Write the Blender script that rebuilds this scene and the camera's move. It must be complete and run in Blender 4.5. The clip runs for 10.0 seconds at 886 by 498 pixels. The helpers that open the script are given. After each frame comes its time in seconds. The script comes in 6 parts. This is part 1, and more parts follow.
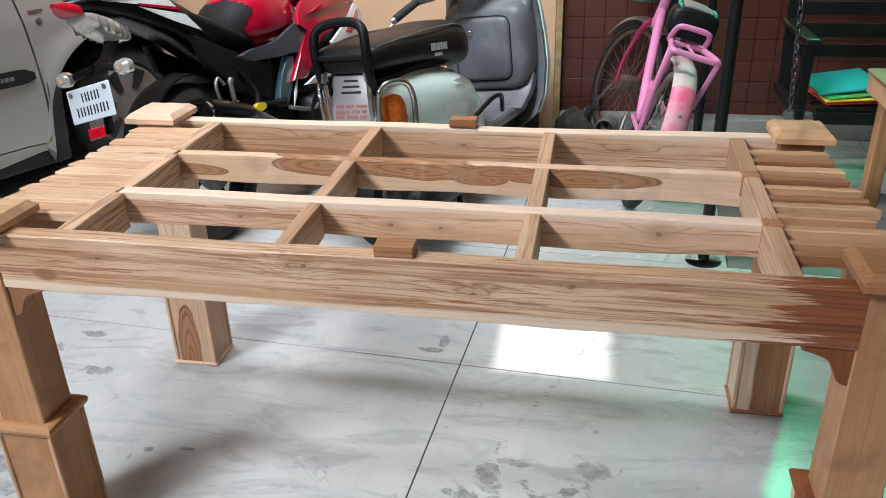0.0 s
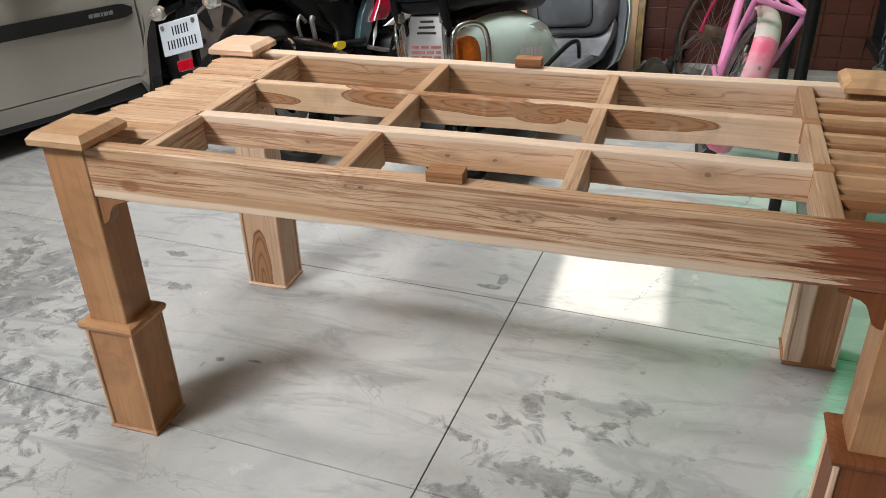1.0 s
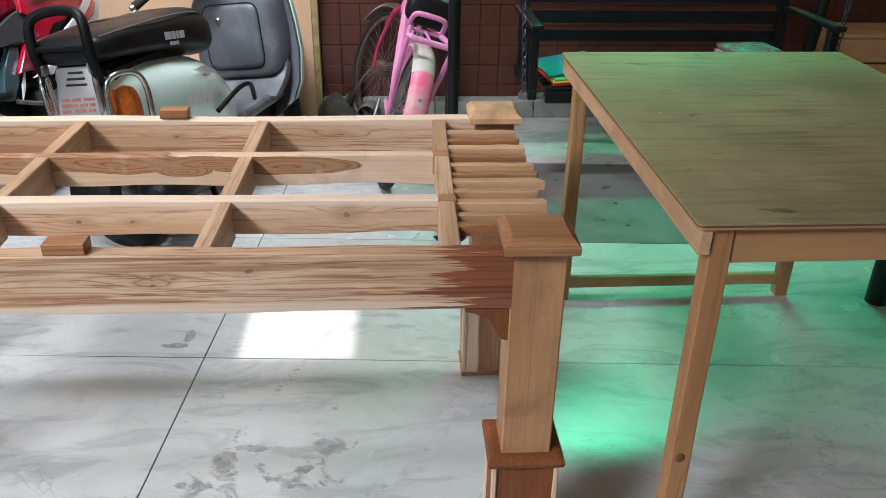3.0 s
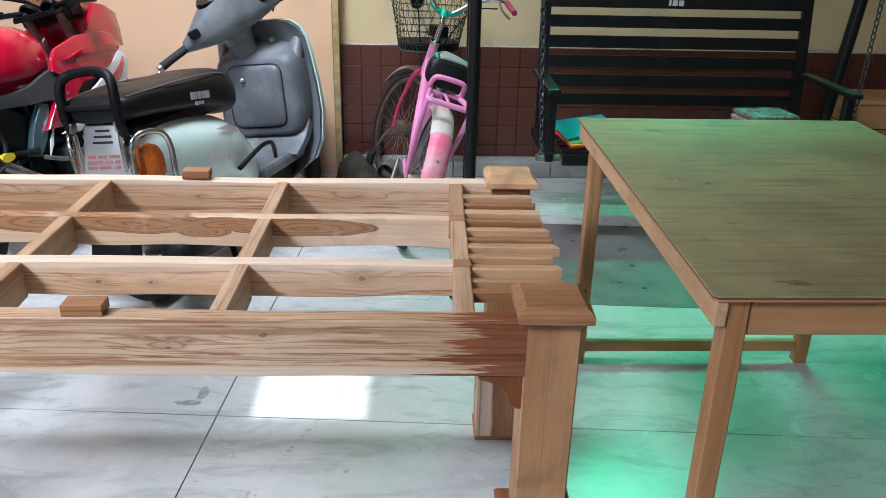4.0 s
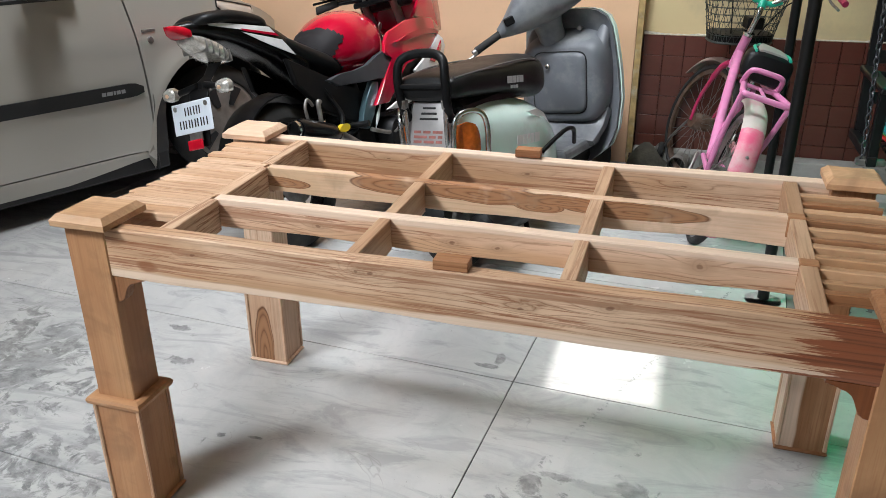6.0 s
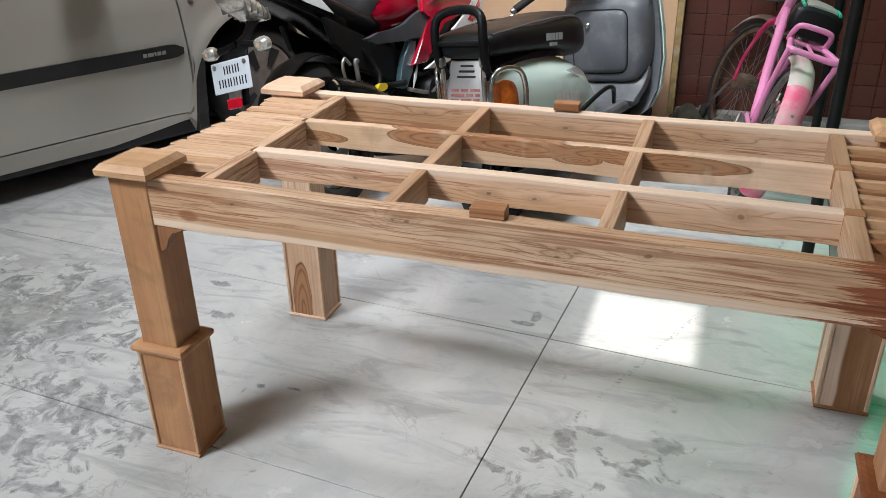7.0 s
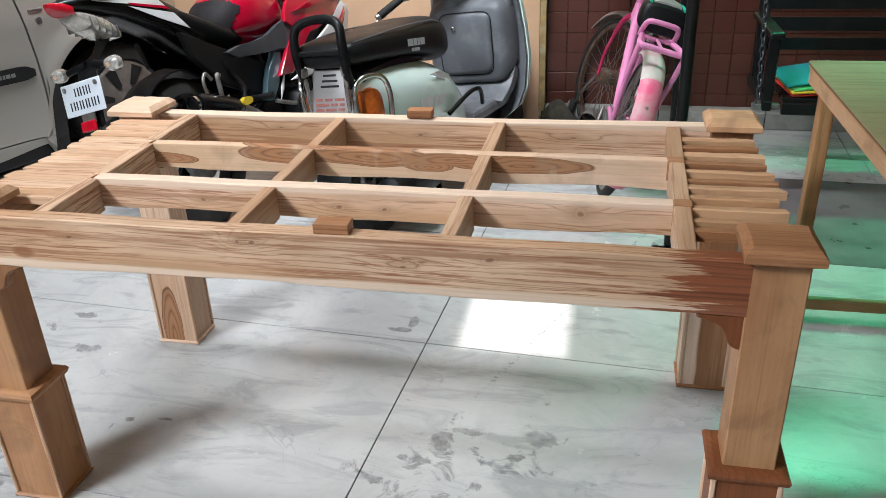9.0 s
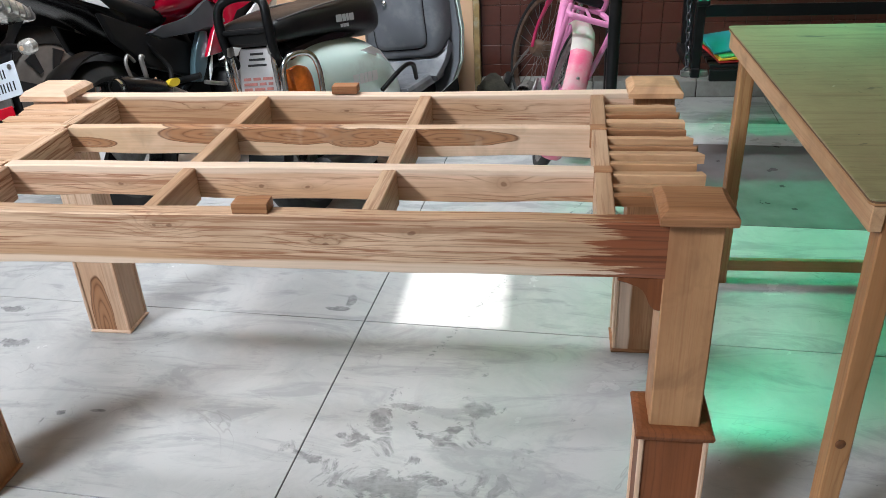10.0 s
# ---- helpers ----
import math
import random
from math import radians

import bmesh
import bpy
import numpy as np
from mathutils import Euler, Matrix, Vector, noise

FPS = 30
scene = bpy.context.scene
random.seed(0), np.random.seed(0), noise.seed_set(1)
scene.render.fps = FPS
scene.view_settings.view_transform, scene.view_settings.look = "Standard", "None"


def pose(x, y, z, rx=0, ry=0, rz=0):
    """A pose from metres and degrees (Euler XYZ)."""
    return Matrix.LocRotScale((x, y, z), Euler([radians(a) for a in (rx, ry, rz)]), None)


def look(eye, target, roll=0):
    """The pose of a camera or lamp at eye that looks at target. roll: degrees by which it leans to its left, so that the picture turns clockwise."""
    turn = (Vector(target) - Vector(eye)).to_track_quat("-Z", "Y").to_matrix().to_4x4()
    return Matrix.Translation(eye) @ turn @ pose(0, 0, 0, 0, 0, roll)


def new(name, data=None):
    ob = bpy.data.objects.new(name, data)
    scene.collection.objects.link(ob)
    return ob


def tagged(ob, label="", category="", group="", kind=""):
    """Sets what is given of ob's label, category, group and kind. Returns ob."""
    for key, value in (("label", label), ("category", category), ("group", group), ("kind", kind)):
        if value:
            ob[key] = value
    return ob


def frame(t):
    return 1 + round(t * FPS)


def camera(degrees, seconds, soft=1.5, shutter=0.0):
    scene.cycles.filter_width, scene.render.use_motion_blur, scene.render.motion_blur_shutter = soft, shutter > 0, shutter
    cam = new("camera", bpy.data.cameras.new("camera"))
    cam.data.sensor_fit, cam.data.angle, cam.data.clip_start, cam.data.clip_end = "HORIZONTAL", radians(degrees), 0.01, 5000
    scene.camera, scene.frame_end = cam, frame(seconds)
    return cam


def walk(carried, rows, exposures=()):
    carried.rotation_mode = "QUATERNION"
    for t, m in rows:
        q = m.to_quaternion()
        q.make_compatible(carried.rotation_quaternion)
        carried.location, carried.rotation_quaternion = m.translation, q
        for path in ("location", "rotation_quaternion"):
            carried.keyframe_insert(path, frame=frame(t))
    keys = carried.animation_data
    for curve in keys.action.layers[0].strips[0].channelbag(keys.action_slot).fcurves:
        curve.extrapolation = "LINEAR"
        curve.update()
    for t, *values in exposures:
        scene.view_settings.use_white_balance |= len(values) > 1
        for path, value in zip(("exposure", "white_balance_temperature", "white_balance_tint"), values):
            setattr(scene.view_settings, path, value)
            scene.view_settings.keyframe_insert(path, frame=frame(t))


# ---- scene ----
cam = camera(58.6, 10.0, soft=0.8)
PATH = [
    (0, (1.04, -1.1, 1.306), (0.678, 0.667, 0.443), -1.6),
    (0.5, (1.094, -1.152, 1.322), (0.596, 0.565, 0.427), -1.5),
    (1, (1.112, -1.168, 1.294), (0.565, 0.498, 0.331), -1.6),
    (1.5, (1.134, -1.176, 1.274), (0.768, 0.496, 0.24), -0.7),
    (2, (1.26, -1.126, 1.258), (1.227, 0.575, 0.207), 1.4),
    (2.5, (1.271, -1.141, 1.269), (1.347, 0.593, 0.276), 1.0),
    (3, (1.267, -1.133, 1.322), (1.371, 0.652, 0.425), 0.9),
    (3.2, (1.265, -1.128, 1.335), (1.379, 0.677, 0.48), 1.2),
    (4.3, (1.272, -1.132, 1.345), (1.261, 0.717, 0.582), 1.2),
    (4.5, (1.259, -1.148, 1.346), (1.172, 0.7, 0.588), 0.9),
    (5, (1.174, -1.186, 1.344), (0.897, 0.646, 0.59), 0.8),
    (5.5, (1.12, -1.215, 1.354), (0.669, 0.58, 0.595), 0.2),
    (6, (1.104, -1.222, 1.35), (0.555, 0.526, 0.548), -0.3),
    (7.3, (1.113, -1.24, 1.307), (0.475, 0.442, 0.433), -1.5),
    (7.5, (1.116, -1.24, 1.306), (0.478, 0.45, 0.448), -1.7),
    (8, (1.131, -1.227, 1.338), (0.523, 0.484, 0.5), -2.0),
    (8.5, (1.157, -1.224, 1.338), (0.64, 0.513, 0.492), -2.2),
    (9, (1.211, -1.202, 1.33), (0.813, 0.553, 0.457), -2.2),
    (9.5, (1.247, -1.189, 1.316), (0.95, 0.568, 0.408), -2.3),
    (10, (1.261, -1.192, 1.317), (0.986, 0.559, 0.391), -2.8),
]
walk(cam, [(t, look(eye, target, roll)) for t, eye, target, roll in PATH],
     exposures=[(0, 0.22, 6120, 10), (0.6, 0.10, 6370, 10), (1.0, 0.00, 6670, 10), (1.5, -0.06, 6720, 10), (2.0, 0.04, 6670, 10), (3.0, 0.24, 6070, 10), (4.5, 0.34, 5670, 10), (5.0, 0.28, 5720, 10), (5.5, 0.15, 6020, 10), (6.2, 0.14, 6320, 10), (7.4, 0.04, 6320, 10), (8.5, 0.16, 6270, 10), (9.5, 0.26, 6120, 10), (10.0, 0.24, 6120, 10)])

# ---- light ----
world = bpy.data.worlds.new("sky")
scene.world = world
world.use_nodes = True
wn = world.node_tree.nodes
sky = wn.new("ShaderNodeTexSky")
sky.sky_type = "NISHITA"
sky.sun_disc = False
sky.sun_elevation = radians(76)
sky.sun_rotation = radians(11)
world.node_tree.links.new(sky.outputs[0], wn["Background"].inputs[0])
wn["Background"].inputs[1].default_value = 0.014

SUN = Vector((0.04, 0.24, 0.97)).normalized()
sun = new("sun", bpy.data.lights.new("sun", "SUN"))
sun.data.energy, sun.data.angle, sun.data.color = 5.0, radians(0.6), (1.0, 0.96, 0.9)
sun.matrix_world = look((0, 0, 8), Vector((0, 0, 8)) - SUN)


def area(name, eye, target, sx, sy, watts, colour, spread=180):
    la = bpy.data.lights.new(name, "AREA")
    la.shape, la.size, la.size_y, la.energy, la.color = "RECTANGLE", sx, sy, watts, colour
    la.spread = radians(spread)
    ob = new(name, la)
    ob.matrix_world = look(eye, target)
    return ob


# daylight from the open front and the left, green light from an assumed window, an added fill
WALL_Y = 3.26
DAY = (0.93, 0.98, 1.0)
area("front_daylight", (-0.7, -4.4, 2.0), (0.3, 0.0, 0.7), 3.2, 1.5, 11.5, DAY)
# key from the front left; the roof opening above it is assumed
area("left_daylight", (-2.2, -2.85, 4.22), (0.65, 0.15, 0.35), 1.5, 1.4, 50, DAY, 58)
# green light on the floor, cast from a window assumed high in the back wall
area("green_window_daylight", (2.75, WALL_Y - 0.02, 2.62), (2.44, 1.70, 0.0), 1.1, 0.42, 9.0, (0.0, 1.0, 0.47), 54)
# added fill that brightens the parked vehicles, with no known source
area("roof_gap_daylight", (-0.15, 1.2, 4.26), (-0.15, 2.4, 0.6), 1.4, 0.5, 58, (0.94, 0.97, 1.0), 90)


# ---- materials ----
def mat(name, colour, rough=0.5, metal=0.0, coat=0.0, vary=0.12, scale=12.0, bump=0.0, bump_scale=80.0, dirt=None, dirt_at=0.62, dirt_scale=3.0, spec=0.5, wear=0.25):
    m = bpy.data.materials.new(name)
    m.use_nodes = True
    nt = m.node_tree
    b = nt.nodes["Principled BSDF"]
    b.inputs["Metallic"].default_value = metal
    b.inputs["Coat Weight"].default_value = coat
    b.inputs["Specular IOR Level"].default_value = spec
    tc = nt.nodes.new("ShaderNodeTexCoord")
    n = nt.nodes.new("ShaderNodeTexNoise")
    n.inputs["Scale"].default_value, n.inputs["Detail"].default_value = scale, 6
    nt.links.new(tc.outputs["Object"], n.inputs["Vector"])
    r = nt.nodes.new("ShaderNodeValToRGB")
    c = Vector(colour)
    r.color_ramp.elements[0].position, r.color_ramp.elements[1].position = 0.3, 0.7
    r.color_ramp.elements[0].color = (*(c * (1 - vary)), 1)
    r.color_ramp.elements[1].color = (*[min(1, v) for v in c * (1 + vary)], 1)
    nt.links.new(n.outputs[0], r.inputs[0])
    out = r.outputs[0]
    if dirt:
        n2 = nt.nodes.new("ShaderNodeTexNoise")
        n2.inputs["Scale"].default_value, n2.inputs["Detail"].default_value, n2.inputs["Roughness"].default_value = dirt_scale, 8, 0.65
        nt.links.new(tc.outputs["Object"], n2.inputs["Vector"])
        r2 = nt.nodes.new("ShaderNodeMapRange")
        r2.inputs[1].default_value, r2.inputs[2].default_value = dirt_at - 0.14, dirt_at + 0.14
        nt.links.new(n2.outputs[0], r2.inputs[0])
        mx = nt.nodes.new("ShaderNodeMix")
        mx.data_type = "RGBA"
        nt.links.new(r2.outputs[0], mx.inputs[0])
        nt.links.new(out, mx.inputs[6])
        mx.inputs[7].default_value = (*dirt, 1)
        out = mx.outputs[2]
    nt.links.new(out, b.inputs["Base Color"])
    rr = nt.nodes.new("ShaderNodeMapRange")
    rr.inputs[3].default_value, rr.inputs[4].default_value = rough * (1 - wear), min(1.0, rough * (1 + wear))
    nt.links.new(n.outputs[0], rr.inputs[0])
    nt.links.new(rr.outputs[0], b.inputs["Roughness"])
    if bump:
        n3 = nt.nodes.new("ShaderNodeTexNoise")
        n3.inputs["Scale"].default_value, n3.inputs["Detail"].default_value = bump_scale, 4
        nt.links.new(tc.outputs["Object"], n3.inputs["Vector"])
        bp = nt.nodes.new("ShaderNodeBump")
        bp.inputs["Strength"].default_value, bp.inputs["Distance"].default_value = bump, 0.004
        nt.links.new(n3.outputs[0], bp.inputs["Height"])
        nt.links.new(bp.outputs[0], b.inputs["Normal"])
    return m


def wood(name, axis, light, dark, rings=9.0, lines=150.0, sap=0.5, rough=0.5, heart=None, stain=None, line=0.95, knots=(), figures=(), pale=None, spots=(), tone_range=(0.88, 1.06)):
    """Sawn timber whose grain runs along the given axis.
    heart: the darker heartwood; line: how strongly the year rings show; knots and figures: (along, across, half length, half width);
    pale: (edge height, side) where sapwood takes over; stain: (start along x, colour) of spilt polish."""
    m = bpy.data.materials.new(name)
    m.use_nodes = True
    nt = m.node_tree
    L = nt.links.new
    b = nt.nodes["Principled BSDF"]
    b.inputs["Specular IOR Level"].default_value = 0.35
    tc = nt.nodes.new("ShaderNodeTexCoord")
    oi = nt.nodes.new("ShaderNodeObjectInfo")

    def mix(f, a, c):
        x = nt.nodes.new("ShaderNodeMix")
        x.data_type = "RGBA"
        if isinstance(f, float):
            x.inputs[0].default_value = f
        else:
            L(f, x.inputs[0])
        for q, v in ((6, a), (7, c)):
            if isinstance(v, tuple):
                x.inputs[q].default_value = (*v, 1)
            else:
                L(v, x.inputs[q])
        return x.outputs[2]

    def calc(op, a, c=0.0):
        x = nt.nodes.new("ShaderNodeMath")
        x.operation = op
        for q, v in enumerate((a, c)):
            if isinstance(v, (int, float)):
                x.inputs[q].default_value = v
            else:
                L(v, x.inputs[q])
        return x.outputs[0]

    def rng(v, a, c, lo=0.0, hi=1.0):
        r = nt.nodes.new("ShaderNodeMapRange")
        for q, w in enumerate((a, c, lo, hi)):
            r.inputs[q + 1].default_value = w
        L(v, r.inputs[0])
        return r.outputs[0]

    def noise_of(v, scale, detail, roughness=0.5, dist=0.0):
        n = nt.nodes.new("ShaderNodeTexNoise")
        n.inputs["Scale"].default_value, n.inputs["Detail"].default_value = scale, detail
        n.inputs["Roughness"].default_value, n.inputs["Distortion"].default_value = roughness, dist
        L(v, n.inputs["Vector"])
        return n.outputs[0]

    def scaled(v, k):
        mp = nt.nodes.new("ShaderNodeMapping")
        mp.inputs["Scale"].default_value = k
        L(v, mp.inputs["Vector"])
        return mp.outputs[0]

    sh = nt.nodes.new("ShaderNodeVectorMath")
    sh.operation = "SCALE"
    sh.inputs[0].default_value = (3.1, 5.7, 4.3)
    L(oi.outputs["Random"], sh.inputs["Scale"])
    ad = nt.nodes.new("ShaderNodeVectorMath")
    L(tc.outputs["Object"], ad.inputs[0])
    L(sh.outputs[0], ad.inputs[1])
    ai = "xyz".index(axis)
    k = [1.0, 1.0, 1.0]
    k[ai] = 0.12
    slow = scaled(ad.outputs[0], k)
    k = [1.0, 1.0, 1.0]
    k[ai] = 0.3
    mid = scaled(ad.outputs[0], k)
    k = [150.0, 150.0, 150.0]
    k[ai] = 2.2
    fibre = noise_of(scaled(ad.outputs[0], k), 1.0, 3)
    sep = nt.nodes.new("ShaderNodeSeparateXYZ")
    L(tc.outputs["Object"], sep.inputs[0])
    along = sep.outputs[ai]
    up = sep.outputs[2 if ai != 2 else 0]
    other = sep.outputs[1 if ai != 1 else 0]
    wander = calc("SUBTRACT", noise_of(mid, 9.0, 3, 0.55, 0.3), 0.5)

    ripple = calc("SUBTRACT", noise_of(mid, 34.0, 4, 0.6), 0.5)

    def near(f, sway=0.05, fray=0.022):
        """Squared distance from a figure's middle, 1 on its outline."""
        dx = calc("DIVIDE", calc("SUBTRACT", along, f[0]), f[2])
        dz = calc("DIVIDE", calc("SUBTRACT", calc("ADD", up, calc("ADD", calc("MULTIPLY", wander, sway), calc("MULTIPLY", ripple, fray))), f[1]), f[3])
        return calc("ADD", calc("MULTIPLY", dx, dx), calc("MULTIPLY", dz, dz))

    # year rings: nearly straight lines that swell and flow round the knots
    phase = calc("ADD", calc("MULTIPLY", noise_of(slow, 6.0, 2.0, 0.4, 0.4), rings), calc("MULTIPLY", calc("ADD", up, calc("MULTIPLY", other, 0.7)), lines))
    phase = calc("ADD", phase, calc("MULTIPLY", wander, 2.2))
    phase = calc("ADD", phase, calc("MULTIPLY", noise_of(mid, 22.0, 3, 0.55), 1.3))
    for f in knots:
        phase = calc("ADD", phase, calc("MULTIPLY", calc("EXPONENT", calc("MULTIPLY", near(f), -0.6)), 3.6))
    ring = calc("POWER", calc("PINGPONG", phase, 1.0), 6.0)
    zone = rng(noise_of(slow, 15.0, 4.0, 0.6, 0.6), 0.40, 0.54)
    hr = rng(noise_of(slow, 7.0, 2.0, 0.5, 0.4), sap - 0.06, sap + 0.10)

    heart = heart or tuple(0.5 * p + 0.5 * q for p, q in zip(light, dark))
    base = mix(hr, light, heart)
    # soft blotches, lighter and browner
    base = mix(rng(noise_of(mid, 16.0, 4, 0.6), 0.42, 0.70, 0.0, 0.5), base, tuple(0.74 * v for v in heart))
    k = [48.0, 48.0, 48.0]
    k[ai] = 1.1
    uneven = rng(noise_of(scaled(ad.outputs[0], k), 1.0, 2, 0.5, 0.3), 0.32, 0.56, 0.25, 1.0)
    strength = calc("MULTIPLY", calc("MULTIPLY", calc("ADD", calc("MULTIPLY", zone, 0.85), 0.15), line), uneven)
    col = mix(calc("MULTIPLY", ring, calc("MULTIPLY", strength, 0.95)), base, tuple(0.75 * p + 0.25 * q for p, q in zip(dark, heart)))
    # long dark streaks
    k = [70.0, 70.0, 70.0]
    k[ai] = 1.5
    streak = noise_of(scaled(ad.outputs[0], k), 1.0, 5, 0.6, 0.25)
    col = mix(rng(streak, 0.55, 0.60, 0.0, 0.62 * line * line), col, tuple(1.9 * v for v in dark))
    # short fine pores and flecks
    k = [210.0, 210.0, 210.0]
    k[ai] = 7.0
    fleck = noise_of(scaled(ad.outputs[0], k), 1.0, 3, 0.6)
    col = mix(calc("MULTIPLY", rng(fleck, 0.54, 0.63, 0.0, 0.85 * line), zone), col, tuple(2.0 * v for v in dark))
    if pale:
        e = calc("ADD", up, calc("MULTIPLY", wander, 0.022))
        q = rng(e, pale[0] - 0.003, pale[0] + 0.003) if pale[1] > 0 else rng(e, pale[0] + 0.003, pale[0] - 0.003)
        col = mix(calc("MULTIPLY", q, 0.85), col, (0.79, 0.61, 0.47))
    for f in knots:
        halo = near((f[0], f[1], f[2] * 0.62, f[3] * 0.75))
        col = mix(rng(halo, 1.6, 0.1, 0.0, 0.35), col, tuple(0.55 * v for v in heart))
        d = near((f[0], f[1], f[2] * 0.15, f[3] * 0.26))
        swirl = calc("PINGPONG", calc("MULTIPLY", calc("SQRT", d), 1.6), 1.0)
        col = mix(calc("MULTIPLY", rng(d, 5.0, 0.6), rng(swirl, 0.35, 0.9, 0.0, 0.3)), col, dark)
        col = mix(rng(d, 0.9, 0.1, 0.0, 0.6), col, tuple(0.9 * v for v in dark))
    if figures:
        # dark heartwood figures with their own rings, on pale sapwood
        d = near(figures[0], 0.045, 0.006)
        for f in figures[1:]:
            d = calc("MINIMUM", d, near(f, 0.045, 0.006))
        inner = calc("POWER", calc("PINGPONG", calc("MULTIPLY", calc("SQRT", d), 6.0), 1.0), 3.0)
        fig = mix(calc("MULTIPLY", inner, 0.75), (0.42, 0.205, 0.10), (0.15, 0.052, 0.022))
        fig = mix(rng(d, 0.86, 0.95, 0.0, 0.85), fig, (0.12, 0.042, 0.018))
        col = mix(rng(d, 1.06, 0.97), col, fig)
    col = mix(rng(fibre, 0.46, 0.70, 0.0, 0.22), col, tuple(0.6 * v for v in heart))
    # boards differ in tone
    tone = nt.nodes.new("ShaderNodeHueSaturation")
    L(rng(oi.outputs["Random"], 0.0, 1.0, *tone_range), tone.inputs["Value"])
    L(col, tone.inputs["Color"])
    tone.inputs["Saturation"].default_value = 1.02
    col = tone.outputs[0]
    if line < 0.33:
        col = mix(rng(noise_of(tc.outputs["Object"], 9.0, 4, 0.55, 0.6), 0.52, 0.70, 0.0, 0.55), col, tuple(0.5 * v for v in heart))
        col = mix(rng(noise_of(tc.outputs["Object"], 14.0, 3, 0.5), 0.56, 0.72, 0.0, 0.4), col, light)
    for f in spots:
        col = mix(rng(near(f), 1.3, 0.4, 0.0, 0.7), col, (0.22, 0.075, 0.028))
    if stain:
        st = noise_of(scaled(tc.outputs["Object"], (3.0, 90.0, 90.0)), 1.0, 5, 0.65)
        e = calc("ADD", sep.outputs[0], calc("MULTIPLY", st, 0.55))
        wet = mix(calc("MAXIMUM", calc("MULTIPLY", ring, 0.7), rng(streak, 0.5, 0.6, 0.0, 0.7)), stain[1], tuple(0.35 * v for v in stain[1]))
        col = mix(calc("MULTIPLY", rng(e, stain[0], stain[0] + 0.02), 0.93), col, wet)
    L(col, b.inputs["Base Color"])
    L(rng(fibre, 0.0, 1.0, rough - 0.12, rough + 0.12), b.inputs["Roughness"])
    bp = nt.nodes.new("ShaderNodeBump")
    bp.inputs["Strength"].default_value, bp.inputs["Distance"].default_value = 0.35, 0.002
    L(calc("ADD", fibre, calc("MULTIPLY", wander, 1.5)), bp.inputs["Height"])
    L(bp.outputs[0], b.inputs["Normal"])
    return m


TEAK_L, TEAK_D, TEAK_H = (0.74, 0.51, 0.35), (0.14, 0.05, 0.022), (0.58, 0.345, 0.20)
SAP_L, SAP_H = (0.79, 0.565, 0.41), (0.67, 0.425, 0.275)
teak = {a: wood("teak_" + a, a, TEAK_L, TEAK_D, heart=TEAK_H) for a in "xyz"}
teak_pale = {a: wood("sapwood_" + a, a, SAP_L, (0.22, 0.095, 0.045), sap=0.58, line=0.5, heart=SAP_H) for a in "xyz"}
teak_brown = {a: wood("heartwood_" + a, a, (0.42, 0.215, 0.11), (0.10, 0.036, 0.015), sap=0.45, heart=(0.33, 0.15, 0.068), line=0.6) for a in "xyz"}
teak_plain = {a: wood("plain_teak_" + a, a, (0.48, 0.26, 0.13), (0.17, 0.066, 0.03), sap=0.5, heart=(0.39, 0.185, 0.088), line=0.3, lines=30, rings=26) for a in "xyz"}
teak_slat = {a: wood("sawn_slat_" + a, a, (0.66, 0.41, 0.24), (0.16, 0.062, 0.028), heart=(0.54, 0.31, 0.165), line=0.25, lines=90) for a in "xyz"}
teak_rail = wood("teak_front_rail", "x", TEAK_L, TEAK_D, heart=TEAK_H, stain=(1.600, (0.23, 0.060, 0.020)), sap=0.46,
                 knots=((0.184, 0.702, 0.05, 0.014), (0.542, 0.705, 0.03, 0.012), (0.571, 0.707, 0.05, 0.017), (1.017, 0.707, 0.06, 0.014), (0.86, 0.685, 0.05, 0.010)),
                 pale=(0.646, -1), spots=((0.07, 0.664, 0.026, 0.013),))
teak_knotty = wood("teak_knotty_rail", "x", (0.77, 0.53, 0.38), TEAK_D, heart=(0.59, 0.355, 0.21),
                   knots=((0.354, 0.697, 0.05, 0.018), (0.664, 0.692, 0.05, 0.016), (0.762, 0.688, 0.045, 0.014), (1.163, 0.708, 0.05, 0.026)), pale=(0.722, 1))
teak_figured = wood("figured_sapwood_rail", "x", SAP_L, (0.30, 0.14, 0.07), heart=(0.70, 0.47, 0.295), line=0.3,
                    figures=((0.13, 0.702, 0.085, 0.014), (0.45, 0.722, 0.125, 0.026), (0.655, 0.722, 0.16, 0.024), (0.80, 0.705, 0.06, 0.014), (0.865, 0.722, 0.13, 0.015), (1.02, 0.712, 0.16, 0.020)))
teak_back = wood("teak_back_rail", "x", (0.76, 0.515, 0.365), TEAK_D, heart=(0.57, 0.33, 0.185), pale=(0.724, 1),
                 knots=((0.33, 0.705, 0.05, 0.012), (0.72, 0.69, 0.06, 0.012), (1.12, 0.692, 0.07, 0.012)))
teak_red = wood("stained_teak", "z", (0.27, 0.09, 0.034), (0.10, 0.032, 0.012), heart=(0.20, 0.066, 0.024))
deal = {a: wood("table_timber_" + a, a, (0.50, 0.27, 0.13), (0.24, 0.11, 0.045), rings=8, lines=50, sap=0.55, heart=(0.42, 0.21, 0.095), line=0.4) for a in "xyz"}
teak_core = wood("leg_with_heart_figure", "z", SAP_L, (0.22, 0.095, 0.045), heart=SAP_H, line=0.4, figures=((0.03, -0.096, 0.17, 0.034),))
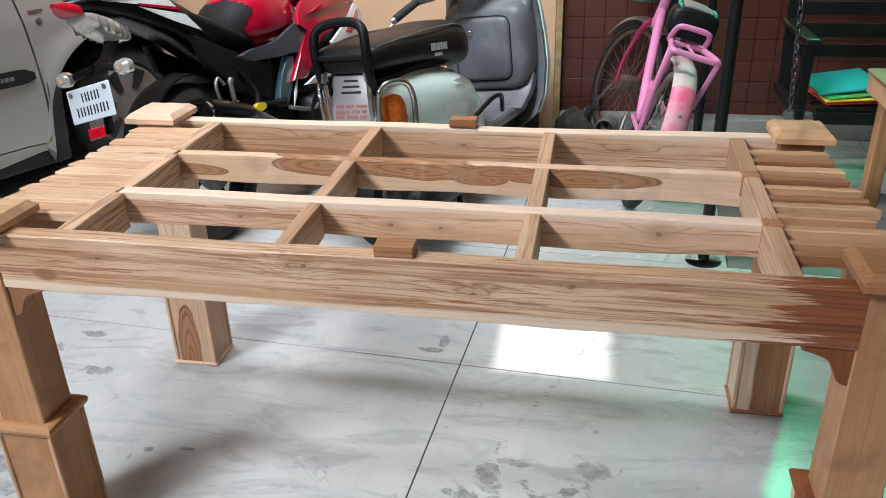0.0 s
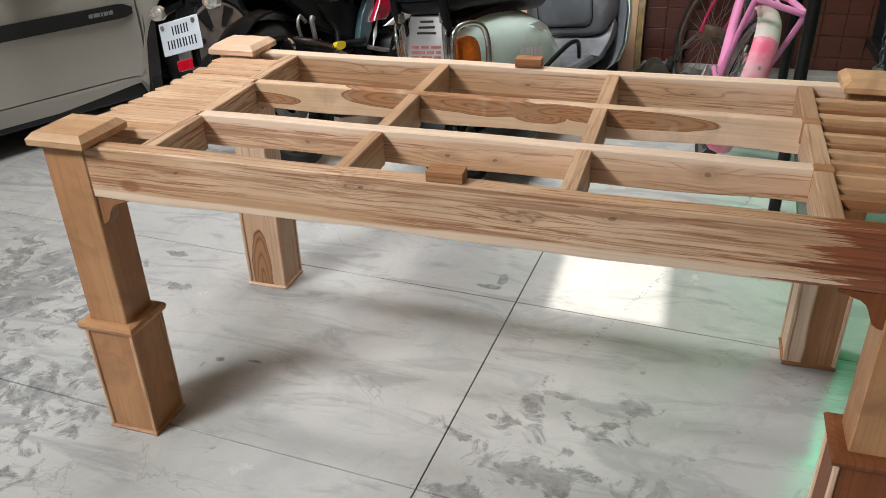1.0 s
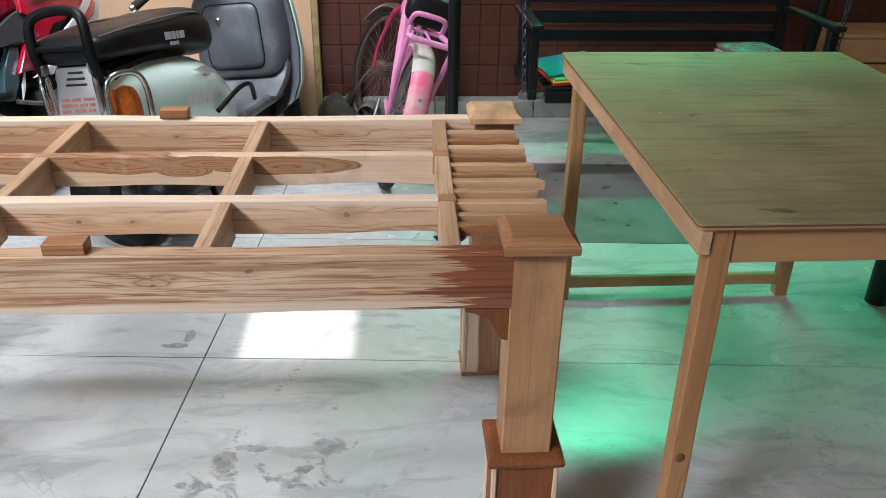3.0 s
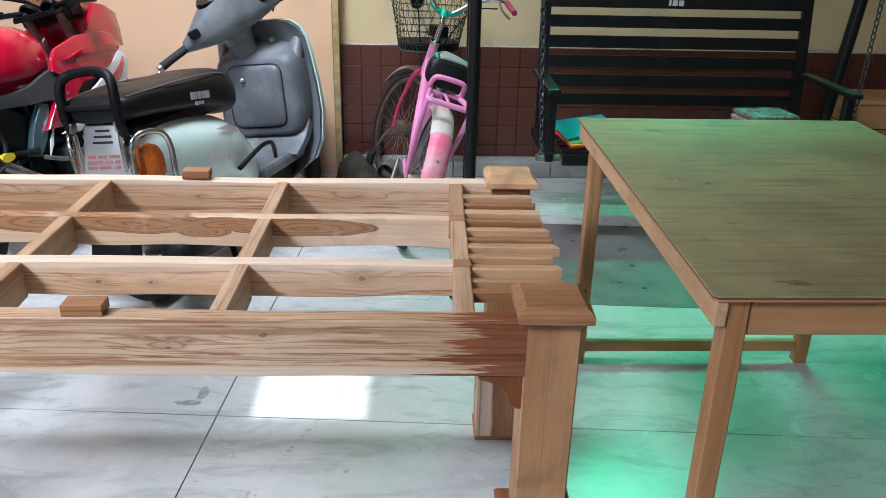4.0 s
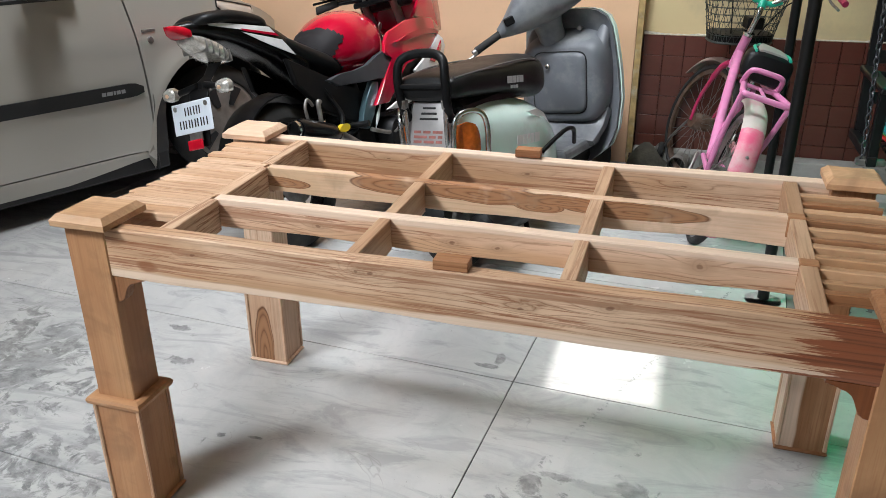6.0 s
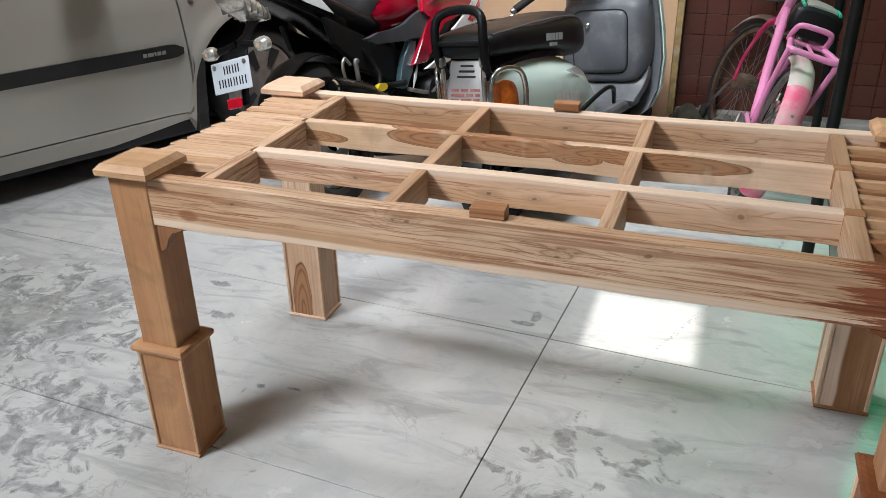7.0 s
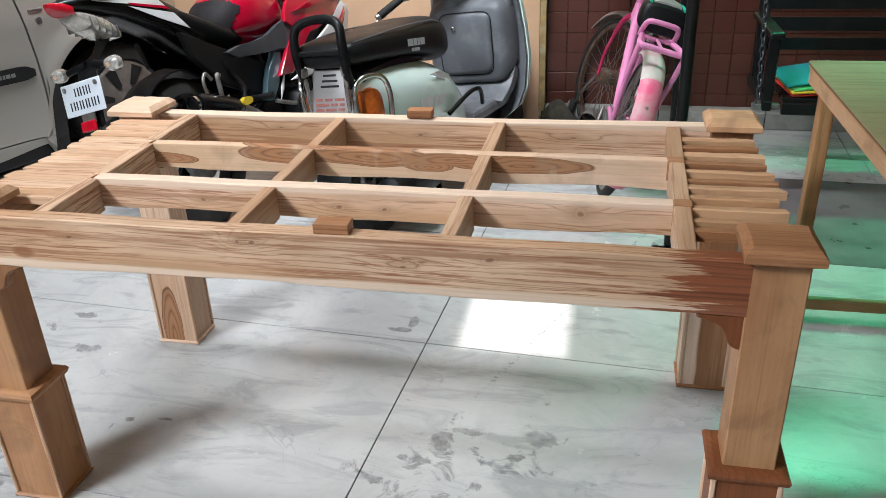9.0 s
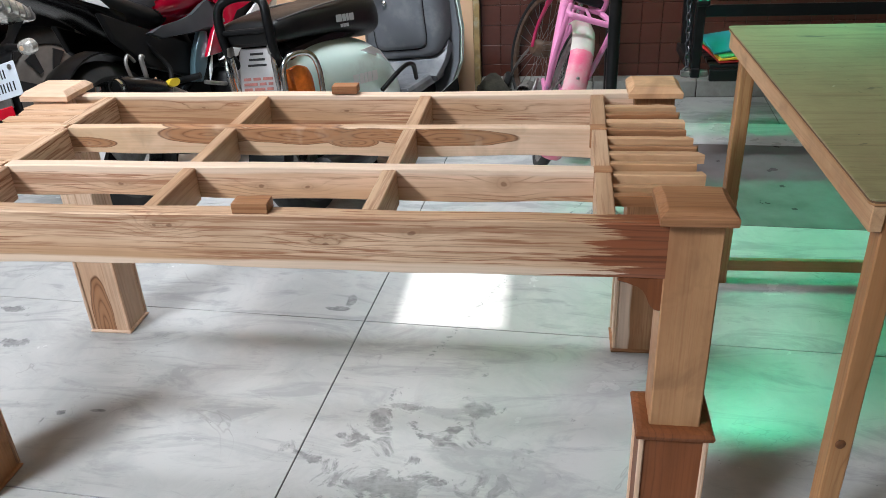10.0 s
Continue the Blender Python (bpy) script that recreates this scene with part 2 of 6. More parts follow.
teak_edge = wood("leg_with_sapwood_edge", "z", (0.40, 0.21, 0.11), (0.11, 0.04, 0.016), heart=(0.30, 0.14, 0.065), line=0.6, pale=(1.475, -1))


def marble(name, tone, warm=0.0, rough=0.3):
    m = bpy.data.materials.new(name)
    m.use_nodes = True
    nt = m.node_tree
    L = nt.links.new
    b = nt.nodes["Principled BSDF"]
    tc = nt.nodes.new("ShaderNodeTexCoord")
    oi = nt.nodes.new("ShaderNodeObjectInfo")

    def noise_at(scale, detail, roughness=0.6, dist=0.0):
        n = nt.nodes.new("ShaderNodeTexNoise")
        n.inputs["Scale"].default_value, n.inputs["Detail"].default_value = scale, detail
        n.inputs["Roughness"].default_value, n.inputs["Distortion"].default_value = roughness, dist
        L(tc.outputs["Object"], n.inputs["Vector"])
        return n.outputs[0]

    def rng(v, a, c, lo=0.0, hi=1.0):
        r = nt.nodes.new("ShaderNodeMapRange")
        for q, w in enumerate((a, c, lo, hi)):
            r.inputs[q + 1].default_value = w
        L(v, r.inputs[0])
        return r.outputs[0]

    def mix(f, a, c):
        x = nt.nodes.new("ShaderNodeMix")
        x.data_type = "RGBA"
        L(f, x.inputs[0])
        for q, v in ((6, a), (7, c)):
            if isinstance(v, tuple):
                x.inputs[q].default_value = (*v, 1)
            else:
                L(v, x.inputs[q])
        return x.outputs[2]

    t = tone

    def calc(op, a, c=0.0):
        x = nt.nodes.new("ShaderNodeMath")
        x.operation = op
        for q, v in enumerate((a, c)):
            if isinstance(v, (int, float)):
                x.inputs[q].default_value = v
            else:
                L(v, x.inputs[q])
        return x.outputs[0]

    sep = nt.nodes.new("ShaderNodeSeparateXYZ")
    L(tc.outputs["Object"], sep.inputs[0])
    px, py = sep.outputs[0], sep.outputs[1]

    def patch(x, y, a, c):
        """1 in the middle of a stained place, 0 outside it."""
        dx, dy = calc("DIVIDE", calc("SUBTRACT", px, x), a), calc("DIVIDE", calc("SUBTRACT", py, y), c)
        return calc("EXPONENT", calc("MULTIPLY", calc("ADD", calc("MULTIPLY", dx, dx), calc("MULTIPLY", dy, dy)), -1.0))

    cloud = mix(rng(noise_at(1.7, 5), 0.3, 0.7), (t * 0.88, t * 0.865, t * 0.84), (t, t * 0.985, t * 0.955))
    cloud = mix(rng(noise_at(5.0, 10, 0.70, 0.8), 0.44, 0.66, 0.0, 0.75), cloud, (t * 0.74, t * 0.735, t * 0.725))
    # grey stains with ragged outlines
    where = None
    for q in ((0.835, 0.37, 0.045, 0.055), (0.90, 0.41, 0.08, 0.018), (0.945, 0.215, 0.05, 0.03), (0.88, 0.13, 0.12, 0.035), (0.94, 0.10, 0.045, 0.06), (0.70, 0.20, 0.028, 0.022),
              (0.74, 0.02, 0.12, 0.04), (0.622, 0.93, 0.020, 0.05), (0.59, 0.875, 0.05, 0.015), (1.10, 0.41, 0.06, 0.045), (1.03, 0.33, 0.03, 0.02), (-0.03, 0.315, 0.022, 0.014),
              (0.07, 0.33, 0.04, 0.010), (-0.50, 0.80, 0.07, 0.025), (-0.36, 0.62, 0.08, 0.03), (1.62, 0.55, 0.02, 0.05)):
        where = patch(*q) if where is None else calc("MAXIMUM", where, patch(*q))
    field = calc("MULTIPLY", patch(-1.0, 0.42, 0.62, 0.48), 0.88)
    field = calc("MAXIMUM", field, calc("MULTIPLY", patch(-0.50, 0.02, 0.50, 0.38), 0.74))
    field = calc("MAXIMUM", field, calc("MULTIPLY", patch(0.95, 0.2, 0.4, 0.35), 0.55))
    rough_edge = calc("SUBTRACT", noise_at(11.0, 12, 0.68, 0.9), 0.5)
    blot = rng(calc("ADD", calc("MAXIMUM", where, field), calc("MULTIPLY", rough_edge, 2.8)), 0.58, 0.78, 0.0, 0.92)
    blot = calc("MULTIPLY", blot, rng(noise_at(30.0, 5, 0.7), 0.35, 0.60, 0.45, 1.0))
    cloud = mix(blot, cloud, (t * 0.27, t * 0.27, t * 0.268))
    # streaky grey figure
    streak = nt.nodes.new("ShaderNodeMapping")
    streak.inputs["Rotation"].default_value, streak.inputs["Scale"].default_value = (0, 0, 0.6), (1.0, 3.2, 1.0)
    L(tc.outputs["Object"], streak.inputs["Vector"])
    fig = nt.nodes.new("ShaderNodeTexNoise")
    fig.inputs["Scale"].default_value, fig.inputs["Detail"].default_value, fig.inputs["Roughness"].default_value, fig.inputs["Distortion"].default_value = 2.6, 9, 0.68, 1.2
    L(streak.outputs[0], fig.inputs["Vector"])
    cloud = mix(rng(fig.outputs[0], 0.50, 0.61, 0.0, 0.72), cloud, (t * 0.60, t * 0.60, t * 0.595))
    # specks
    cloud = mix(rng(noise_at(95.0, 2), 0.735, 0.76, 0.0, 0.7), cloud, (t * 0.25, t * 0.24, t * 0.22))
    # thin cracks
    va = calc("ABSOLUTE", calc("SUBTRACT", noise_at(1.6, 5, 0.6, 0.7), 0.5))
    cloud = mix(calc("MULTIPLY", rng(va, 0.0, 0.004, 0.5, 0.0), rng(noise_at(2.3, 2), 0.48, 0.56)), cloud, (t * 0.45, t * 0.44, t * 0.42))
    # a dotted wheel track
    off = calc("ABSOLUTE", calc("ADD", calc("SUBTRACT", calc("MULTIPLY", px, 0.924), calc("MULTIPLY", py, 0.383)), -0.606))
    dots = calc("MULTIPLY", rng(off, 0.004, 0.011, 1.0, 0.0), rng(noise_at(75.0, 2), 0.53, 0.58))
    dots = calc("MULTIPLY", calc("MULTIPLY", dots, rng(py, 0.30, 0.36)), rng(noise_at(7.0, 2), 0.40, 0.56))
    cloud = mix(calc("MULTIPLY", dots, 0.7), cloud, (t * 0.3, t * 0.31, t * 0.32))
    cloud = mix(rng(noise_at(0.8, 3), 0.60, 0.75, 0.0, 0.3), cloud, (t * 0.9, t * 0.82, t * 0.68))
    tone_by_slab = mix(rng(oi.outputs["Random"], 0, 1, 0.0, 0.2), cloud, (t * 0.8, t * 0.8, t * 0.8))
    L(tone_by_slab, b.inputs["Base Color"])
    L(rng(noise_at(6.0, 6), 0.3, 0.75, rough * 0.7, rough * 1.5), b.inputs["Roughness"])
    b.inputs["Specular IOR Level"].default_value = 0.5
    bp = nt.nodes.new("ShaderNodeBump")
    bp.inputs["Strength"].default_value, bp.inputs["Distance"].default_value = 0.12, 0.002
    L(noise_at(30.0, 5), bp.inputs["Height"])
    L(bp.outputs[0], b.inputs["Normal"])
    return m


M_SLAB = marble("floor_marble", 0.52, rough=0.2)
M_STRIP = marble("pale_floor_tile", 0.70, rough=0.3)
# shade of the dim floor band is put into this dark slab colour
M_DARK = mat("dim_band_slab", (0.15, 0.125, 0.125), 0.3, vary=0.3, scale=9, dirt=(0.2, 0.19, 0.19), dirt_at=0.6, dirt_scale=2.5)
M_GROUT = mat("floor_joint", (0.06, 0.06, 0.058), 0.9)
M_PEACH = mat("peach_wall_paint", (0.74, 0.48, 0.30), 0.75, vary=0.05, scale=2.0, bump=0.15, bump_scale=40, dirt=(0.58, 0.38, 0.25), dirt_at=0.66, dirt_scale=1.4)
M_CREAM = mat("cream_wall_paint", (0.66, 0.52, 0.29), 0.75, vary=0.05, scale=2.0, bump=0.15, bump_scale=40, dirt=(0.42, 0.36, 0.24), dirt_at=0.64, dirt_scale=1.8)
# olive holds the shade of the wall's return side, with pale worn flecks
M_OLIVE = mat("worn_shaded_corner", (0.40, 0.28, 0.12), 0.8, vary=0.3, scale=25, bump=0.5, bump_scale=60, dirt=(0.55, 0.52, 0.45), dirt_at=0.66, dirt_scale=14)
M_TILE = mat("brown_glazed_tile", (0.105, 0.030, 0.020), 0.32, vary=0.3, scale=6, dirt=(0.06, 0.028, 0.02), dirt_at=0.58, dirt_scale=4)
M_GROUT2 = mat("tile_grout", (0.05, 0.022, 0.018), 0.9)
M_PLINTH = mat("skirting_stone", (0.36, 0.36, 0.335), 0.5, vary=0.15, scale=5, dirt=(0.17, 0.165, 0.14), dirt_at=0.56, dirt_scale=5)
M_CEIL = mat("ceiling_paint", (0.7, 0.68, 0.62), 0.85, vary=0.05, scale=2)
M_GROUND = mat("street_concrete", (0.32, 0.31, 0.29), 0.9, vary=0.2, scale=1.5, bump=0.3, bump_scale=20)


# ---- mesh helpers ----
def thing(name, m, label, category, group="", kind=""):
    ob = new(name)
    ob.empty_display_size = 0.1
    ob.matrix_world = m
    return tagged(ob, label, category, group, kind)


def part(name, bm, material, parent=None, label="", smooth=False, sharp=40):
    me = bpy.data.meshes.new(name)
    bmesh.ops.recalc_face_normals(bm, faces=bm.faces)
    if smooth:
        lim = radians(sharp)
        for f in bm.faces:
            f.smooth = True
        for e in bm.edges:
            if len(e.link_faces) != 2 or e.calc_face_angle(0) > lim:
                e.smooth = False
    bm.to_mesh(me)
    bm.free()
    me.materials.append(material)
    ob = new(name, me)
    if parent is not None:
        ob.parent = parent
    if label:
        tagged(ob, label)
    return ob


def box(bm, x0, x1, y0, y1, z0, z1, bev=0.0, m=None, seg=1):
    vs = [bm.verts.new((x, y, z)) for x in (x0, x1) for y in (y0, y1) for z in (z0, z1)]
    q = [(0, 1, 3, 2), (4, 6, 7, 5), (0, 4, 5, 1), (2, 3, 7, 6), (0, 2, 6, 4), (1, 5, 7, 3)]
    fs = [bm.faces.new([vs[i] for i in f]) for f in q]
    if bev:
        es = list({e for f in fs for e in f.edges})
        r = bmesh.ops.bevel(bm, geom=es, offset=bev, segments=seg, affect="EDGES", profile=0.5)
        vs = list({v for f in r["faces"] for v in f.verts})
    if m is not None:
        bmesh.ops.transform(bm, matrix=m, verts=[v for v in vs if v.is_valid])
    return bm


def B():
    return bmesh.new()


def bx(*a, **k):
    return box(bmesh.new(), *a, **k)


def spline(pts, n=6, closed=False):
    """Smooth points through the given ones (Catmull-Rom)."""
    p = [Vector(v) for v in pts]
    out = []
    last = len(p) if closed else len(p) - 1
    for i in range(last):
        if closed:
            a, b, c, d = p[i - 1], p[i], p[(i + 1) % len(p)], p[(i + 2) % len(p)]
        else:
            a, b, c, d = p[max(i - 1, 0)], p[i], p[i + 1], p[min(i + 2, len(p) - 1)]
        for k in range(n):
            t = k / n
            out.append(0.5 * ((2 * b) + (c - a) * t + (2 * a - 5 * b + 4 * c - d) * t * t + (3 * b - a - 3 * c + d) * t ** 3))
    if not closed:
        out.append(p[-1])
    return out


def tube(bm, pts, r, n=10, closed=False, caps=True):
    """A round bar along points; r: one radius, or one for each point."""
    p = [Vector(v) for v in pts]
    rs = r if isinstance(r, (list, tuple)) else [r] * len(p)
    up = None
    rings = []
    for i, v in enumerate(p):
        a = p[i - 1] if (i or closed) else v
        b = p[(i + 1) % len(p)] if (i < len(p) - 1 or closed) else v
        d = (b - a).normalized()
        if up is None:
            up = d.orthogonal().normalized()
        up = (up - d * up.dot(d)).normalized()
        side = d.cross(up)
        rings.append([bm.verts.new(v + (up * math.cos(q) + side * math.sin(q)) * rs[i]) for q in (2 * math.pi * k / n for k in range(n))])
    skin(bm, rings, closed, caps)
    return bm


def skin(bm, rings, closed=False, caps=True):
    n = len(rings[0])
    m = len(rings)
    for i in range(m if closed else m - 1):
        a, b = rings[i], rings[(i + 1) % m]
        for k in range(n):
            bm.faces.new((a[k], a[(k + 1) % n], b[(k + 1) % n], b[k]))
    if caps and not closed:
        bm.faces.new(rings[0][::-1])
        bm.faces.new(rings[-1])
    return bm


def oval(c, u, v, a, b, n=20, e=2.0):
    """A ring of points round c, spanned by u and v; e over 2 squares it off."""
    out = []
    for k in range(n):
        q = 2 * math.pi * k / n
        x, y = math.cos(q), math.sin(q)
        out.append(Vector(c) + Vector(u) * a * math.copysign(abs(x) ** (2 / e), x) + Vector(v) * b * math.copysign(abs(y) ** (2 / e), y))
    return out


def loft(bm, rows, u=(0, 1, 0), v=(0, 0, 1), n=20, caps=True, sub=0):
    """Skin over ovals: rows of (centre, half width, half height, squareness)."""
    if sub:
        p = spline([(*c, 0)[:3] for c, *_ in rows], sub)
        q = spline([(a, b, e) for _, a, b, e in rows], sub)
        rows = [(c, max(k[0], 1e-4), max(k[1], 1e-4), max(k[2], 1.2)) for c, k in zip(p, q)]
    rings = [[bm.verts.new(w) for w in oval(c, u, v, a, b, n, e)] for c, a, b, e in rows]
    return skin(bm, rings, False, caps)


def lathe(bm, prof, n=32, m=None, closed=False):
    """Turn a profile of (radius, along) round the y axis."""
    rings = []
    for k in range(n):
        q = 2 * math.pi * k / n
        rings.append([bm.verts.new((r * math.cos(q), y, r * math.sin(q))) for r, y in prof])
    for i in range(n):
        a, b = rings[i], rings[(i + 1) % n]
        for j in range(len(prof) if closed else len(prof) - 1):
            j2 = (j + 1) % len(prof)
            bm.faces.new((a[j], a[j2], b[j2], b[j]))
    if m is not None:
        bmesh.ops.transform(bm, matrix=m, verts=bm.verts)
    return bm


def prism(bm, outline, thick, axis="y", at=0.0, bev=0.0, seg=2, m=None):
    """A flat outline of 2D points made thick along an axis."""
    def place(p, d):
        return {"y": (p[0], at + d, p[1]), "x": (at + d, p[0], p[1]), "z": (p[0], p[1], at + d)}[axis]
    a = [bm.verts.new(place(p, -thick / 2)) for p in outline]
    b = [bm.verts.new(place(p, thick / 2)) for p in outline]
    n = len(outline)
    fs = [bm.faces.new(a[::-1]), bm.faces.new(b)] + [bm.faces.new((a[i], a[(i + 1) % n], b[(i + 1) % n], b[i])) for i in range(n)]
    if bev:
        es = [e for f in fs[:2] for e in f.edges]
        bmesh.ops.bevel(bm, geom=es, offset=bev, segments=seg, affect="EDGES", profile=0.5)
    if m is not None:
        bmesh.ops.transform(bm, matrix=m, verts=[v for v in bm.verts])
    return bm


def blob(bm, c, rx, ry, rz, n=16, m=8):
    rings = []
    for i in range(1, m):
        t = math.pi * i / m
        rings.append([bm.verts.new((c[0] + rx * math.sin(t) * math.cos(q), c[1] + ry * math.sin(t) * math.sin(q), c[2] + rz * math.cos(t))) for q in (2 * math.pi * k / n for k in range(n))])
    skin(bm, rings, False, False)
    for ring, z in ((rings[0], rz), (rings[-1], -rz)):
        p = bm.verts.new((c[0], c[1], c[2] + z))
        for k in range(n):
            bm.faces.new((ring[k], ring[(k + 1) % n], p))
    return bm


# ---- the place ----
def structure(name, bm, material, label, category):
    return tagged(part(name, bm, material), label, category, kind="structure")


ground = structure("ground", bx(-60, 60, -60, 60, -0.3, -0.06), M_GROUND, "plain grey concrete ground outside the parking hall", "ground")
floor = structure("floor", bx(-5.4, 5.4, -5.0, 3.4, -0.05, -0.004), M_GROUT, "dark joints of the marble slab floor", "floor")
wall = B()
# the gap from 2.35 to 2.95 is for the assumed green window
for q in ((0.80, 1.75, 2.35, 2.95), (3.35, 5.2, 2.35, 2.95), (0.80, 5.2, -0.004, 2.35), (0.80, 5.2, 2.95, 4.3)):
    box(wall, q[0], q[1], WALL_Y, WALL_Y + 0.2, q[2], q[3])
structure("wall_north", wall, M_CREAM, "cream painted back wall above brown tiles", "wall")
structure("wall_pier", bx(-5.2, 0.80, WALL_Y - 0.07, WALL_Y + 0.2, -0.004, 4.3), M_PEACH, "peach painted wall behind the parked vehicles", "wall")
structure("wall_corner_trim", bx(0.803, 0.835, WALL_Y - 0.074, WALL_Y - 0.002, -0.004, 4.28), M_OLIVE, "worn corner edge of the peach wall, its shaded return side coloured olive", "trim")
structure("wall_west", bx(-5.4, -5.2, 0.6, WALL_Y + 0.2, -0.004, 4.3), M_PEACH, "plain peach side wall", "wall")
structure("wall_east", bx(5.2, 5.4, -5.0, WALL_Y + 0.2, -0.004, 4.3), M_CREAM, "plain cream side wall", "wall")


def ceiling():
    # openings: the clear gap that lets the sun in, and two added for lamps under the white sheets
    bm = B()
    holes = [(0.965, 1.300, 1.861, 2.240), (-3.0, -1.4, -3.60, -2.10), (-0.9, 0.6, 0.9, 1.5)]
    xs = sorted({-5.4, 5.4, *[h[0] for h in holes], *[h[1] for h in holes]})
    ys = sorted({-5.0, 3.46, *[h[2] for h in holes], *[h[3] for h in holes]})
    for i in range(len(xs) - 1):
        for j in range(len(ys) - 1):
            cx, cy = (xs[i] + xs[i + 1]) / 2, (ys[j] + ys[j + 1]) / 2
            if not any(h[0] < cx < h[1] and h[2] < cy < h[3] for h in holes):
                box(bm, xs[i], xs[i + 1], ys[j], ys[j + 1], 4.3, 4.38)
    bmesh.ops.remove_doubles(bm, verts=bm.verts, dist=1e-4)
    structure("ceiling", bm, M_CEIL, "unseen plain painted ceiling slab with a sun gap and two added lamp openings", "ceiling")


ceiling()
M_SHEET = mat("green_roof_sheet", (0.02, 0.5, 0.2), 0.5)
M_SHEET2 = mat("white_roof_sheet", (0.7, 0.72, 0.74), 0.5)


def roof_sheet(x0, x1, y0, y1, material, label):
    """An unseen corrugated sheet, added to keep the sun out of a lamp opening in the ceiling."""
    bm = B()
    rings = []
    n = int((x1 - x0) * 24)
    for i in range(n + 1):
        x, z = x0 + (x1 - x0) * i / n, 4.41 + 0.02 * math.sin(i * 1.3)
        rings.append([bm.verts.new((x, y, z + d)) for y, d in ((y0, 0), (y1, 0), (y1, 0.004), (y0, 0.004))])
    skin(bm, rings)
    structure("skylight_sheet", bm, material, label, "skylight")


# unseen sheet added to close the assumed window
structure("window_green", bx(1.70, 3.40, WALL_Y + 0.205, WALL_Y + 0.215, 2.30, 3.0), M_SHEET, "unseen green plastic sheet added outside an assumed high window", "window")
roof_sheet(-3.1, -1.3, -3.70, -2.00, M_SHEET2, "unseen corrugated white plastic roof sheet added over a lamp opening")
roof_sheet(-0.95, 0.65, 0.85, 1.55, M_SHEET2, "unseen corrugated white plastic roof sheet added over a lamp opening")


# ---- the unfinished wooden frame ----
def wavy(bm, axis, a0, a1, c0, c1, z0, z1, seed, top=0.003, bottom=0.006, n=26, bev=0.002):
    """A board along x or y whose top and bottom edges wander as sawn timber does."""
    rings = []
    for i in range(n + 1):
        t = a0 + (a1 - a0) * i / n
        zt = z1 + top * noise.noise((t * 3.1, seed, 0.3)) * 1.5
        zb = z0 + bottom * noise.noise((t * 4.3, seed, 7.7)) * 1.5
        o = 0.0015 * noise.noise((t * 5, seed, 3.3))
        row = []
        for c, z in ((c0, zb + bev), (c0, zt - bev), (c0 + bev, zt), (c1 - bev, zt), (c1, zt - bev), (c1, zb + bev), (c1 - bev, zb), (c0 + bev, zb)):
            row.append(bm.verts.new((t, c + o, z) if axis == "x" else (c + o, t, z)))
        rings.append(row)
    return skin(bm, rings)


bed = thing("bed_frame", pose(0, 0, 0), "unfinished teak bed frame on tall square legs with crossing rails", "bed frame")
LW, LD = 0.134, 0.120      # foot of a leg
CAPZ, TOP, LOW = 0.738, 0.735, 0.629


def leg(cx, cy, shade, cap_shade, low_shade, sw=0.105, a=0.079, b=0.073, over=0.0):
    sd = sw - 0.009
    shaft = part("leg", bx(cx - sw / 2, cx + sw / 2, cy - sd / 2, cy + sd / 2, 0.27, CAPZ, bev=0.0025), shade["z"], bed)
    pw, pd = 0.118, 0.106
    part("plinth", bx(cx - pw / 2, cx + pw / 2, cy - pd / 2, cy + pd / 2, 0.004, 0.297, bev=0.002), low_shade["z"], shaft)
    for sx in (-1, 1):
        for sy in (-1, 1):
            x, y = cx + sx * pw / 2, cy + sy * pd / 2
            part("corner_strip", bx(x - 0.005, x + 0.005, y - 0.005, y + 0.005, 0.012, 0.296, bev=0.002), (teak if over else teak_pale)["z"], shaft)

    def moulding(z0, z1, w, d, nm, material):
        bm = B()
        prof = [(0.0, z0), (0.010, z0), (0.013, (z0 + z1) / 2), (0.009, z1 - 0.003), (0.0, z1)]
        rings = []
        for g, z in prof:
            a, b = w / 2 - 0.013 + g, d / 2 - 0.013 + g
            rings.append([bm.verts.new((cx + x * a, cy + y * b, z)) for x, y in ((-1, -1), (1, -1), (1, 1), (-1, 1))])
        skin(bm, rings)
        part(nm, bm, material, shaft)
    moulding(0.293, 0.313, LW + 0.012, LD + 0.012, "collar", low_shade["x"])
    moulding(0.0, 0.012, LW, LD, "foot_moulding", low_shade["x"])
    # cap: a thick board with a chamfered top and worn edges
    bm = B()
    rings = []
    edge = [(-1 + 2 * q / 6, -1) for q in range(6)] + [(1, -1 + 2 * q / 6) for q in range(6)] + [(1 - 2 * q / 6, 1) for q in range(6)] + [(-1, 1 - 2 * q / 6) for q in range(6)]
    for g, z in ((0.002, CAPZ + 0.0), (0.0, CAPZ + 0.002), (0.0, CAPZ + 0.014), (0.013, CAPZ + 0.026), (0.015, CAPZ + 0.0265)):
        row = []
        for x, y in edge:
            w = 0.0022 * noise.noise((cx * 9 + x * 2, cy * 9 + y * 2, z * 60))
            row.append(bm.verts.new((cx + over + x * (a - g + w), cy + y * (b - g + w), z + w * 0.4)))
        rings.append(row)
    skin(bm, rings)
    part("cap", bm, cap_shade["x"], shaft)


teak_redz = {"x": teak_red, "z": teak_red}
LEGS = {"nl": (-0.073, 0.058), "fl": (-0.084, 0.748), "nr": (1.496, 0.058), "fr": (1.497, 0.755)}
leg(*LEGS["nl"], teak_plain, teak_slat, teak_plain, 0.100, 0.068, 0.070, 0.006)
leg(*LEGS["fl"], teak_pale, teak_pale, {"x": teak_pale["x"], "z": teak_core}, 0.098, 0.068, 0.066)
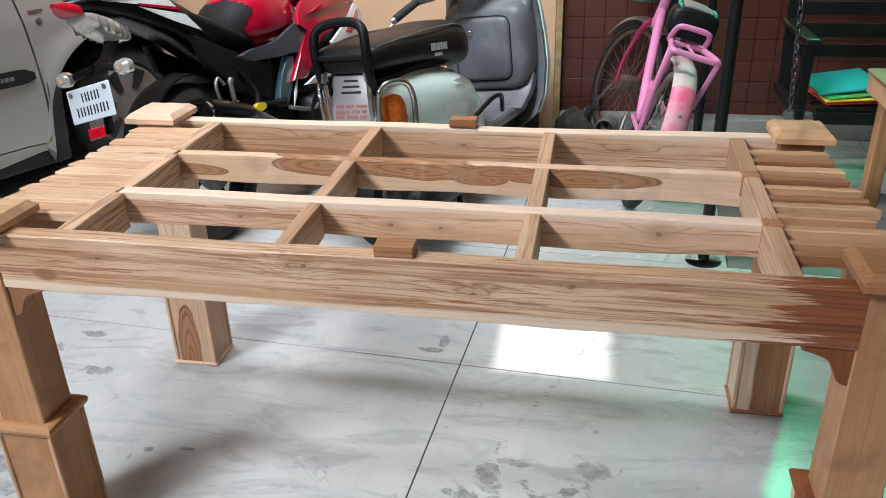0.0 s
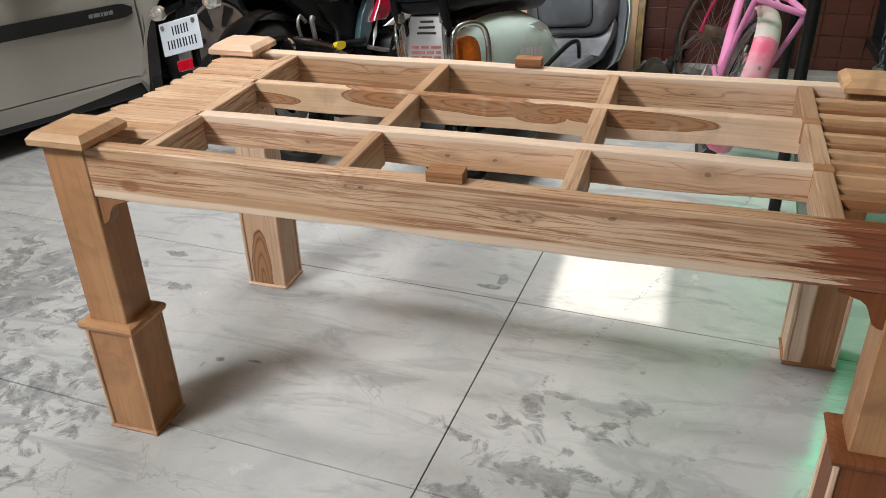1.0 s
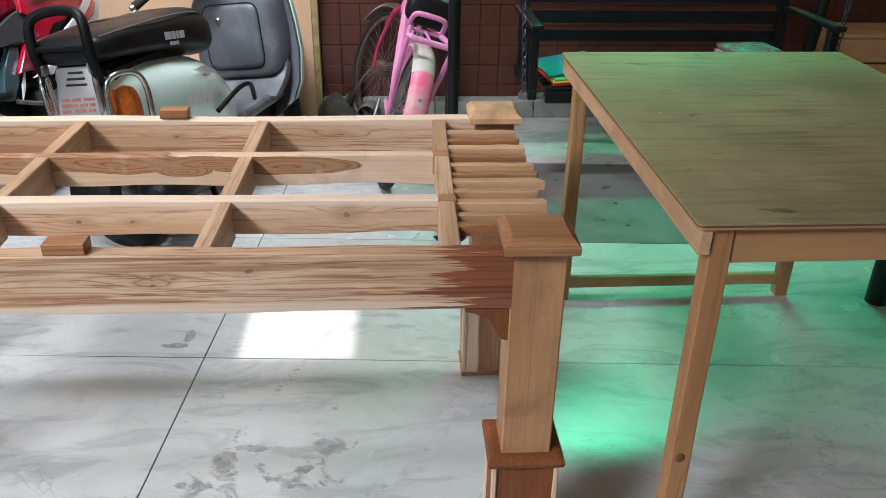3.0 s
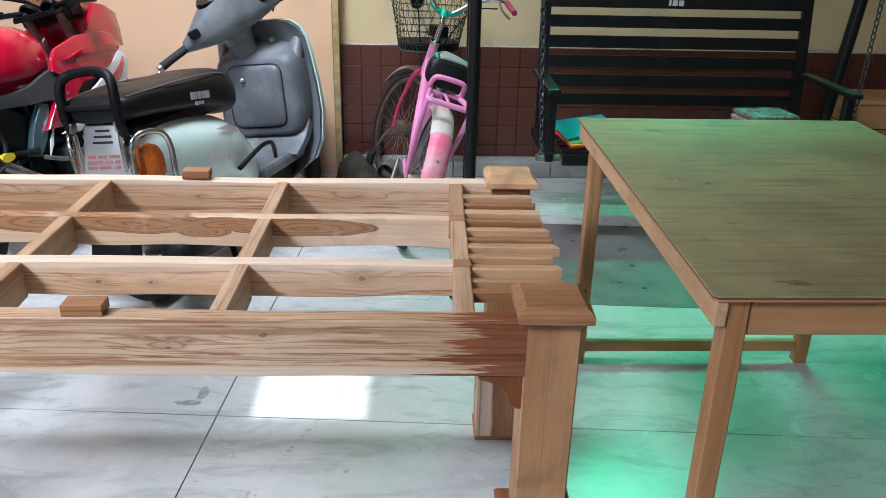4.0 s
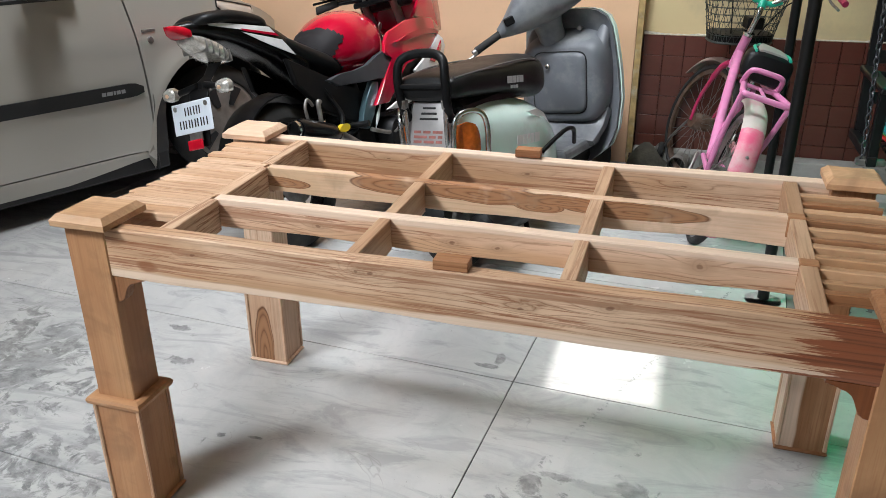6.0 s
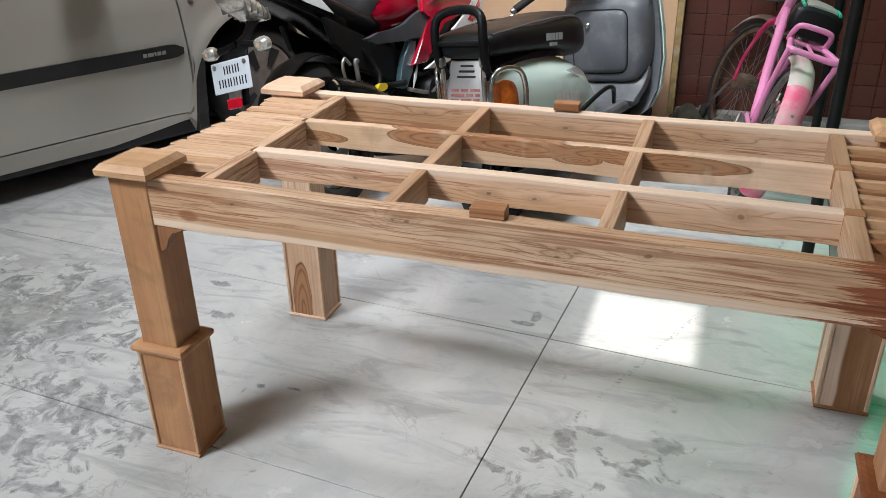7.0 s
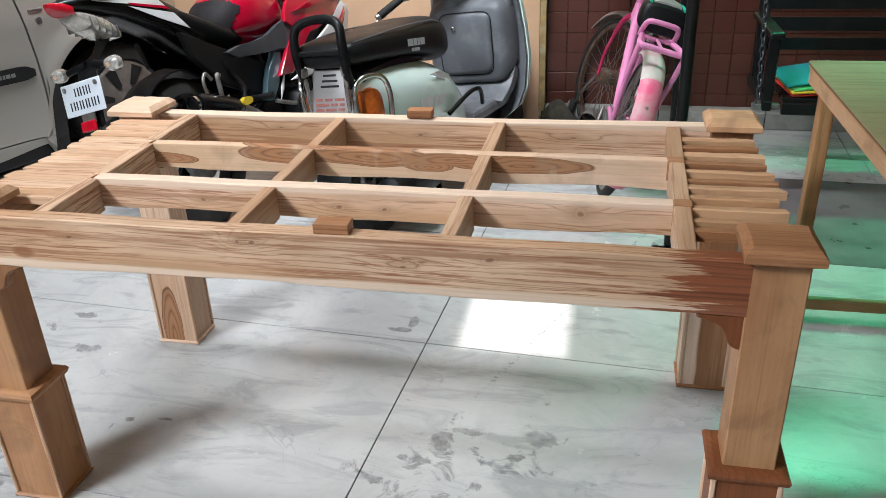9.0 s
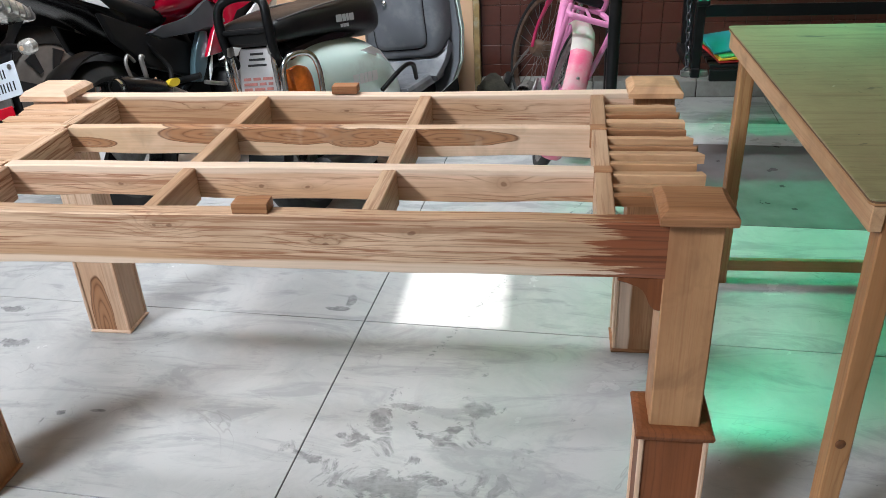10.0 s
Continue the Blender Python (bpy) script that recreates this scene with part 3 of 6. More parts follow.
leg(*LEGS["nr"], teak_plain, teak_brown, teak_redz, 0.093, 0.063, 0.062)
leg(*LEGS["fr"], teak_brown, teak_slat, {"x": teak_brown["x"], "z": teak_edge}, 0.095, 0.063, 0.062)

part("front_rail", wavy(B(), "x", -0.024, 1.452, 0.016, 0.054, LOW, TOP, 1.0, 0.003, 0.0045, 60), teak_rail, bed, "broad front rail with a dark polish stain at one end")
part("back_rail", wavy(B(), "x", -0.034, 1.451, 0.745, 0.782, LOW, TOP, 2.0, 0.003, 0.006, 50), teak_back, bed)
part("long_rail", wavy(B(), "x", 0.096, 1.345, 0.243, 0.275, 0.668, TOP, 3.0, 0.002, 0.005, 50), teak_knotty, bed)
part("long_rail", wavy(B(), "x", 0.096, 1.345, 0.490, 0.518, 0.668, TOP, 4.0, 0.002, 0.005, 50), teak_figured, bed)


def cross(x0, x1, far, shade, seed):
    """A rail across the frame, cut where the long rails pass."""
    for a, b in ((0.054, 0.243), (0.275, 0.490), (0.518, 0.745)):
        bm = wavy(B(), "y", a, b, x0, x1, 0.660, TOP - 0.0015, seed, 0.001, 0.005, 10)
        for v in bm.verts:
            v.co.x += far * (v.co.y - 0.054) / 0.69
        part("cross_rail", bm, shade, bed)


cross(0.081, 0.115, -0.030, teak["y"], 5.0)
teak_cross = wood("cross_rail_teak", "y", (0.60, 0.40, 0.26), (0.15, 0.06, 0.03), heart=(0.47, 0.28, 0.165), line=0.6)
cross(0.504, 0.532, -0.017, teak_cross, 6.0)
cross(0.921, 0.951, -0.004, teak_cross, 7.0)
cross(1.334, 1.366, 0.010, teak_cross, 8.0)

# end rails and the slats that lie across them
for x0, seed in ((-0.110, 9.0), (1.505, 10.0)):
    part("end_rail", wavy(B(), "y", 0.106, 0.705, x0, x0 + 0.034, LOW, 0.705, seed, 0.003, 0.006, 20), teak_brown["y"], bed)


teak_even = {"x": wood("smooth_teak_slat", "x", TEAK_L, TEAK_D, heart=TEAK_H, line=0.55, tone_range=(0.95, 1.01))}


def slats(xa, xb, y0, y1, count, seed):
    """Sawn slats side by side: spaced and tilted at one end, nearly touching at the other, with rough-cut free ends."""
    rnd = random.Random(seed)
    step = (y1 - y0) / count
    right = xb > 1
    for i in range(count):
        y = y0 + step * (i + 0.5) + (rnd.uniform(-0.003, 0.003) if right else 0)
        w = step * (rnd.uniform(0.70, 0.82) if right else rnd.uniform(0.988, 0.996))
        tilt = rnd.uniform(0.12, 0.32) if right else rnd.uniform(0.0, 0.03)
        thick = rnd.uniform(0.017, 0.024)
        drop = rnd.uniform(0.0, 0.005 if right else 0.001)
        skew = rnd.uniform(-0.010, 0.010)
        xe = xb + rnd.uniform(-0.010, 0.010) if right else xb
        xs = xa if right else xa + rnd.uniform(-0.010, 0.010)
        chamfer = -0.10 if right else -0.035
        bm = B()
        rings = []
        n = 9
        for k in range(n + 1):
            t = k / n
            x = xs + (xe - xs) * t
            free = t if right else 1 - t
            cut = (0.06 if right else 0.30) * max(0, (free - 0.93) / 0.07) ** 2
            bow = 0.003 * noise.noise((x * 9, i * 3.7, seed))
            zt = TOP - 0.001 - drop + 0.0015 * noise.noise((x * 25, i * 5.1, seed + 3))
            row = []
            for cy, cz in ((-0.5, -1), (-0.5, chamfer), (-0.44, 0.0), (0.44, 0.0), (0.5, chamfer), (0.5, -1)):
                yy = cy * w * (1 - cut)
                row.append(bm.verts.new((x + skew * cy * (free > 0.9), y + bow + yy, zt + cz * thick * (1 - cut) - tilt * (yy + w / 2))))
            rings.append(row)
        skin(bm, rings)
        shade = (teak_slat, teak_slat, teak_brown)[rnd.randrange(3)] if right else teak_even
        part("slat", bm, shade["x"], bed)


slats(1.362, 1.545, 0.128, 0.690, 11, 21)
slats(-0.118, 0.083, 0.128, 0.690, 11, 22)
# ends of the long rails that show through the last cross rail
for y in (0.243, 0.490):
    part("tenon", bx(1.336, 1.372, y - 0.004, y + 0.026, 0.690, TOP + 0.002, bev=0.002), teak_brown["x"], bed)



def bracket(x, side, material):
    """A small shaped corner piece under the rail."""
    o = [(0, 0), (0.078, 0), (0.079, -0.008), (0.066, -0.012), (0.054, -0.013), (0.044, -0.016), (0.034, -0.024), (0.027, -0.036), (0.024, -0.050), (0.020, -0.060), (0.012, -0.066), (0.004, -0.068), (0, -0.066)]
    o = [(x + side * p, LOW + 0.001 + q) for p, q in (o if side > 0 else o[::-1])]
    part("bracket", prism(B(), o, 0.030, "y", 0.034, 0.002, 1), material, bed)


bracket(-0.0262, 1, teak_brown["z"])
bracket(1.4525, -1, teak_red)


teak_offcut = wood("striped_teak_offcut", "x", (0.42, 0.20, 0.095), (0.13, 0.045, 0.018), heart=(0.33, 0.145, 0.065), lines=260)


def block(x, y, z, label):
    ob = thing("wooden_block", pose(x, y, z, 0, 0, random.uniform(-3, 3)), label, "wood block", "offcuts on the rails")
    part("offcut", bx(-0.033, 0.033, -0.018, 0.018, 0, 0.020, bev=0.001), teak_offcut, ob)


block(0.727, 0.036, TOP + 0.003, "small brown teak offcut lying on the front rail")
block(0.719, 0.764, TOP + 0.003, "small brown teak offcut lying on the back rail")


# ---- the plywood work table ----
def work_table():
    t = thing("work_table", pose(1.762, 0.036, 0, 0, 0, 0.9), "timber work table with a worn greenish plywood top", "table")
    w, d, z0, rise = 0.852, 1.158, 0.763, 0.026
    tilt = Matrix.Translation((0, 0, z0)) @ Matrix.Rotation(math.atan2(rise, d), 4, "X")

    def sloped(bm):
        bmesh.ops.transform(bm, matrix=tilt, verts=bm.verts)
        return bm
    # plywood sheet with rounded corners, in three plies at its edge
    ol = []
    for cx, cy, a0 in ((w - 0.012, 0.012, -90), (w - 0.012, d - 0.012, 0), (0.012, d - 0.012, 90), (0.012, 0.012, 180)):
        ol += [(cx + 0.012 * math.cos(radians(a0 + 22.5 * k)), cy + 0.012 * math.sin(radians(a0 + 22.5 * k))) for k in range(5)]
    top = part("tabletop", sloped(prism(B(), ol, 0.004, "z", 0.010, 0.001, 1)), M_PLY, t, "plywood top with scuffs and paint specks")
    for k, m in enumerate((deal["x"], M_PLYEDGE)):
        o2 = [(x + 0.0012 * (1 if x < 0.4 else -1), y + 0.0012 * (1 if y < 0.5 else -1)) for x, y in ol]
        part("ply", sloped(prism(B(), o2, 0.004, "z", 0.002 + 0.004 * k)), m, top)
    for y in (0.016, d - 0.040):
        part("apron", sloped(bx(0.074, w - 0.072, y, y + 0.022, -0.072, -0.001, bev=0.002)), deal["x"], t)
    for x in (0.008, w - 0.030):
        part("apron", sloped(bx(x, x + 0.022, 0.005, d - 0.006, -0.050, -0.001, bev=0.002)), teak_slat["y"], t, "pale planed side board")
    for x in (0.031, w - 0.072):
        for y in (0.012, d - 0.085):
            h = z0 + rise * y / d - 0.002
            lg = wavy(B(), "x", 0, h, -0.0205, 0.0205, -0.0205, 0.0205, 11 + x + y, 0.0015, 0.0015, 14, 0.003)
            bmesh.ops.transform(lg, matrix=Matrix.Translation((x + 0.0205, y + 0.0205, 0)) @ Matrix.Rotation(radians(-90), 4, "Y"), verts=lg.verts)
            leg_part = part("leg", lg, deal_knot, t)
            part("knot", blob(B(), (x + 0.018, y - 0.0005, 0.262), 0.010, 0.0025, 0.011, 12, 6), M_KNOT, leg_part, smooth=True)
    for y in (0.020, d - 0.075):
        part("stretcher", bx(0.073, w - 0.073, y, y + 0.022, 0.040, 0.078, bev=0.002), deal["x"], t)


def plywood():
    """Worn veneer: streaks along the sheet, scuffs, dark specks and a few pale drips."""
    m = mat("worn_plywood", (0.31, 0.27, 0.14), 0.36, vary=0.16, scale=4, bump=0.12, bump_scale=70, dirt=(0.17, 0.145, 0.078), dirt_at=0.58, dirt_scale=3.0)
    nt = m.node_tree
    b = nt.nodes["Principled BSDF"]
    col = b.inputs["Base Color"].links[0].from_socket
    tc = nt.nodes.new("ShaderNodeTexCoord")
    for stretch, scale, lo, hi, amount, tint in (((1.0, 14.0, 1.0), 4.0, 0.50, 0.66, 0.55, (0.135, 0.092, 0.045)), ((0.7, 30.0, 1.0), 5.0, 0.56, 0.66, 0.5, (0.33, 0.24, 0.13)),
                                                 ((1.0, 1.0, 1.0), 60.0, 0.70, 0.74, 0.8, (0.04, 0.03, 0.018)), ((1.0, 3.0, 1.0), 9.0, 0.68, 0.71, 0.8, (0.045, 0.035, 0.02)), ((1.0, 1.0, 1.0), 38.0, 0.755, 0.77, 0.9, (0.62, 0.60, 0.52))):
        mp = nt.nodes.new("ShaderNodeMapping")
        mp.inputs["Scale"].default_value = stretch
        nt.links.new(tc.outputs["Object"], mp.inputs["Vector"])
        n = nt.nodes.new("ShaderNodeTexNoise")
        n.inputs["Scale"].default_value, n.inputs["Detail"].default_value, n.inputs["Roughness"].default_value = scale, 4, 0.55
        nt.links.new(mp.outputs[0], n.inputs["Vector"])
        r = nt.nodes.new("ShaderNodeMapRange")
        for q, v in enumerate((lo, hi, 0.0, amount)):
            r.inputs[q + 1].default_value = v
        nt.links.new(n.outputs[0], r.inputs[0])
        x = nt.nodes.new("ShaderNodeMix")
        x.data_type = "RGBA"
        nt.links.new(r.outputs[0], x.inputs[0])
        nt.links.new(col, x.inputs[6])
        x.inputs[7].default_value = (*tint, 1)
        col = x.outputs[2]
    nt.links.new(col, b.inputs["Base Color"])
    return m


M_PLY = plywood()
M_PLYEDGE = mat("dark_ply_layer", (0.15, 0.075, 0.035), 0.7, vary=0.3, scale=30)
M_KNOT = mat("timber_knot", (0.16, 0.06, 0.02), 0.6, vary=0.4, scale=120, bump=0.3, bump_scale=200)
deal_knot = wood("table_leg_timber", "z", (0.52, 0.285, 0.135), (0.20, 0.085, 0.033), rings=10, lines=80, sap=0.5, heart=(0.40, 0.195, 0.085), line=0.75)
work_table()


# ---- vehicle materials ----
M_BLACK = mat("black_plastic", (0.005, 0.005, 0.0055), 0.42, vary=0.3, scale=30, spec=0.2, dirt=(0.011, 0.0105, 0.01), dirt_at=0.66, dirt_scale=6)
M_BLACKM = mat("black_enamel", (0.004, 0.004, 0.0045), 0.25, vary=0.2, scale=20, spec=0.3, dirt=(0.01, 0.01, 0.01), dirt_at=0.7, dirt_scale=7)
M_RUBBER = mat("tyre_rubber", (0.012, 0.0115, 0.011), 0.8, vary=0.25, scale=30, bump=0.3, bump_scale=150, dirt=(0.035, 0.031, 0.026), dirt_at=0.62, dirt_scale=5)
M_VINYL = mat("seat_vinyl", (0.007, 0.007, 0.0075), 0.42, spec=0.25, vary=0.2, scale=12, bump=0.12, bump_scale=260, dirt=(0.022, 0.022, 0.022), dirt_at=0.7, dirt_scale=4)
M_RED = mat("red_paint", (0.40, 0.001, 0.022), 0.16, coat=0.8, vary=0.05, scale=6, dirt=(0.34, 0.004, 0.022), dirt_at=0.72, dirt_scale=9, wear=0.1)
M_REDLENS = mat("red_lens", (0.5, 0.004, 0.018), 0.2, vary=0.1, scale=40)
M_WHITE = mat("white_paint", (0.72, 0.72, 0.72), 0.35, vary=0.05, scale=8, dirt=(0.5, 0.5, 0.48), dirt_at=0.64, dirt_scale=8)
M_PLATE = mat("plate_white", (0.72, 0.76, 0.83), 0.4, vary=0.04, scale=20)
M_INK = mat("black_ink", (0.007, 0.007, 0.008), 0.5)
M_LENS = mat("clear_lens", (0.66, 0.63, 0.58), 0.18, vary=0.35, scale=90, coat=0.6, metal=0.6)
M_PEACHL = mat("peach_bulb", (0.62, 0.40, 0.26), 0.2, vary=0.2, scale=60, coat=0.4)
M_AMBER = mat("amber_lens", (0.55, 0.12, 0.015), 0.2, vary=0.2, scale=60, coat=0.4)
M_CHROME = mat("chrome", (0.62, 0.62, 0.62), 0.16, metal=1.0, vary=0.08, scale=30, wear=0.6)
M_STEEL = mat("dull_steel", (0.32, 0.31, 0.30), 0.42, metal=0.85, vary=0.25, scale=24, dirt=(0.16, 0.13, 0.10), dirt_at=0.6, dirt_scale=10)
M_RIM = mat("dusty_alloy", (0.15, 0.13, 0.115), 0.55, metal=0.3, vary=0.2, scale=14, dirt=(0.10, 0.085, 0.07), dirt_at=0.55, dirt_scale=8)
M_GUN = mat("gunmetal_plastic", (0.042, 0.045, 0.052), 0.4, vary=0.15, scale=18)
M_PAD = mat("tank_pad", (0.014, 0.012, 0.013), 0.65, spec=0.2, vary=0.15, scale=40)
M_BLUEST = mat("frame_paint", (0.07, 0.12, 0.14), 0.3, metal=0.4, vary=0.15, scale=10)
M_YELLOW = mat("yellow_plastic", (0.62, 0.45, 0.02), 0.4, vary=0.1)
M_SCREEN = mat("smoked_screen", (0.62, 0.50, 0.38), 0.08, vary=0.05)
M_SCREEN.node_tree.nodes["Principled BSDF"].inputs["Transmission Weight"].default_value = 0.85
M_SILVER = mat("silver_green_paint", (0.70, 0.86, 0.80), 0.25, metal=0.0, coat=0.5, vary=0.06, scale=5, dirt=(0.52, 0.56, 0.53), dirt_at=0.68, dirt_scale=7)
M_GREYP = mat("scuffed_grey_plastic", (0.115, 0.122, 0.135), 0.45, vary=0.12, scale=9, bump=0.08, bump_scale=120, dirt=(0.27, 0.275, 0.27), dirt_at=0.60, dirt_scale=3.2)
M_PANEL = mat("dusty_tail_panel", (0.42, 0.40, 0.40), 0.38, metal=0.4, vary=0.08, scale=6, dirt=(0.30, 0.28, 0.26), dirt_at=0.6, dirt_scale=6)
M_CAR = mat("champagne_grey_paint", (0.40, 0.38, 0.335), 0.32, metal=0.3, coat=0.45, vary=0.03, scale=2, wear=0.08)
M_TRIM = mat("black_moulding", (0.009, 0.009, 0.009), 0.5, vary=0.15, scale=15, dirt=(0.022, 0.021, 0.02), dirt_at=0.66)
M_GLASS = mat("dark_window_glass", (0.012, 0.014, 0.014), 0.06, vary=0.1, spec=0.7)


def wheel(parent, c, R, r, rim_mat, spokes, turn=0.0, wide=None, style="cast", axle=0.05, disc=False):
    """A wheel whose axle lies along y: tyre with grooves, rim, spokes, hub."""
    wide = wide or r
    place = Matrix.Translation(c) @ Matrix.Rotation(turn, 4, "Z")
    prof = []
    for k in range(14):
        q = math.pi * (k / 13) - 0.0
        prof.append((R - r + r * math.sin(q) ** 0.8, -wide * math.cos(q)))
    prof += [(R - r * 1.25, wide * 0.75), (R - r * 1.25, -wide * 0.75)]
    w = part("wheel", lathe(B(), prof, 40, place, closed=True), M_RUBBER, parent, smooth=True)
    rr = R - r * 1.05
    rim = B()
    lathe(rim, [(rr, -wide * 0.7), (rr + 0.006, -wide * 0.72), (rr - 0.018, -wide * 0.45), (rr - 0.022, wide * 0.45), (rr + 0.006, wide * 0.72), (rr, wide * 0.7)], 40, None, closed=True)
    if style == "cast":
        for k in range(spokes):
            a = 2 * math.pi * k / spokes
            m = Matrix.Rotation(-a, 4, "Y")
            o = [(0.02, -0.030), (rr * 0.6, -0.016), (rr - 0.01, -0.026), (rr - 0.01, 0.026), (rr * 0.6, 0.016), (0.02, 0.030)]
            s = prism(B(), o, 0.024, "y", 0.0, 0.004, 1)
            bmesh.ops.transform(s, matrix=m, verts=s.verts)
            me = bpy.data.meshes.new("tmp")
            s.to_mesh(me)
            s.free()
            rim.from_mesh(me)
            bpy.data.meshes.remove(me)
    lathe(rim, [(0.004, -axle), (0.032, -axle), (0.040, -axle * 0.6), (0.040, axle * 0.6), (0.032, axle), (0.004, axle)], 20, None, closed=True)
    bmesh.ops.transform(rim, matrix=place, verts=rim.verts)
    part("rim", rim, rim_mat, w, smooth=True)
    if style == "wire":
        sp = B()
        for k in range(spokes):
            a, b = 2 * math.pi * k / spokes, 2 * math.pi * (k + (1.6 if k % 2 else -1.6)) / spokes
            s = 1 if k % 4 < 2 else -1
            tube(sp, [(0.018 * math.cos(b), 0.022 * s, 0.018 * math.sin(b)), (rr * math.cos(a), 0, rr * math.sin(a))], 0.0013, 4)
        bmesh.ops.transform(sp, matrix=place, verts=sp.verts)
        tagged(part("spokes", sp, M_STEEL, w), kind="stuff")
    if disc:
        d = lathe(B(), [(0.06, -axle * 1.02), (0.11, -axle * 1.02), (0.11, -axle * 0.95), (0.06, -axle * 0.95)], 32, place, closed=True)
        part("brake_disc", d, M_STEEL, w)
    return w


def rod(name, pts, r, material, parent, n=10, smooth=True, sub=5, label=""):
    p = spline(pts, sub) if sub and len(pts) > 2 else pts
    return part(name, tube(B(), p, r, n), material, parent, label, smooth=True)


def bars(parent, m, width, height, rows, material, gap=0.3):
    """Plain bars in place of writing: rows of relative lengths, on the plane x-z of m."""
    bm = B()
    h = height / len(rows)
    for j, row in enumerate(rows):
        x = -width / 2
        total = sum(row)
        for i, l in enumerate(row):
            w = width * l / total
            if i % 2 == 0:
                box(bm, x, x + w, -0.0012, 0, height / 2 - h * (j + 1) + h * gap / 2, height / 2 - h * j - h * gap / 2)
            x += w
    bmesh.ops.transform(bm, matrix=m, verts=bm.verts)
    return part("marking", bm, material, parent)


# ---- motorcycle: x forward from the tip of the tail, y to its left ----
def motorcycle():
    t = thing("motorcycle", pose(-0.480, 1.205, 0.0, -13.3, 0, 77) @ Matrix.Diagonal((0.95, 1, 1.055, 1)), "red and black sports motorcycle with a white number plate", "motorcycle")
    wheel(t, (0.40, 0, 0.295), 0.295, 0.065, M_BLACKM, 5, wide=0.062, disc=True)
    wheel(t, (1.68, 0, 0.295), 0.295, 0.055, M_BLACKM, 5, turn=radians(6), wide=0.05, disc=True)
    # tail: black cowl rising to the rear
    cowl = loft(B(), [((0.015, 0, 0.915), 0.020, 0.012, 2.2), ((0.10, 0, 0.905), 0.060, 0.030, 2.6), ((0.26, 0, 0.872), 0.088, 0.050, 2.8), ((0.44, 0, 0.812), 0.102, 0.075, 2.8), ((0.60, 0, 0.745), 0.105, 0.085, 2.8)], sub=3)
    cowl = part("tail_cowl", cowl, M_BLACKM, t, smooth=True)
    for s in (-1, 1):
        st = B()
        for o in ([(0.11, 0.922), (0.415, 0.864), (0.445, 0.832), (0.30, 0.866), (0.13, 0.905)], [(0.27, 0.865), (0.47, 0.815), (0.53, 0.765), (0.40, 0.800)]):
            prism(st, o, 0.004, "y", s * 0.0)
        for v in st.verts:
            k = min(max((v.co.x - 0.10) / 0.4, 0), 1)
            v.co.y += s * (0.066 + 0.042 * k ** 0.7)
        part("white_stripe", st, M_WHITE, cowl)
        rd = prism(B(), [(0.27, 0.876), (0.44, 0.838), (0.455, 0.826), (0.28, 0.866)], 0.004, "y", 0)
        for v in rd.verts:
            k = min(max((v.co.x - 0.10) / 0.4, 0), 1)
            v.co.y += s * (0.068 + 0.042 * k ** 0.7)
        part("red_stripe", rd, M_RED, cowl)
    part("tail_tip", loft(B(), [((-0.016, 0, 0.921), 0.010, 0.006, 6), ((0.004, 0, 0.912), 0.030, 0.015, 6), ((0.032, 0, 0.900), 0.046, 0.018, 6), ((0.055, 0, 0.892), 0.050, 0.014, 6)]), M_REDLENS, t, "wedge-shaped red tip of the tail", smooth=True)
    lens = loft(B(), [((0.06, 0, 0.876), 0.050, 0.012, 2.8), ((0.10, 0, 0.850), 0.066, 0.030, 3.0), ((0.17, 0, 0.815), 0.070, 0.036, 3.0), ((0.225, 0, 0.790), 0.052, 0.020, 2.8)], sub=3)
    lens = part("tail_lamp", lens, M_LENS, t, "clear ribbed tail lamp", smooth=True)
    for k in range(5):
        x = 0.095 + 0.026 * k
        part("lamp_rib", bx(x, x + 0.004, -0.0715, 0.0715, 0.848 - 0.012 * k - 0.026, 0.848 - 0.012 * k + 0.016, bev=0.002), M_STEEL, lens)
    part("pillion_seat", loft(B(), [((0.08, 0, 0.918), 0.050, 0.010, 2.4), ((0.12, 0, 0.928), 0.088, 0.024, 2.6), ((0.26, 0, 0.922), 0.100, 0.030, 2.6), ((0.40, 0, 0.890), 0.095, 0.028, 2.6), ((0.43, 0, 0.870), 0.08, 0.012, 2.4)], sub=4), M_VINYL, t, smooth=True)
    part("rider_seat", loft(B(), [((0.46, 0, 0.835), 0.07, 0.03, 2.2), ((0.52, 0, 0.800), 0.112, 0.045, 2.6), ((0.68, 0, 0.772), 0.125, 0.045, 2.6), ((0.82, 0, 0.765), 0.110, 0.045, 2.4), ((0.90, 0, 0.775), 0.08, 0.03, 2.2)], sub=4), M_VINYL, t, smooth=True)
    tank = part("fuel_tank", loft(B(), [((0.745, 0, 0.775), 0.06, 0.055, 2.2), ((0.80, 0, 0.815), 0.115, 0.085, 2.3), ((0.92, 0, 0.835), 0.155, 0.130, 2.3), ((1.05, 0, 0.835), 0.165, 0.140, 2.3), ((1.16, 0, 0.825), 0.145, 0.118, 2.3), ((1.22, 0, 0.815), 0.10, 0.08, 2.2)], sub=5, n=28), M_RED, t, "glossy red fuel tank", smooth=True)
    # dark grip pad wrapped over the rear of the tank, with a jagged edge
    rows = [((0.745, 0, 0.775), 0.06, 0.055, 2.2), ((0.80, 0, 0.815), 0.115, 0.085, 2.3), ((0.92, 0, 0.835), 0.155, 0.130, 2.3), ((1.05, 0, 0.835), 0.165, 0.140, 2.3)]
    pad = loft(B(), [(c, a + 0.003, b + 0.003, e) for c, a, b, e in rows], sub=12, n=56)
    drop = []
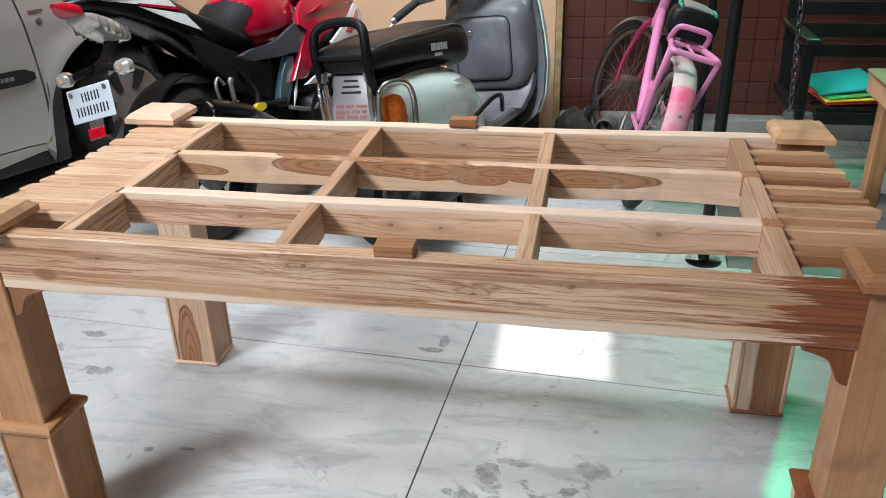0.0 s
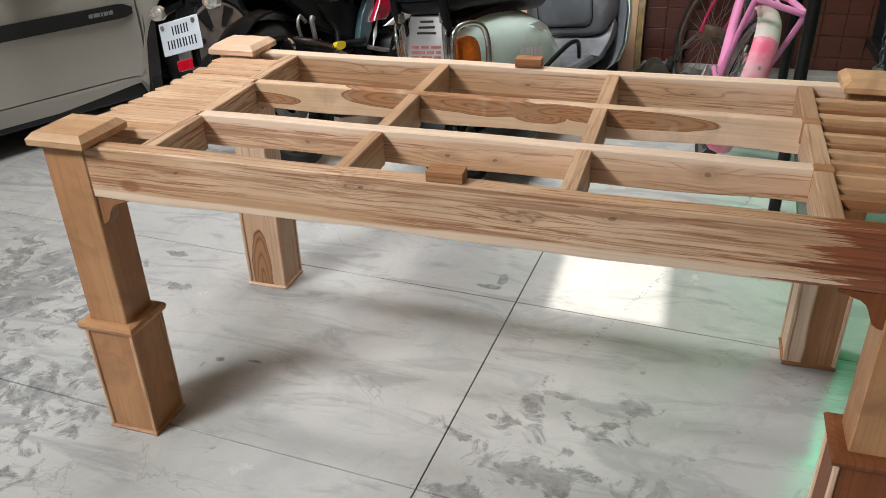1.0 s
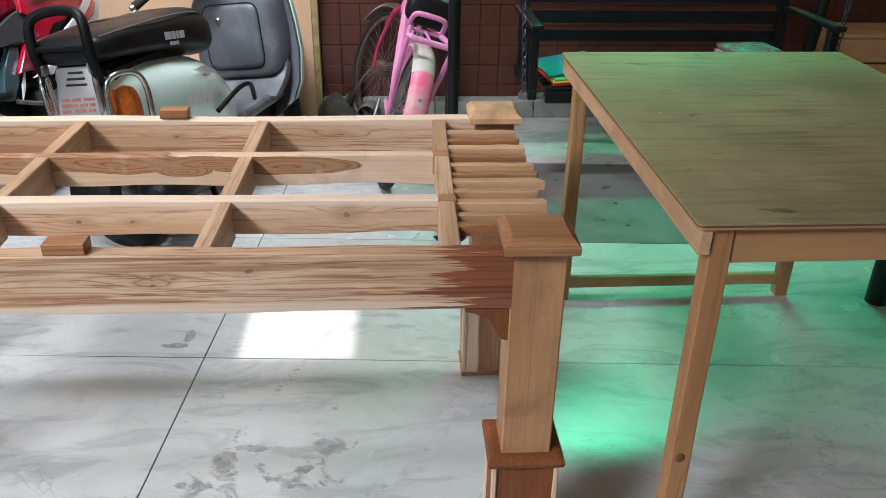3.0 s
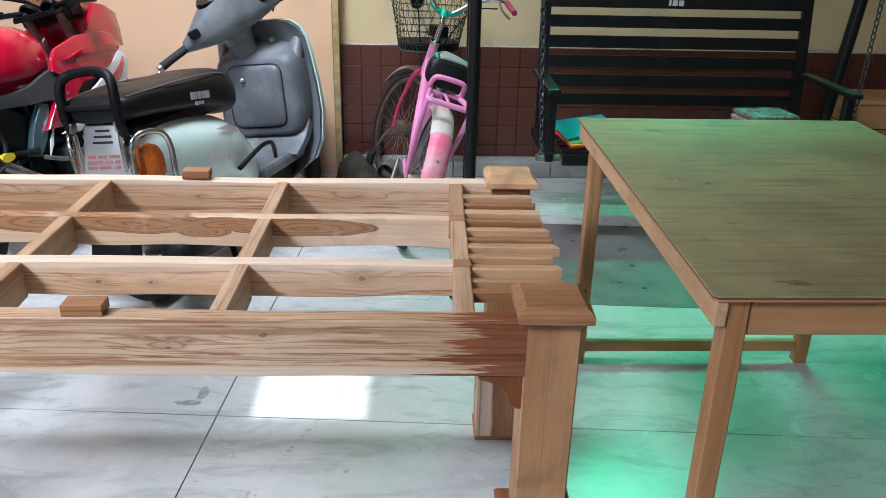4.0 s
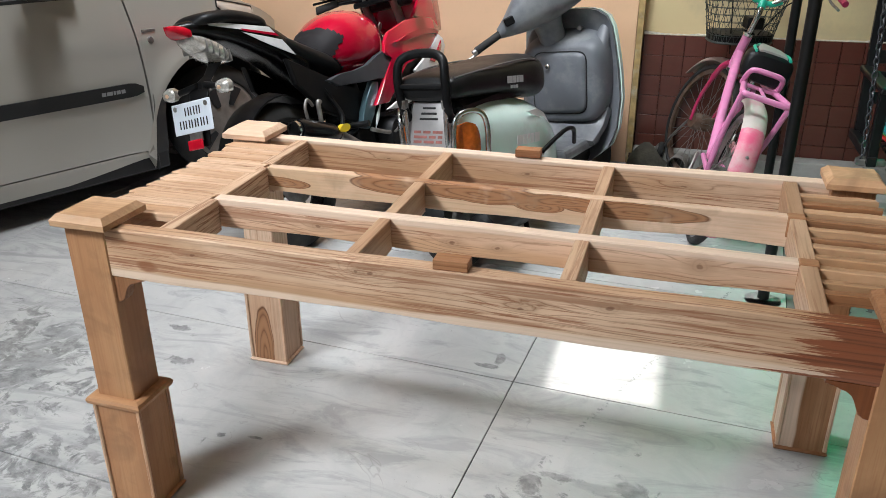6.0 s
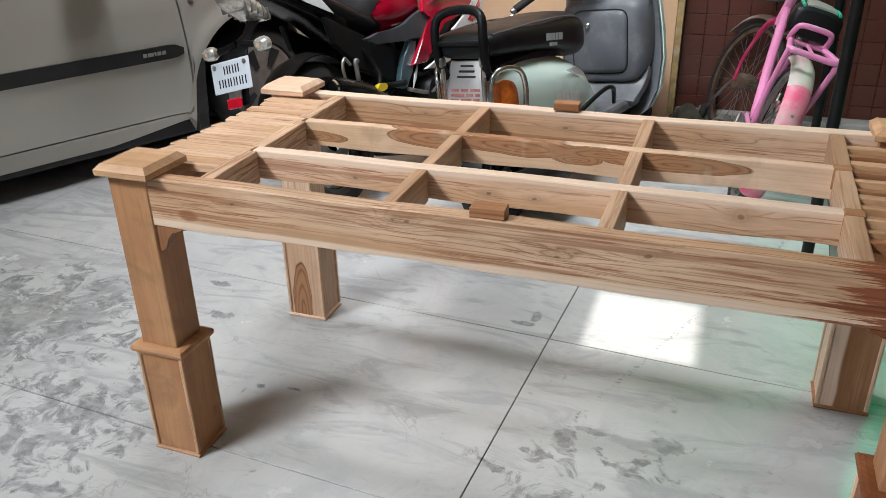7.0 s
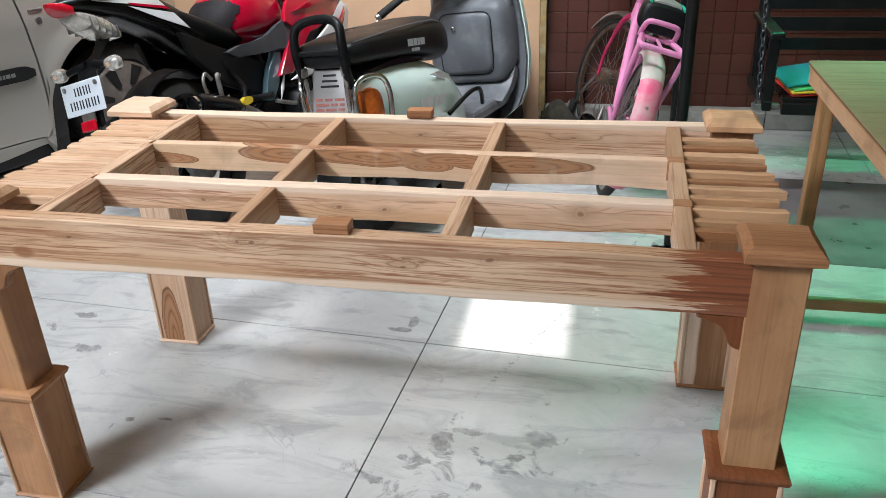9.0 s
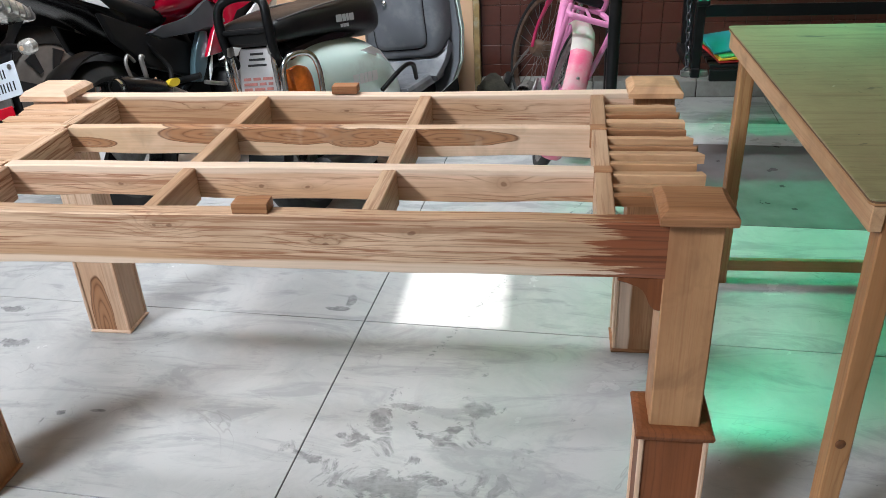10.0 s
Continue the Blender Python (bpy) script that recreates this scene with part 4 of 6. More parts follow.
    for f in pad.faces:
        c = f.calc_center_median()
        tooth = 0.075 * (2 * abs((c.z * 8 + 0.1) % 1 - 0.5))
        if c.x > 0.800 + tooth + 0.35 * max(0, c.z - 0.85) or c.z < 0.74:
            drop.append(f)
    bmesh.ops.delete(pad, geom=drop, context="FACES")
    part("tank_pad", pad, M_PAD, tank, smooth=True)
    part("tank_badge", lathe(B(), [(0.001, -0.003), (0.018, -0.003), (0.018, 0.003), (0.001, 0.003)], 20, Matrix.Translation((1.195, -0.138, 0.875)) @ Matrix.Rotation(radians(20), 4, "X")), M_STEEL, tank)
    part("filler_cap", lathe(B(), [(0.001, 0.0), (0.034, 0.0), (0.034, 0.012), (0.001, 0.014)], 20, Matrix.Translation((1.04, 0, 0.952)) @ Matrix.Rotation(radians(90), 4, "X")), M_BLACKM, tank)
    for s in (-1, 1):
        part("side_cover", prism(B(), [(0.44, 0.74), (0.62, 0.70), (0.86, 0.63), (1.00, 0.60), (0.98, 0.48), (0.80, 0.42), (0.60, 0.52), (0.46, 0.64)], 0.03, "y", s * 0.12, 0.008, 2), M_BLACK, t)
        rod("swing_arm", [(0.40, s * 0.085, 0.295), (0.66, s * 0.10, 0.36), (0.88, s * 0.09, 0.40)], 0.022, M_BLACKM, t)
        rod("fork", [(1.68, s * 0.085, 0.295), (1.52, s * 0.085, 0.72), (1.45, s * 0.085, 0.93)], 0.022, M_STEEL, t)
        rod("foot_peg", [(0.72, s * 0.14, 0.42), (0.74, s * 0.24, 0.42)], 0.013, M_BLACK, t, sub=0)
        rod("rear_peg_hanger", [(0.62, s * 0.12, 0.66), (0.66, s * 0.165, 0.50), (0.62, s * 0.175, 0.42)], 0.010, M_BLACK, t)
        # mirrors on stalks, grips, levers
        rod("mirror_stalk", [(1.58, s * 0.07, 0.925), (1.50, s * 0.11, 0.975), (1.41, s * 0.17, 1.010)], 0.008, M_BLACK, t)
        mr = part("mirror", loft(B(), [((1.365, s * 0.225, 1.020), 0.084, 0.045, 4), ((1.385, s * 0.225, 1.020), 0.092, 0.052, 4), ((1.42, s * 0.22, 1.015), 0.06, 0.032, 2.6)], n=28), M_BLACKM, t, smooth=True)
        part("mirror_glass", loft(B(), [((1.3615, s * 0.225, 1.020), 0.080, 0.041, 4), ((1.3640, s * 0.225, 1.020), 0.080, 0.041, 4)], n=28), M_MIRROR, mr)
        rod("handlebar", [(1.44, s * 0.08, 0.925), (1.40, s * 0.22, 0.935)], 0.011, M_BLACKM, t, sub=0)
        rod("grip", [(1.405, s * 0.21, 0.935), (1.37, s * 0.335, 0.935)], 0.017, M_RUBBER, t, sub=0)
        rod("lever", [(1.45, s * 0.19, 0.945), (1.44, s * 0.26, 0.955), (1.41, s * 0.37, 0.955)], 0.006, M_BLACKM, t)
        # indicators
        rod("indicator_stalk", [(0.075, s * 0.02, 0.715), (0.06, s * 0.115, 0.70)], 0.012, M_BLACK, t, sub=0)
        i = part("indicator", loft(B(), [((0.075, s * 0.145, 0.70), 0.022, 0.017, 2), ((0.055, s * 0.147, 0.70), 0.039, 0.026, 2.2), ((0.035, s * 0.147, 0.70), 0.036, 0.023, 2.2), ((0.022, s * 0.147, 0.70), 0.016, 0.011, 2)], n=20), M_LENS, t, "clear oval indicator", smooth=True)
        part("bulb", blob(B(), (0.024, s * 0.143, 0.70), 0.004, 0.013, 0.009, 10, 6), M_PEACHL, i)
    part("nose", loft(B(), [((1.63, 0, 0.82), 0.155, 0.06, 2.6), ((1.68, 0, 0.82), 0.15, 0.09, 2.6), ((1.74, 0, 0.79), 0.12, 0.10, 2.4), ((1.84, 0, 0.745), 0.05, 0.05, 2.2)], sub=4), M_RED, t, smooth=True)
    scr = B()
    rg = []
    for k in range(9):
        a = -1.1 + 2.2 * k / 8
        rg.append([scr.verts.new((1.70 - 0.13 * (1 - math.cos(a)) - d, 0.17 * math.sin(a), 0.90)) for d in (0, 0.004)] + [scr.verts.new((1.52 - 0.05 * (1 - math.cos(a)) - d, 0.125 * math.sin(a), 1.025)) for d in (0.004, 0)])
    skin(scr, rg)
    part("windscreen", scr, M_SCREEN, t, "smoked windscreen", smooth=True)
    dash = part("dashboard", bx(1.46, 1.58, -0.13, 0.13, 0.86, 0.925, bev=0.02, seg=2), M_BLACK, t)
    for y in (-0.055, 0.06):
        part("dial", lathe(B(), [(0.001, -0.012), (0.045, -0.012), (0.050, 0.0), (0.045, 0.01), (0.001, 0.006)], 22, Matrix.Translation((1.455, y, 0.915)) @ Matrix.Rotation(radians(90), 4, "Z") @ Matrix.Rotation(radians(-30), 4, "X")), M_BLACKM, dash)
    part("top_yoke", bx(1.38, 1.48, -0.11, 0.11, 0.895, 0.92, bev=0.01, seg=2), M_BLACKM, t)
    part("switch_box", bx(1.375, 1.425, -0.225, -0.185, 0.915, 0.96, bev=0.006), M_BLACK, t)
    part("brake_reservoir", lathe(B(), [(0.001, 0), (0.022, 0), (0.022, 0.04), (0.001, 0.042)], 16, Matrix.Translation((1.47, -0.16, 0.96)) @ Matrix.Rotation(radians(90), 4, "X")), M_BLACK, t)
    part("engine", bx(0.88, 1.24, -0.13, 0.13, 0.20, 0.52, bev=0.03, seg=2), M_BLACKM, t)
    part("clutch_cover", lathe(B(), [(0.001, -0.20), (0.07, -0.20), (0.085, -0.17), (0.085, -0.12)], 24, Matrix.Translation((1.02, 0, 0.32))), M_BLACK, t, smooth=True)
    part("radiator", bx(1.26, 1.31, -0.14, 0.14, 0.38, 0.62, bev=0.005), M_BLACK, t)
    mz = part("muffler", tube(B(), [(0.335, -0.185, 0.482), (0.355, -0.185, 0.477), (0.535, -0.175, 0.425), (0.595, -0.17, 0.415)], [0.036, 0.044, 0.044, 0.028], 20), M_BLACKM, t, "black exhaust muffler", smooth=True)
    part("muffler_end", tube(B(), [(0.321, -0.186, 0.486), (0.345, -0.186, 0.480)], [0.030, 0.030], 18), M_BLACK, mz)
    part("muffler_ring", lathe(B(), [(0.026, -0.006), (0.034, -0.006), (0.034, 0.006), (0.026, 0.006)], 22, Matrix.Translation((0.317, -0.186, 0.487)) @ Matrix.Rotation(radians(90), 4, "Z"), closed=True), M_CHROME, mz)
    rod("exhaust_pipe", [(0.595, -0.17, 0.415), (0.90, -0.15, 0.25), (1.15, -0.10, 0.18), (1.26, 0.0, 0.30)], 0.02, M_STEEL, t)
    rod("muffler_hook", [(0.425, -0.175, 0.490), (0.420, -0.178, 0.550), (0.445, -0.178, 0.575), (0.470, -0.178, 0.550)], 0.007, M_STEEL, t)
    rod("muffler_bracket", [(0.505, -0.172, 0.470), (0.515, -0.172, 0.560), (0.530, -0.172, 0.565)], 0.010, M_STEEL, t)
    part("oil_cap", lathe(B(), [(0.001, -0.012), (0.026, -0.012), (0.026, 0.012), (0.001, 0.012)], 18, Matrix.Translation((0.60, -0.205, 0.432)) @ Matrix.Diagonal((1.3, 1, 0.6, 1))), M_YELLOW, t, "yellow cap by the engine", smooth=True)
    rod("brake_pedal", [(0.84, -0.17, 0.38), (0.96, -0.19, 0.34), (1.02, -0.20, 0.35)], 0.009, M_STEEL, t)
    rod("chain_guard", [(0.36, 0.10, 0.42), (0.60, 0.10, 0.47), (0.80, 0.10, 0.46)], 0.018, M_BLACK, t)
    # rear hugger, plate holder, plate, reflector
    hug = B()
    rg = []
    for k in range(13):
        a = radians(60 + 105 * k / 12)
        rg.append([hug.verts.new((0.40 + r * math.cos(a), y, 0.295 + r * math.sin(a))) for r, y in ((0.318, -0.075), (0.335, 0.0), (0.318, 0.075), (0.312, 0.075), (0.328, 0.0), (0.312, -0.075))])
    skin(hug, rg)
    part("rear_mudguard", hug, M_BLACK, t, smooth=True)
    hold = part("plate_holder", loft(B(), [((0.20, 0, 0.80), 0.045, 0.02, 3), ((0.12, 0, 0.735), 0.030, 0.022, 3), ((0.06, 0, 0.70), 0.055, 0.022, 3), ((0.035, 0, 0.63), 0.045, 0.015, 3), ((0.02, 0, 0.545), 0.032, 0.012, 3), ((0.015, 0, 0.515), 0.030, 0.01, 3)], u=(0, 1, 0), v=(0.75, 0, 0.66), sub=2), M_BLACK, t, smooth=True)
    pm = Matrix.Translation((0.008, 0.022, 0.616)) @ Matrix.Rotation(radians(-90), 4, "Z") @ Matrix.Rotation(radians(-2.5), 4, "Y") @ Matrix.Rotation(radians(-13), 4, "X")
    bm = bx(-0.108, 0.108, -0.003, 0.003, -0.055, 0.055, bev=0.0025)
    bmesh.ops.transform(bm, matrix=pm, verts=bm.verts)
    pl = part("number_plate", bm, M_PLATE, t, "white number plate with two rows of bars")
    bars(pl, pm @ Matrix.Translation((0.008, -0.0032, 0.022)), 0.085, 0.042, [[1, 2.2, 1, 1.6, 1, 2.2, 1, 2, 1, 1.8, 1]], M_INK)
    bars(pl, pm @ Matrix.Translation((0.006, -0.0032, -0.022)), 0.155, 0.042, [[1, 2.2, 1, 1.6, 1, 2.2, 1, 1.6, 1, 2.2, 1, 1.6, 1, 2.2, 1, 1.6, 1, 2.2, 1]], M_INK)
    for x in (-0.085, 0.085):
        s = lathe(B(), [(0.001, -0.006), (0.009, -0.005), (0.009, 0.0)], 14, pm @ Matrix.Translation((x, -0.002, 0.038)))
        part("screw", s, M_STEEL, pl)
    bm = bx(-0.040, 0.040, -0.012, 0.0, -0.018, 0.018, bev=0.004)
    bmesh.ops.transform(bm, matrix=pm @ Matrix.Translation((0.0, 0.002, -0.098)), verts=bm.verts)
    part("reflector", bm, M_REDLENS, t, "red rear reflector")
    bm = bx(-0.035, 0.035, -0.004, 0.006, -0.022, 0.022, bev=0.003)
    bmesh.ops.transform(bm, matrix=pm @ Matrix.Translation((0.0, 0.004, -0.064)), verts=bm.verts)
    part("bracket_plate", bm, M_STEEL, t)
    rod("side_stand", [(0.95, 0.13, 0.22), (0.93, 0.22, 0.09), (0.92, 0.25, 0.028)], 0.011, M_BLACK, t)
    rod("cable", [(1.45, -0.10, 0.93), (1.52, -0.15, 0.97), (1.56, -0.12, 0.90)], 0.004, M_BLACK, t)
    return t


def lower_front(t):
    """The machine dips from the tail towards the front."""
    done = set()
    for o in t.children_recursive:
        if o.type == "MESH" and o.data.name not in done and not o.name.startswith(("wheel", "rim", "brake_disc")):
            done.add(o.data.name)
            for v in o.data.vertices:
                if v.co.z > 0.45 and v.co.x > 0.45:
                    k = min(1, (v.co.x - 0.45) / 0.35) - 0.85 * min(1, max(0, (v.co.x - 1.22) / 0.18))
                    v.co.x -= 0.085 * min(1, max(0, (v.co.x - 1.15) / 0.25))
                    v.co.z -= 0.095 * k * min(1, (v.co.z - 0.45) / 0.2)


M_MIRROR = mat("mirror_glass", (0.8, 0.8, 0.8), 0.03, metal=1.0, vary=0.02)


def flanks(t):
    """Painted side panels and frame parts, the same on both sides."""
    def panel(name, o, out, thick, material, parent=t, label=""):
        bm = prism(B(), o, thick, "y", 0, 0.005, 2)
        bmesh.ops.triangulate(bm, faces=[f for f in bm.faces if len(f.verts) > 4])
        for v in bm.verts:
            v.co.y += s * (out - 0.22 * max(0, v.co.x - 1.40) ** 1.6 + 0.03 * (v.co.z - 0.6))
        return part(name, bm, material, parent, label, smooth=True)
    for s in (-1, 1):
        f = panel("side_fairing", [(1.04, 0.67), (1.06, 0.715), (1.10, 0.75), (1.25, 0.783), (1.40, 0.785), (1.517, 0.77), (1.60, 0.715), (1.557, 0.683), (1.46, 0.645), (1.378, 0.618), (1.27, 0.605), (1.206, 0.605), (1.13, 0.555), (1.065, 0.505), (0.999, 0.462), (0.892, 0.470), (0.997, 0.559), (1.10, 0.64)], 0.185, 0.022, M_RED, t, "crimson side fairing with sharp creases")
        panel("crease", [(1.10, 0.70), (1.25, 0.725), (1.42, 0.73), (1.58, 0.712), (1.55, 0.690), (1.40, 0.705), (1.24, 0.70)], 0.198, 0.014, M_RED, f)
        panel("upper_cowl", [(1.38, 0.79), (1.44, 0.84), (1.506, 0.90), (1.60, 0.885), (1.70, 0.844), (1.70, 0.77), (1.68, 0.70), (1.60, 0.717), (1.517, 0.772)], 0.160, 0.020, M_RED, f)
        w = panel("white_panel", [(1.546, 0.69), (1.60, 0.665), (1.61, 0.63), (1.55, 0.566), (1.449, 0.535), (1.275, 0.54), (1.25, 0.565), (1.378, 0.602), (1.47, 0.65)], 0.197, 0.016, M_WHITE, f)
        panel("red_graphic", [(1.40, 0.585), (1.50, 0.625), (1.56, 0.66), (1.55, 0.63), (1.50, 0.59), (1.44, 0.57)], 0.207, 0.006, M_RED, w)
        panel("lower_panel", [(1.207, 0.506), (1.097, 0.465), (0.958, 0.439), (1.077, 0.425), (1.187, 0.435), (1.25, 0.47)], 0.195, 0.014, M_WHITE, f)
        panel("inner_panel", [(1.00, 0.42), (1.25, 0.42), (1.42, 0.50), (1.46, 0.62), (1.30, 0.62), (1.10, 0.58), (1.00, 0.50)], 0.165, 0.012, M_BLACK, t)
        g = panel("frame_cover", [(1.187, 0.655), (1.15, 0.60), (1.074, 0.549), (1.02, 0.57), (0.965, 0.580), (0.88, 0.575), (0.796, 0.582), (0.675, 0.590), (0.60, 0.625), (0.70, 0.635), (0.815, 0.628), (0.90, 0.64), (0.994, 0.668), (1.057, 0.68), (1.17, 0.685)], 0.172, 0.026, M_GUN, t, "gunmetal frame cover under the tank")
        for x, z in ((1.155, 0.665), (1.085, 0.580)):
            part("bolt", lathe(B(), [(0.001, -0.004), (0.008, -0.004), (0.008, 0.004), (0.001, 0.004)], 12, Matrix.Translation((x, s * 0.192, z))), M_STEEL, g)
        p = panel("frame_spar", [(0.925, 0.57), (0.975, 0.56), (0.945, 0.50), (0.90, 0.44), (0.835, 0.385), (0.78, 0.40), (0.82, 0.46), (0.86, 0.51)], 0.160, 0.03, M_BLUEST, t, "blue-grey painted frame spar")
        panel("spar_stripe", [(0.95, 0.475), (0.91, 0.41), (0.87, 0.375), (0.90, 0.43)], 0.180, 0.006, M_WHITE, p)
    for o in t.children_recursive:
        if o.name.startswith(("fuel_tank", "tank_", "filler")):
            for v in o.data.vertices:
                v.co.x -= 0.045
    # black pan added to deepen the shade under the engine
    part("belly_pan", bx(0.80, 1.38, -0.13, 0.13, 0.10, 0.40, bev=0.04, seg=2), M_BLACK, t, smooth=True)


bike = motorcycle()
lower_front(bike)
flanks(bike)


# ---- scooter: x forward from the rear wheel's contact, y to its left ----
def scooter():
    t = thing("motor_scooter", pose(0.352, 1.850, 0, -7, 0, 74.3), "dusty silver motor scooter with black seat and grey leg shield", "scooter")
    wheel(t, (-0.27, -0.04, 0.215), 0.215, 0.06, M_STEEL, 3, wide=0.065)
    wheel(t, (1.235, 0, 0.215), 0.215, 0.05, M_STEEL, 3, turn=radians(28), wide=0.045)
    body = loft(B(), [((-0.335, 0, 0.545), 0.080, 0.090, 2.6), ((-0.30, 0, 0.540), 0.120, 0.115, 2.8), ((-0.18, 0, 0.515), 0.172, 0.140, 2.8), ((0.02, 0, 0.480), 0.203, 0.155, 2.6), ((0.20, 0, 0.435), 0.195, 0.158, 2.6), ((0.34, 0, 0.370), 0.165, 0.148, 2.6), ((0.45, 0, 0.305), 0.125, 0.120, 2.6), ((0.50, 0, 0.270), 0.09, 0.08, 2.4)], sub=5, n=32)
    body = part("body_panel", body, M_SILVER, t, "rounded silver side panels with a pale swoosh", smooth=True)
    # tail panel with slots and worn lettering
    tm = Matrix.Translation((-0.345, 0.0, 0.575)) @ Matrix.Rotation(radians(-90), 4, "Z") @ Matrix.Rotation(radians(-16), 4, "X")
    o = [(-0.105, -0.085), (0.105, -0.085), (0.098, 0.02), (0.075, 0.10), (-0.075, 0.10), (-0.098, 0.02)]
    bm = prism(B(), o, 0.03, "y", 0.0, 0.008, 2, tm)
    tail = part("tail_panel", bm, M_PANEL, t, "silver tail panel with slots and worn lettering", smooth=True)
    for k, w in enumerate((0.030, 0.036, 0.042)):
        bm = bx(-w, w, -0.0175, -0.0135, 0.073 - 0.020 * k, 0.081 - 0.020 * k, bev=0.002)
        bmesh.ops.transform(bm, matrix=tm, verts=bm.verts)
        part("vent_slot", bm, M_INK, tail)
    bars(tail, tm @ Matrix.Translation((0.0, -0.0155, -0.030)), 0.13, 0.055, [[3, 1, 3, 1, 4], [6, 1, 3, 1, 2], [4, 1, 5, 1, 3]], M_RUST, 0.45)
    bm = prism(B(), [(-0.10, -0.085), (0.10, -0.085), (0.10, -0.118), (-0.10, -0.118)], 0.024, "y", 0.0, 0.004, 1, tm)
    part("tail_lamp", bm, M_REDLENS, tail, "dark red tail lamp")
    for s in (-1, 1):
        lamp = loft(B(), [((-0.335, s * 0.118, 0.535), 0.018, 0.055, 2.6), ((-0.305, s * 0.138, 0.53), 0.022, 0.066, 2.6), ((-0.275, s * 0.150, 0.525), 0.016, 0.058, 2.6), ((-0.258, s * 0.156, 0.515), 0.006, 0.04, 2.4)], sub=3)
        part("indicator", lamp, M_AMBER, t, "amber rear indicator", smooth=True)
        # chrome guard hooping round the tail
        rod("chrome_guard", [(-0.37, s * 0.110, 0.40), (-0.372, s * 0.118, 0.56), (-0.355, s * 0.130, 0.625), (-0.31, s * 0.158, 0.640), (-0.265, s * 0.182, 0.620), (-0.245, s * 0.188, 0.56), (-0.24, s * 0.185, 0.44), (-0.16, s * 0.20, 0.36)], 0.011, M_CHROME, t)
        rod("guard_stay", [(-0.365, s * 0.085, 0.42), (-0.37, s * 0.09, 0.60), (-0.36, s * 0.095, 0.685)], 0.010, M_CHROME, t)
        part("clamp", bx(-0.382, -0.352, s * 0.092 - 0.010, s * 0.092 + 0.010, 0.655, 0.69, bev=0.004), M_STEEL, t)
        # black padded back rest loops
        rod("backrest_hoop", [(-0.33, s * 0.088, 0.60), (-0.365, s * 0.100, 0.66), (-0.372, s * 0.106, 0.76), (-0.36, s * 0.098, 0.825), (-0.345, s * 0.060, 0.850), (-0.34, 0.0, 0.856)], 0.017, M_BLACK, t, n=12)
        rod("brake_cable", [(0.74, s * 0.12, 0.98), (0.88, s * 0.16, 1.06), (0.93, s * 0.08, 0.92)], 0.004, M_BLACK, t)
        # pale swoosh and a plain badge shape on the panel
        sw = prism(B(), [(0.05, 0.562), (0.16, 0.555), (0.26, 0.515), (0.33, 0.45), (0.36, 0.40), (0.30, 0.445), (0.22, 0.495), (0.13, 0.530)], 0.003, "y", 0)
        bmesh.ops.subdivide_edges(sw, edges=sw.edges, cuts=2)
        bars_at = Matrix.Translation((0.04, s * 0.2055, 0.455)) @ Matrix.Rotation(radians(0 if s < 0 else 180), 4, "Z") @ Matrix.Rotation(radians(-8 * s), 4, "Y")
        bars(body, bars_at, 0.19, 0.044, [[4, 0.5, 3, 0.5, 2, 0.5, 3, 0.5, 4]], M_WHITE, 0.1)
        for v in sw.verts:
            k = max(0, (v.co.x - 0.02) / 0.40)
            v.co.y += s * (0.2045 - 0.075 * k ** 2 - 0.9 * max(0, v.co.z - 0.50 + 0.16 * k) ** 2)
        part("swoosh", sw, M_WHITE, body)
        rod("side_step", [(0.16, s * 0.20, 0.37), (0.30, s * 0.235, 0.425), (0.40, s * 0.235, 0.415), (0.50, s * 0.19, 0.33)], 0.010, M_BLACK, t)
    part("rest_bar", tube(B(), [(-0.372, -0.104, 0.74), (-0.372, 0.104, 0.74)], 0.010, 10), M_BLACK, t)
    # seat
    seat = loft(B(), [((-0.365, 0, 0.722), 0.085, 0.026, 2.6), ((-0.335, 0, 0.726), 0.130, 0.048, 3.2), ((-0.20, 0, 0.722), 0.155, 0.056, 3.6), ((0.00, 0, 0.706), 0.165, 0.064, 3.8), ((0.13, 0, 0.692), 0.168, 0.078, 3.6), ((0.24, 0, 0.676), 0.165, 0.092, 3.2), ((0.33, 0, 0.659), 0.145, 0.094, 2.9), ((0.40, 0, 0.639), 0.105, 0.076, 2.6), ((0.44, 0, 0.624), 0.05, 0.045, 2.3)], sub=5, n=36)
    seat = part("seat", seat, M_VINYL, t, "long black vinyl seat", smooth=True)
    for s in (-1, 1):
        m = Matrix.Translation((0.035, s * 0.1680, 0.695)) @ Matrix.Rotation(radians(0 if s < 0 else 180), 4, "Z") @ Matrix.Rotation(radians(-7 * s), 4, "Y")
        bars(seat, m, 0.130, 0.030, [[5, 0.6, 3, 0.6, 2, 0.6, 4]], M_GREYTXT, 0.1)
        bars(seat, m @ Matrix.Translation((-0.01, 0, -0.028)), 0.060, 0.014, [[3, 0.6, 3, 0.6, 3]], M_GREYTXT, 0.1)
        rod("piping", [(-0.33, s * 0.118, 0.762), (-0.10, s * 0.150, 0.767), (0.10, s * 0.155, 0.760), (0.24, s * 0.150, 0.742), (0.33, s * 0.133, 0.699), (0.40, s * 0.100, 0.644)], 0.004, M_PIPING, seat, n=6)
    part("seat_base", bx(-0.31, 0.36, -0.120, 0.120, 0.600, 0.670, bev=0.02), M_BLACK, t)
    part("floorboard", bx(0.44, 0.90, -0.17, 0.17, 0.24, 0.30, bev=0.02, seg=2), M_GREYP, t)
    part("under_cowl", bx(0.20, 0.80, -0.14, 0.14, 0.15, 0.26, bev=0.02), M_BLACK, t)
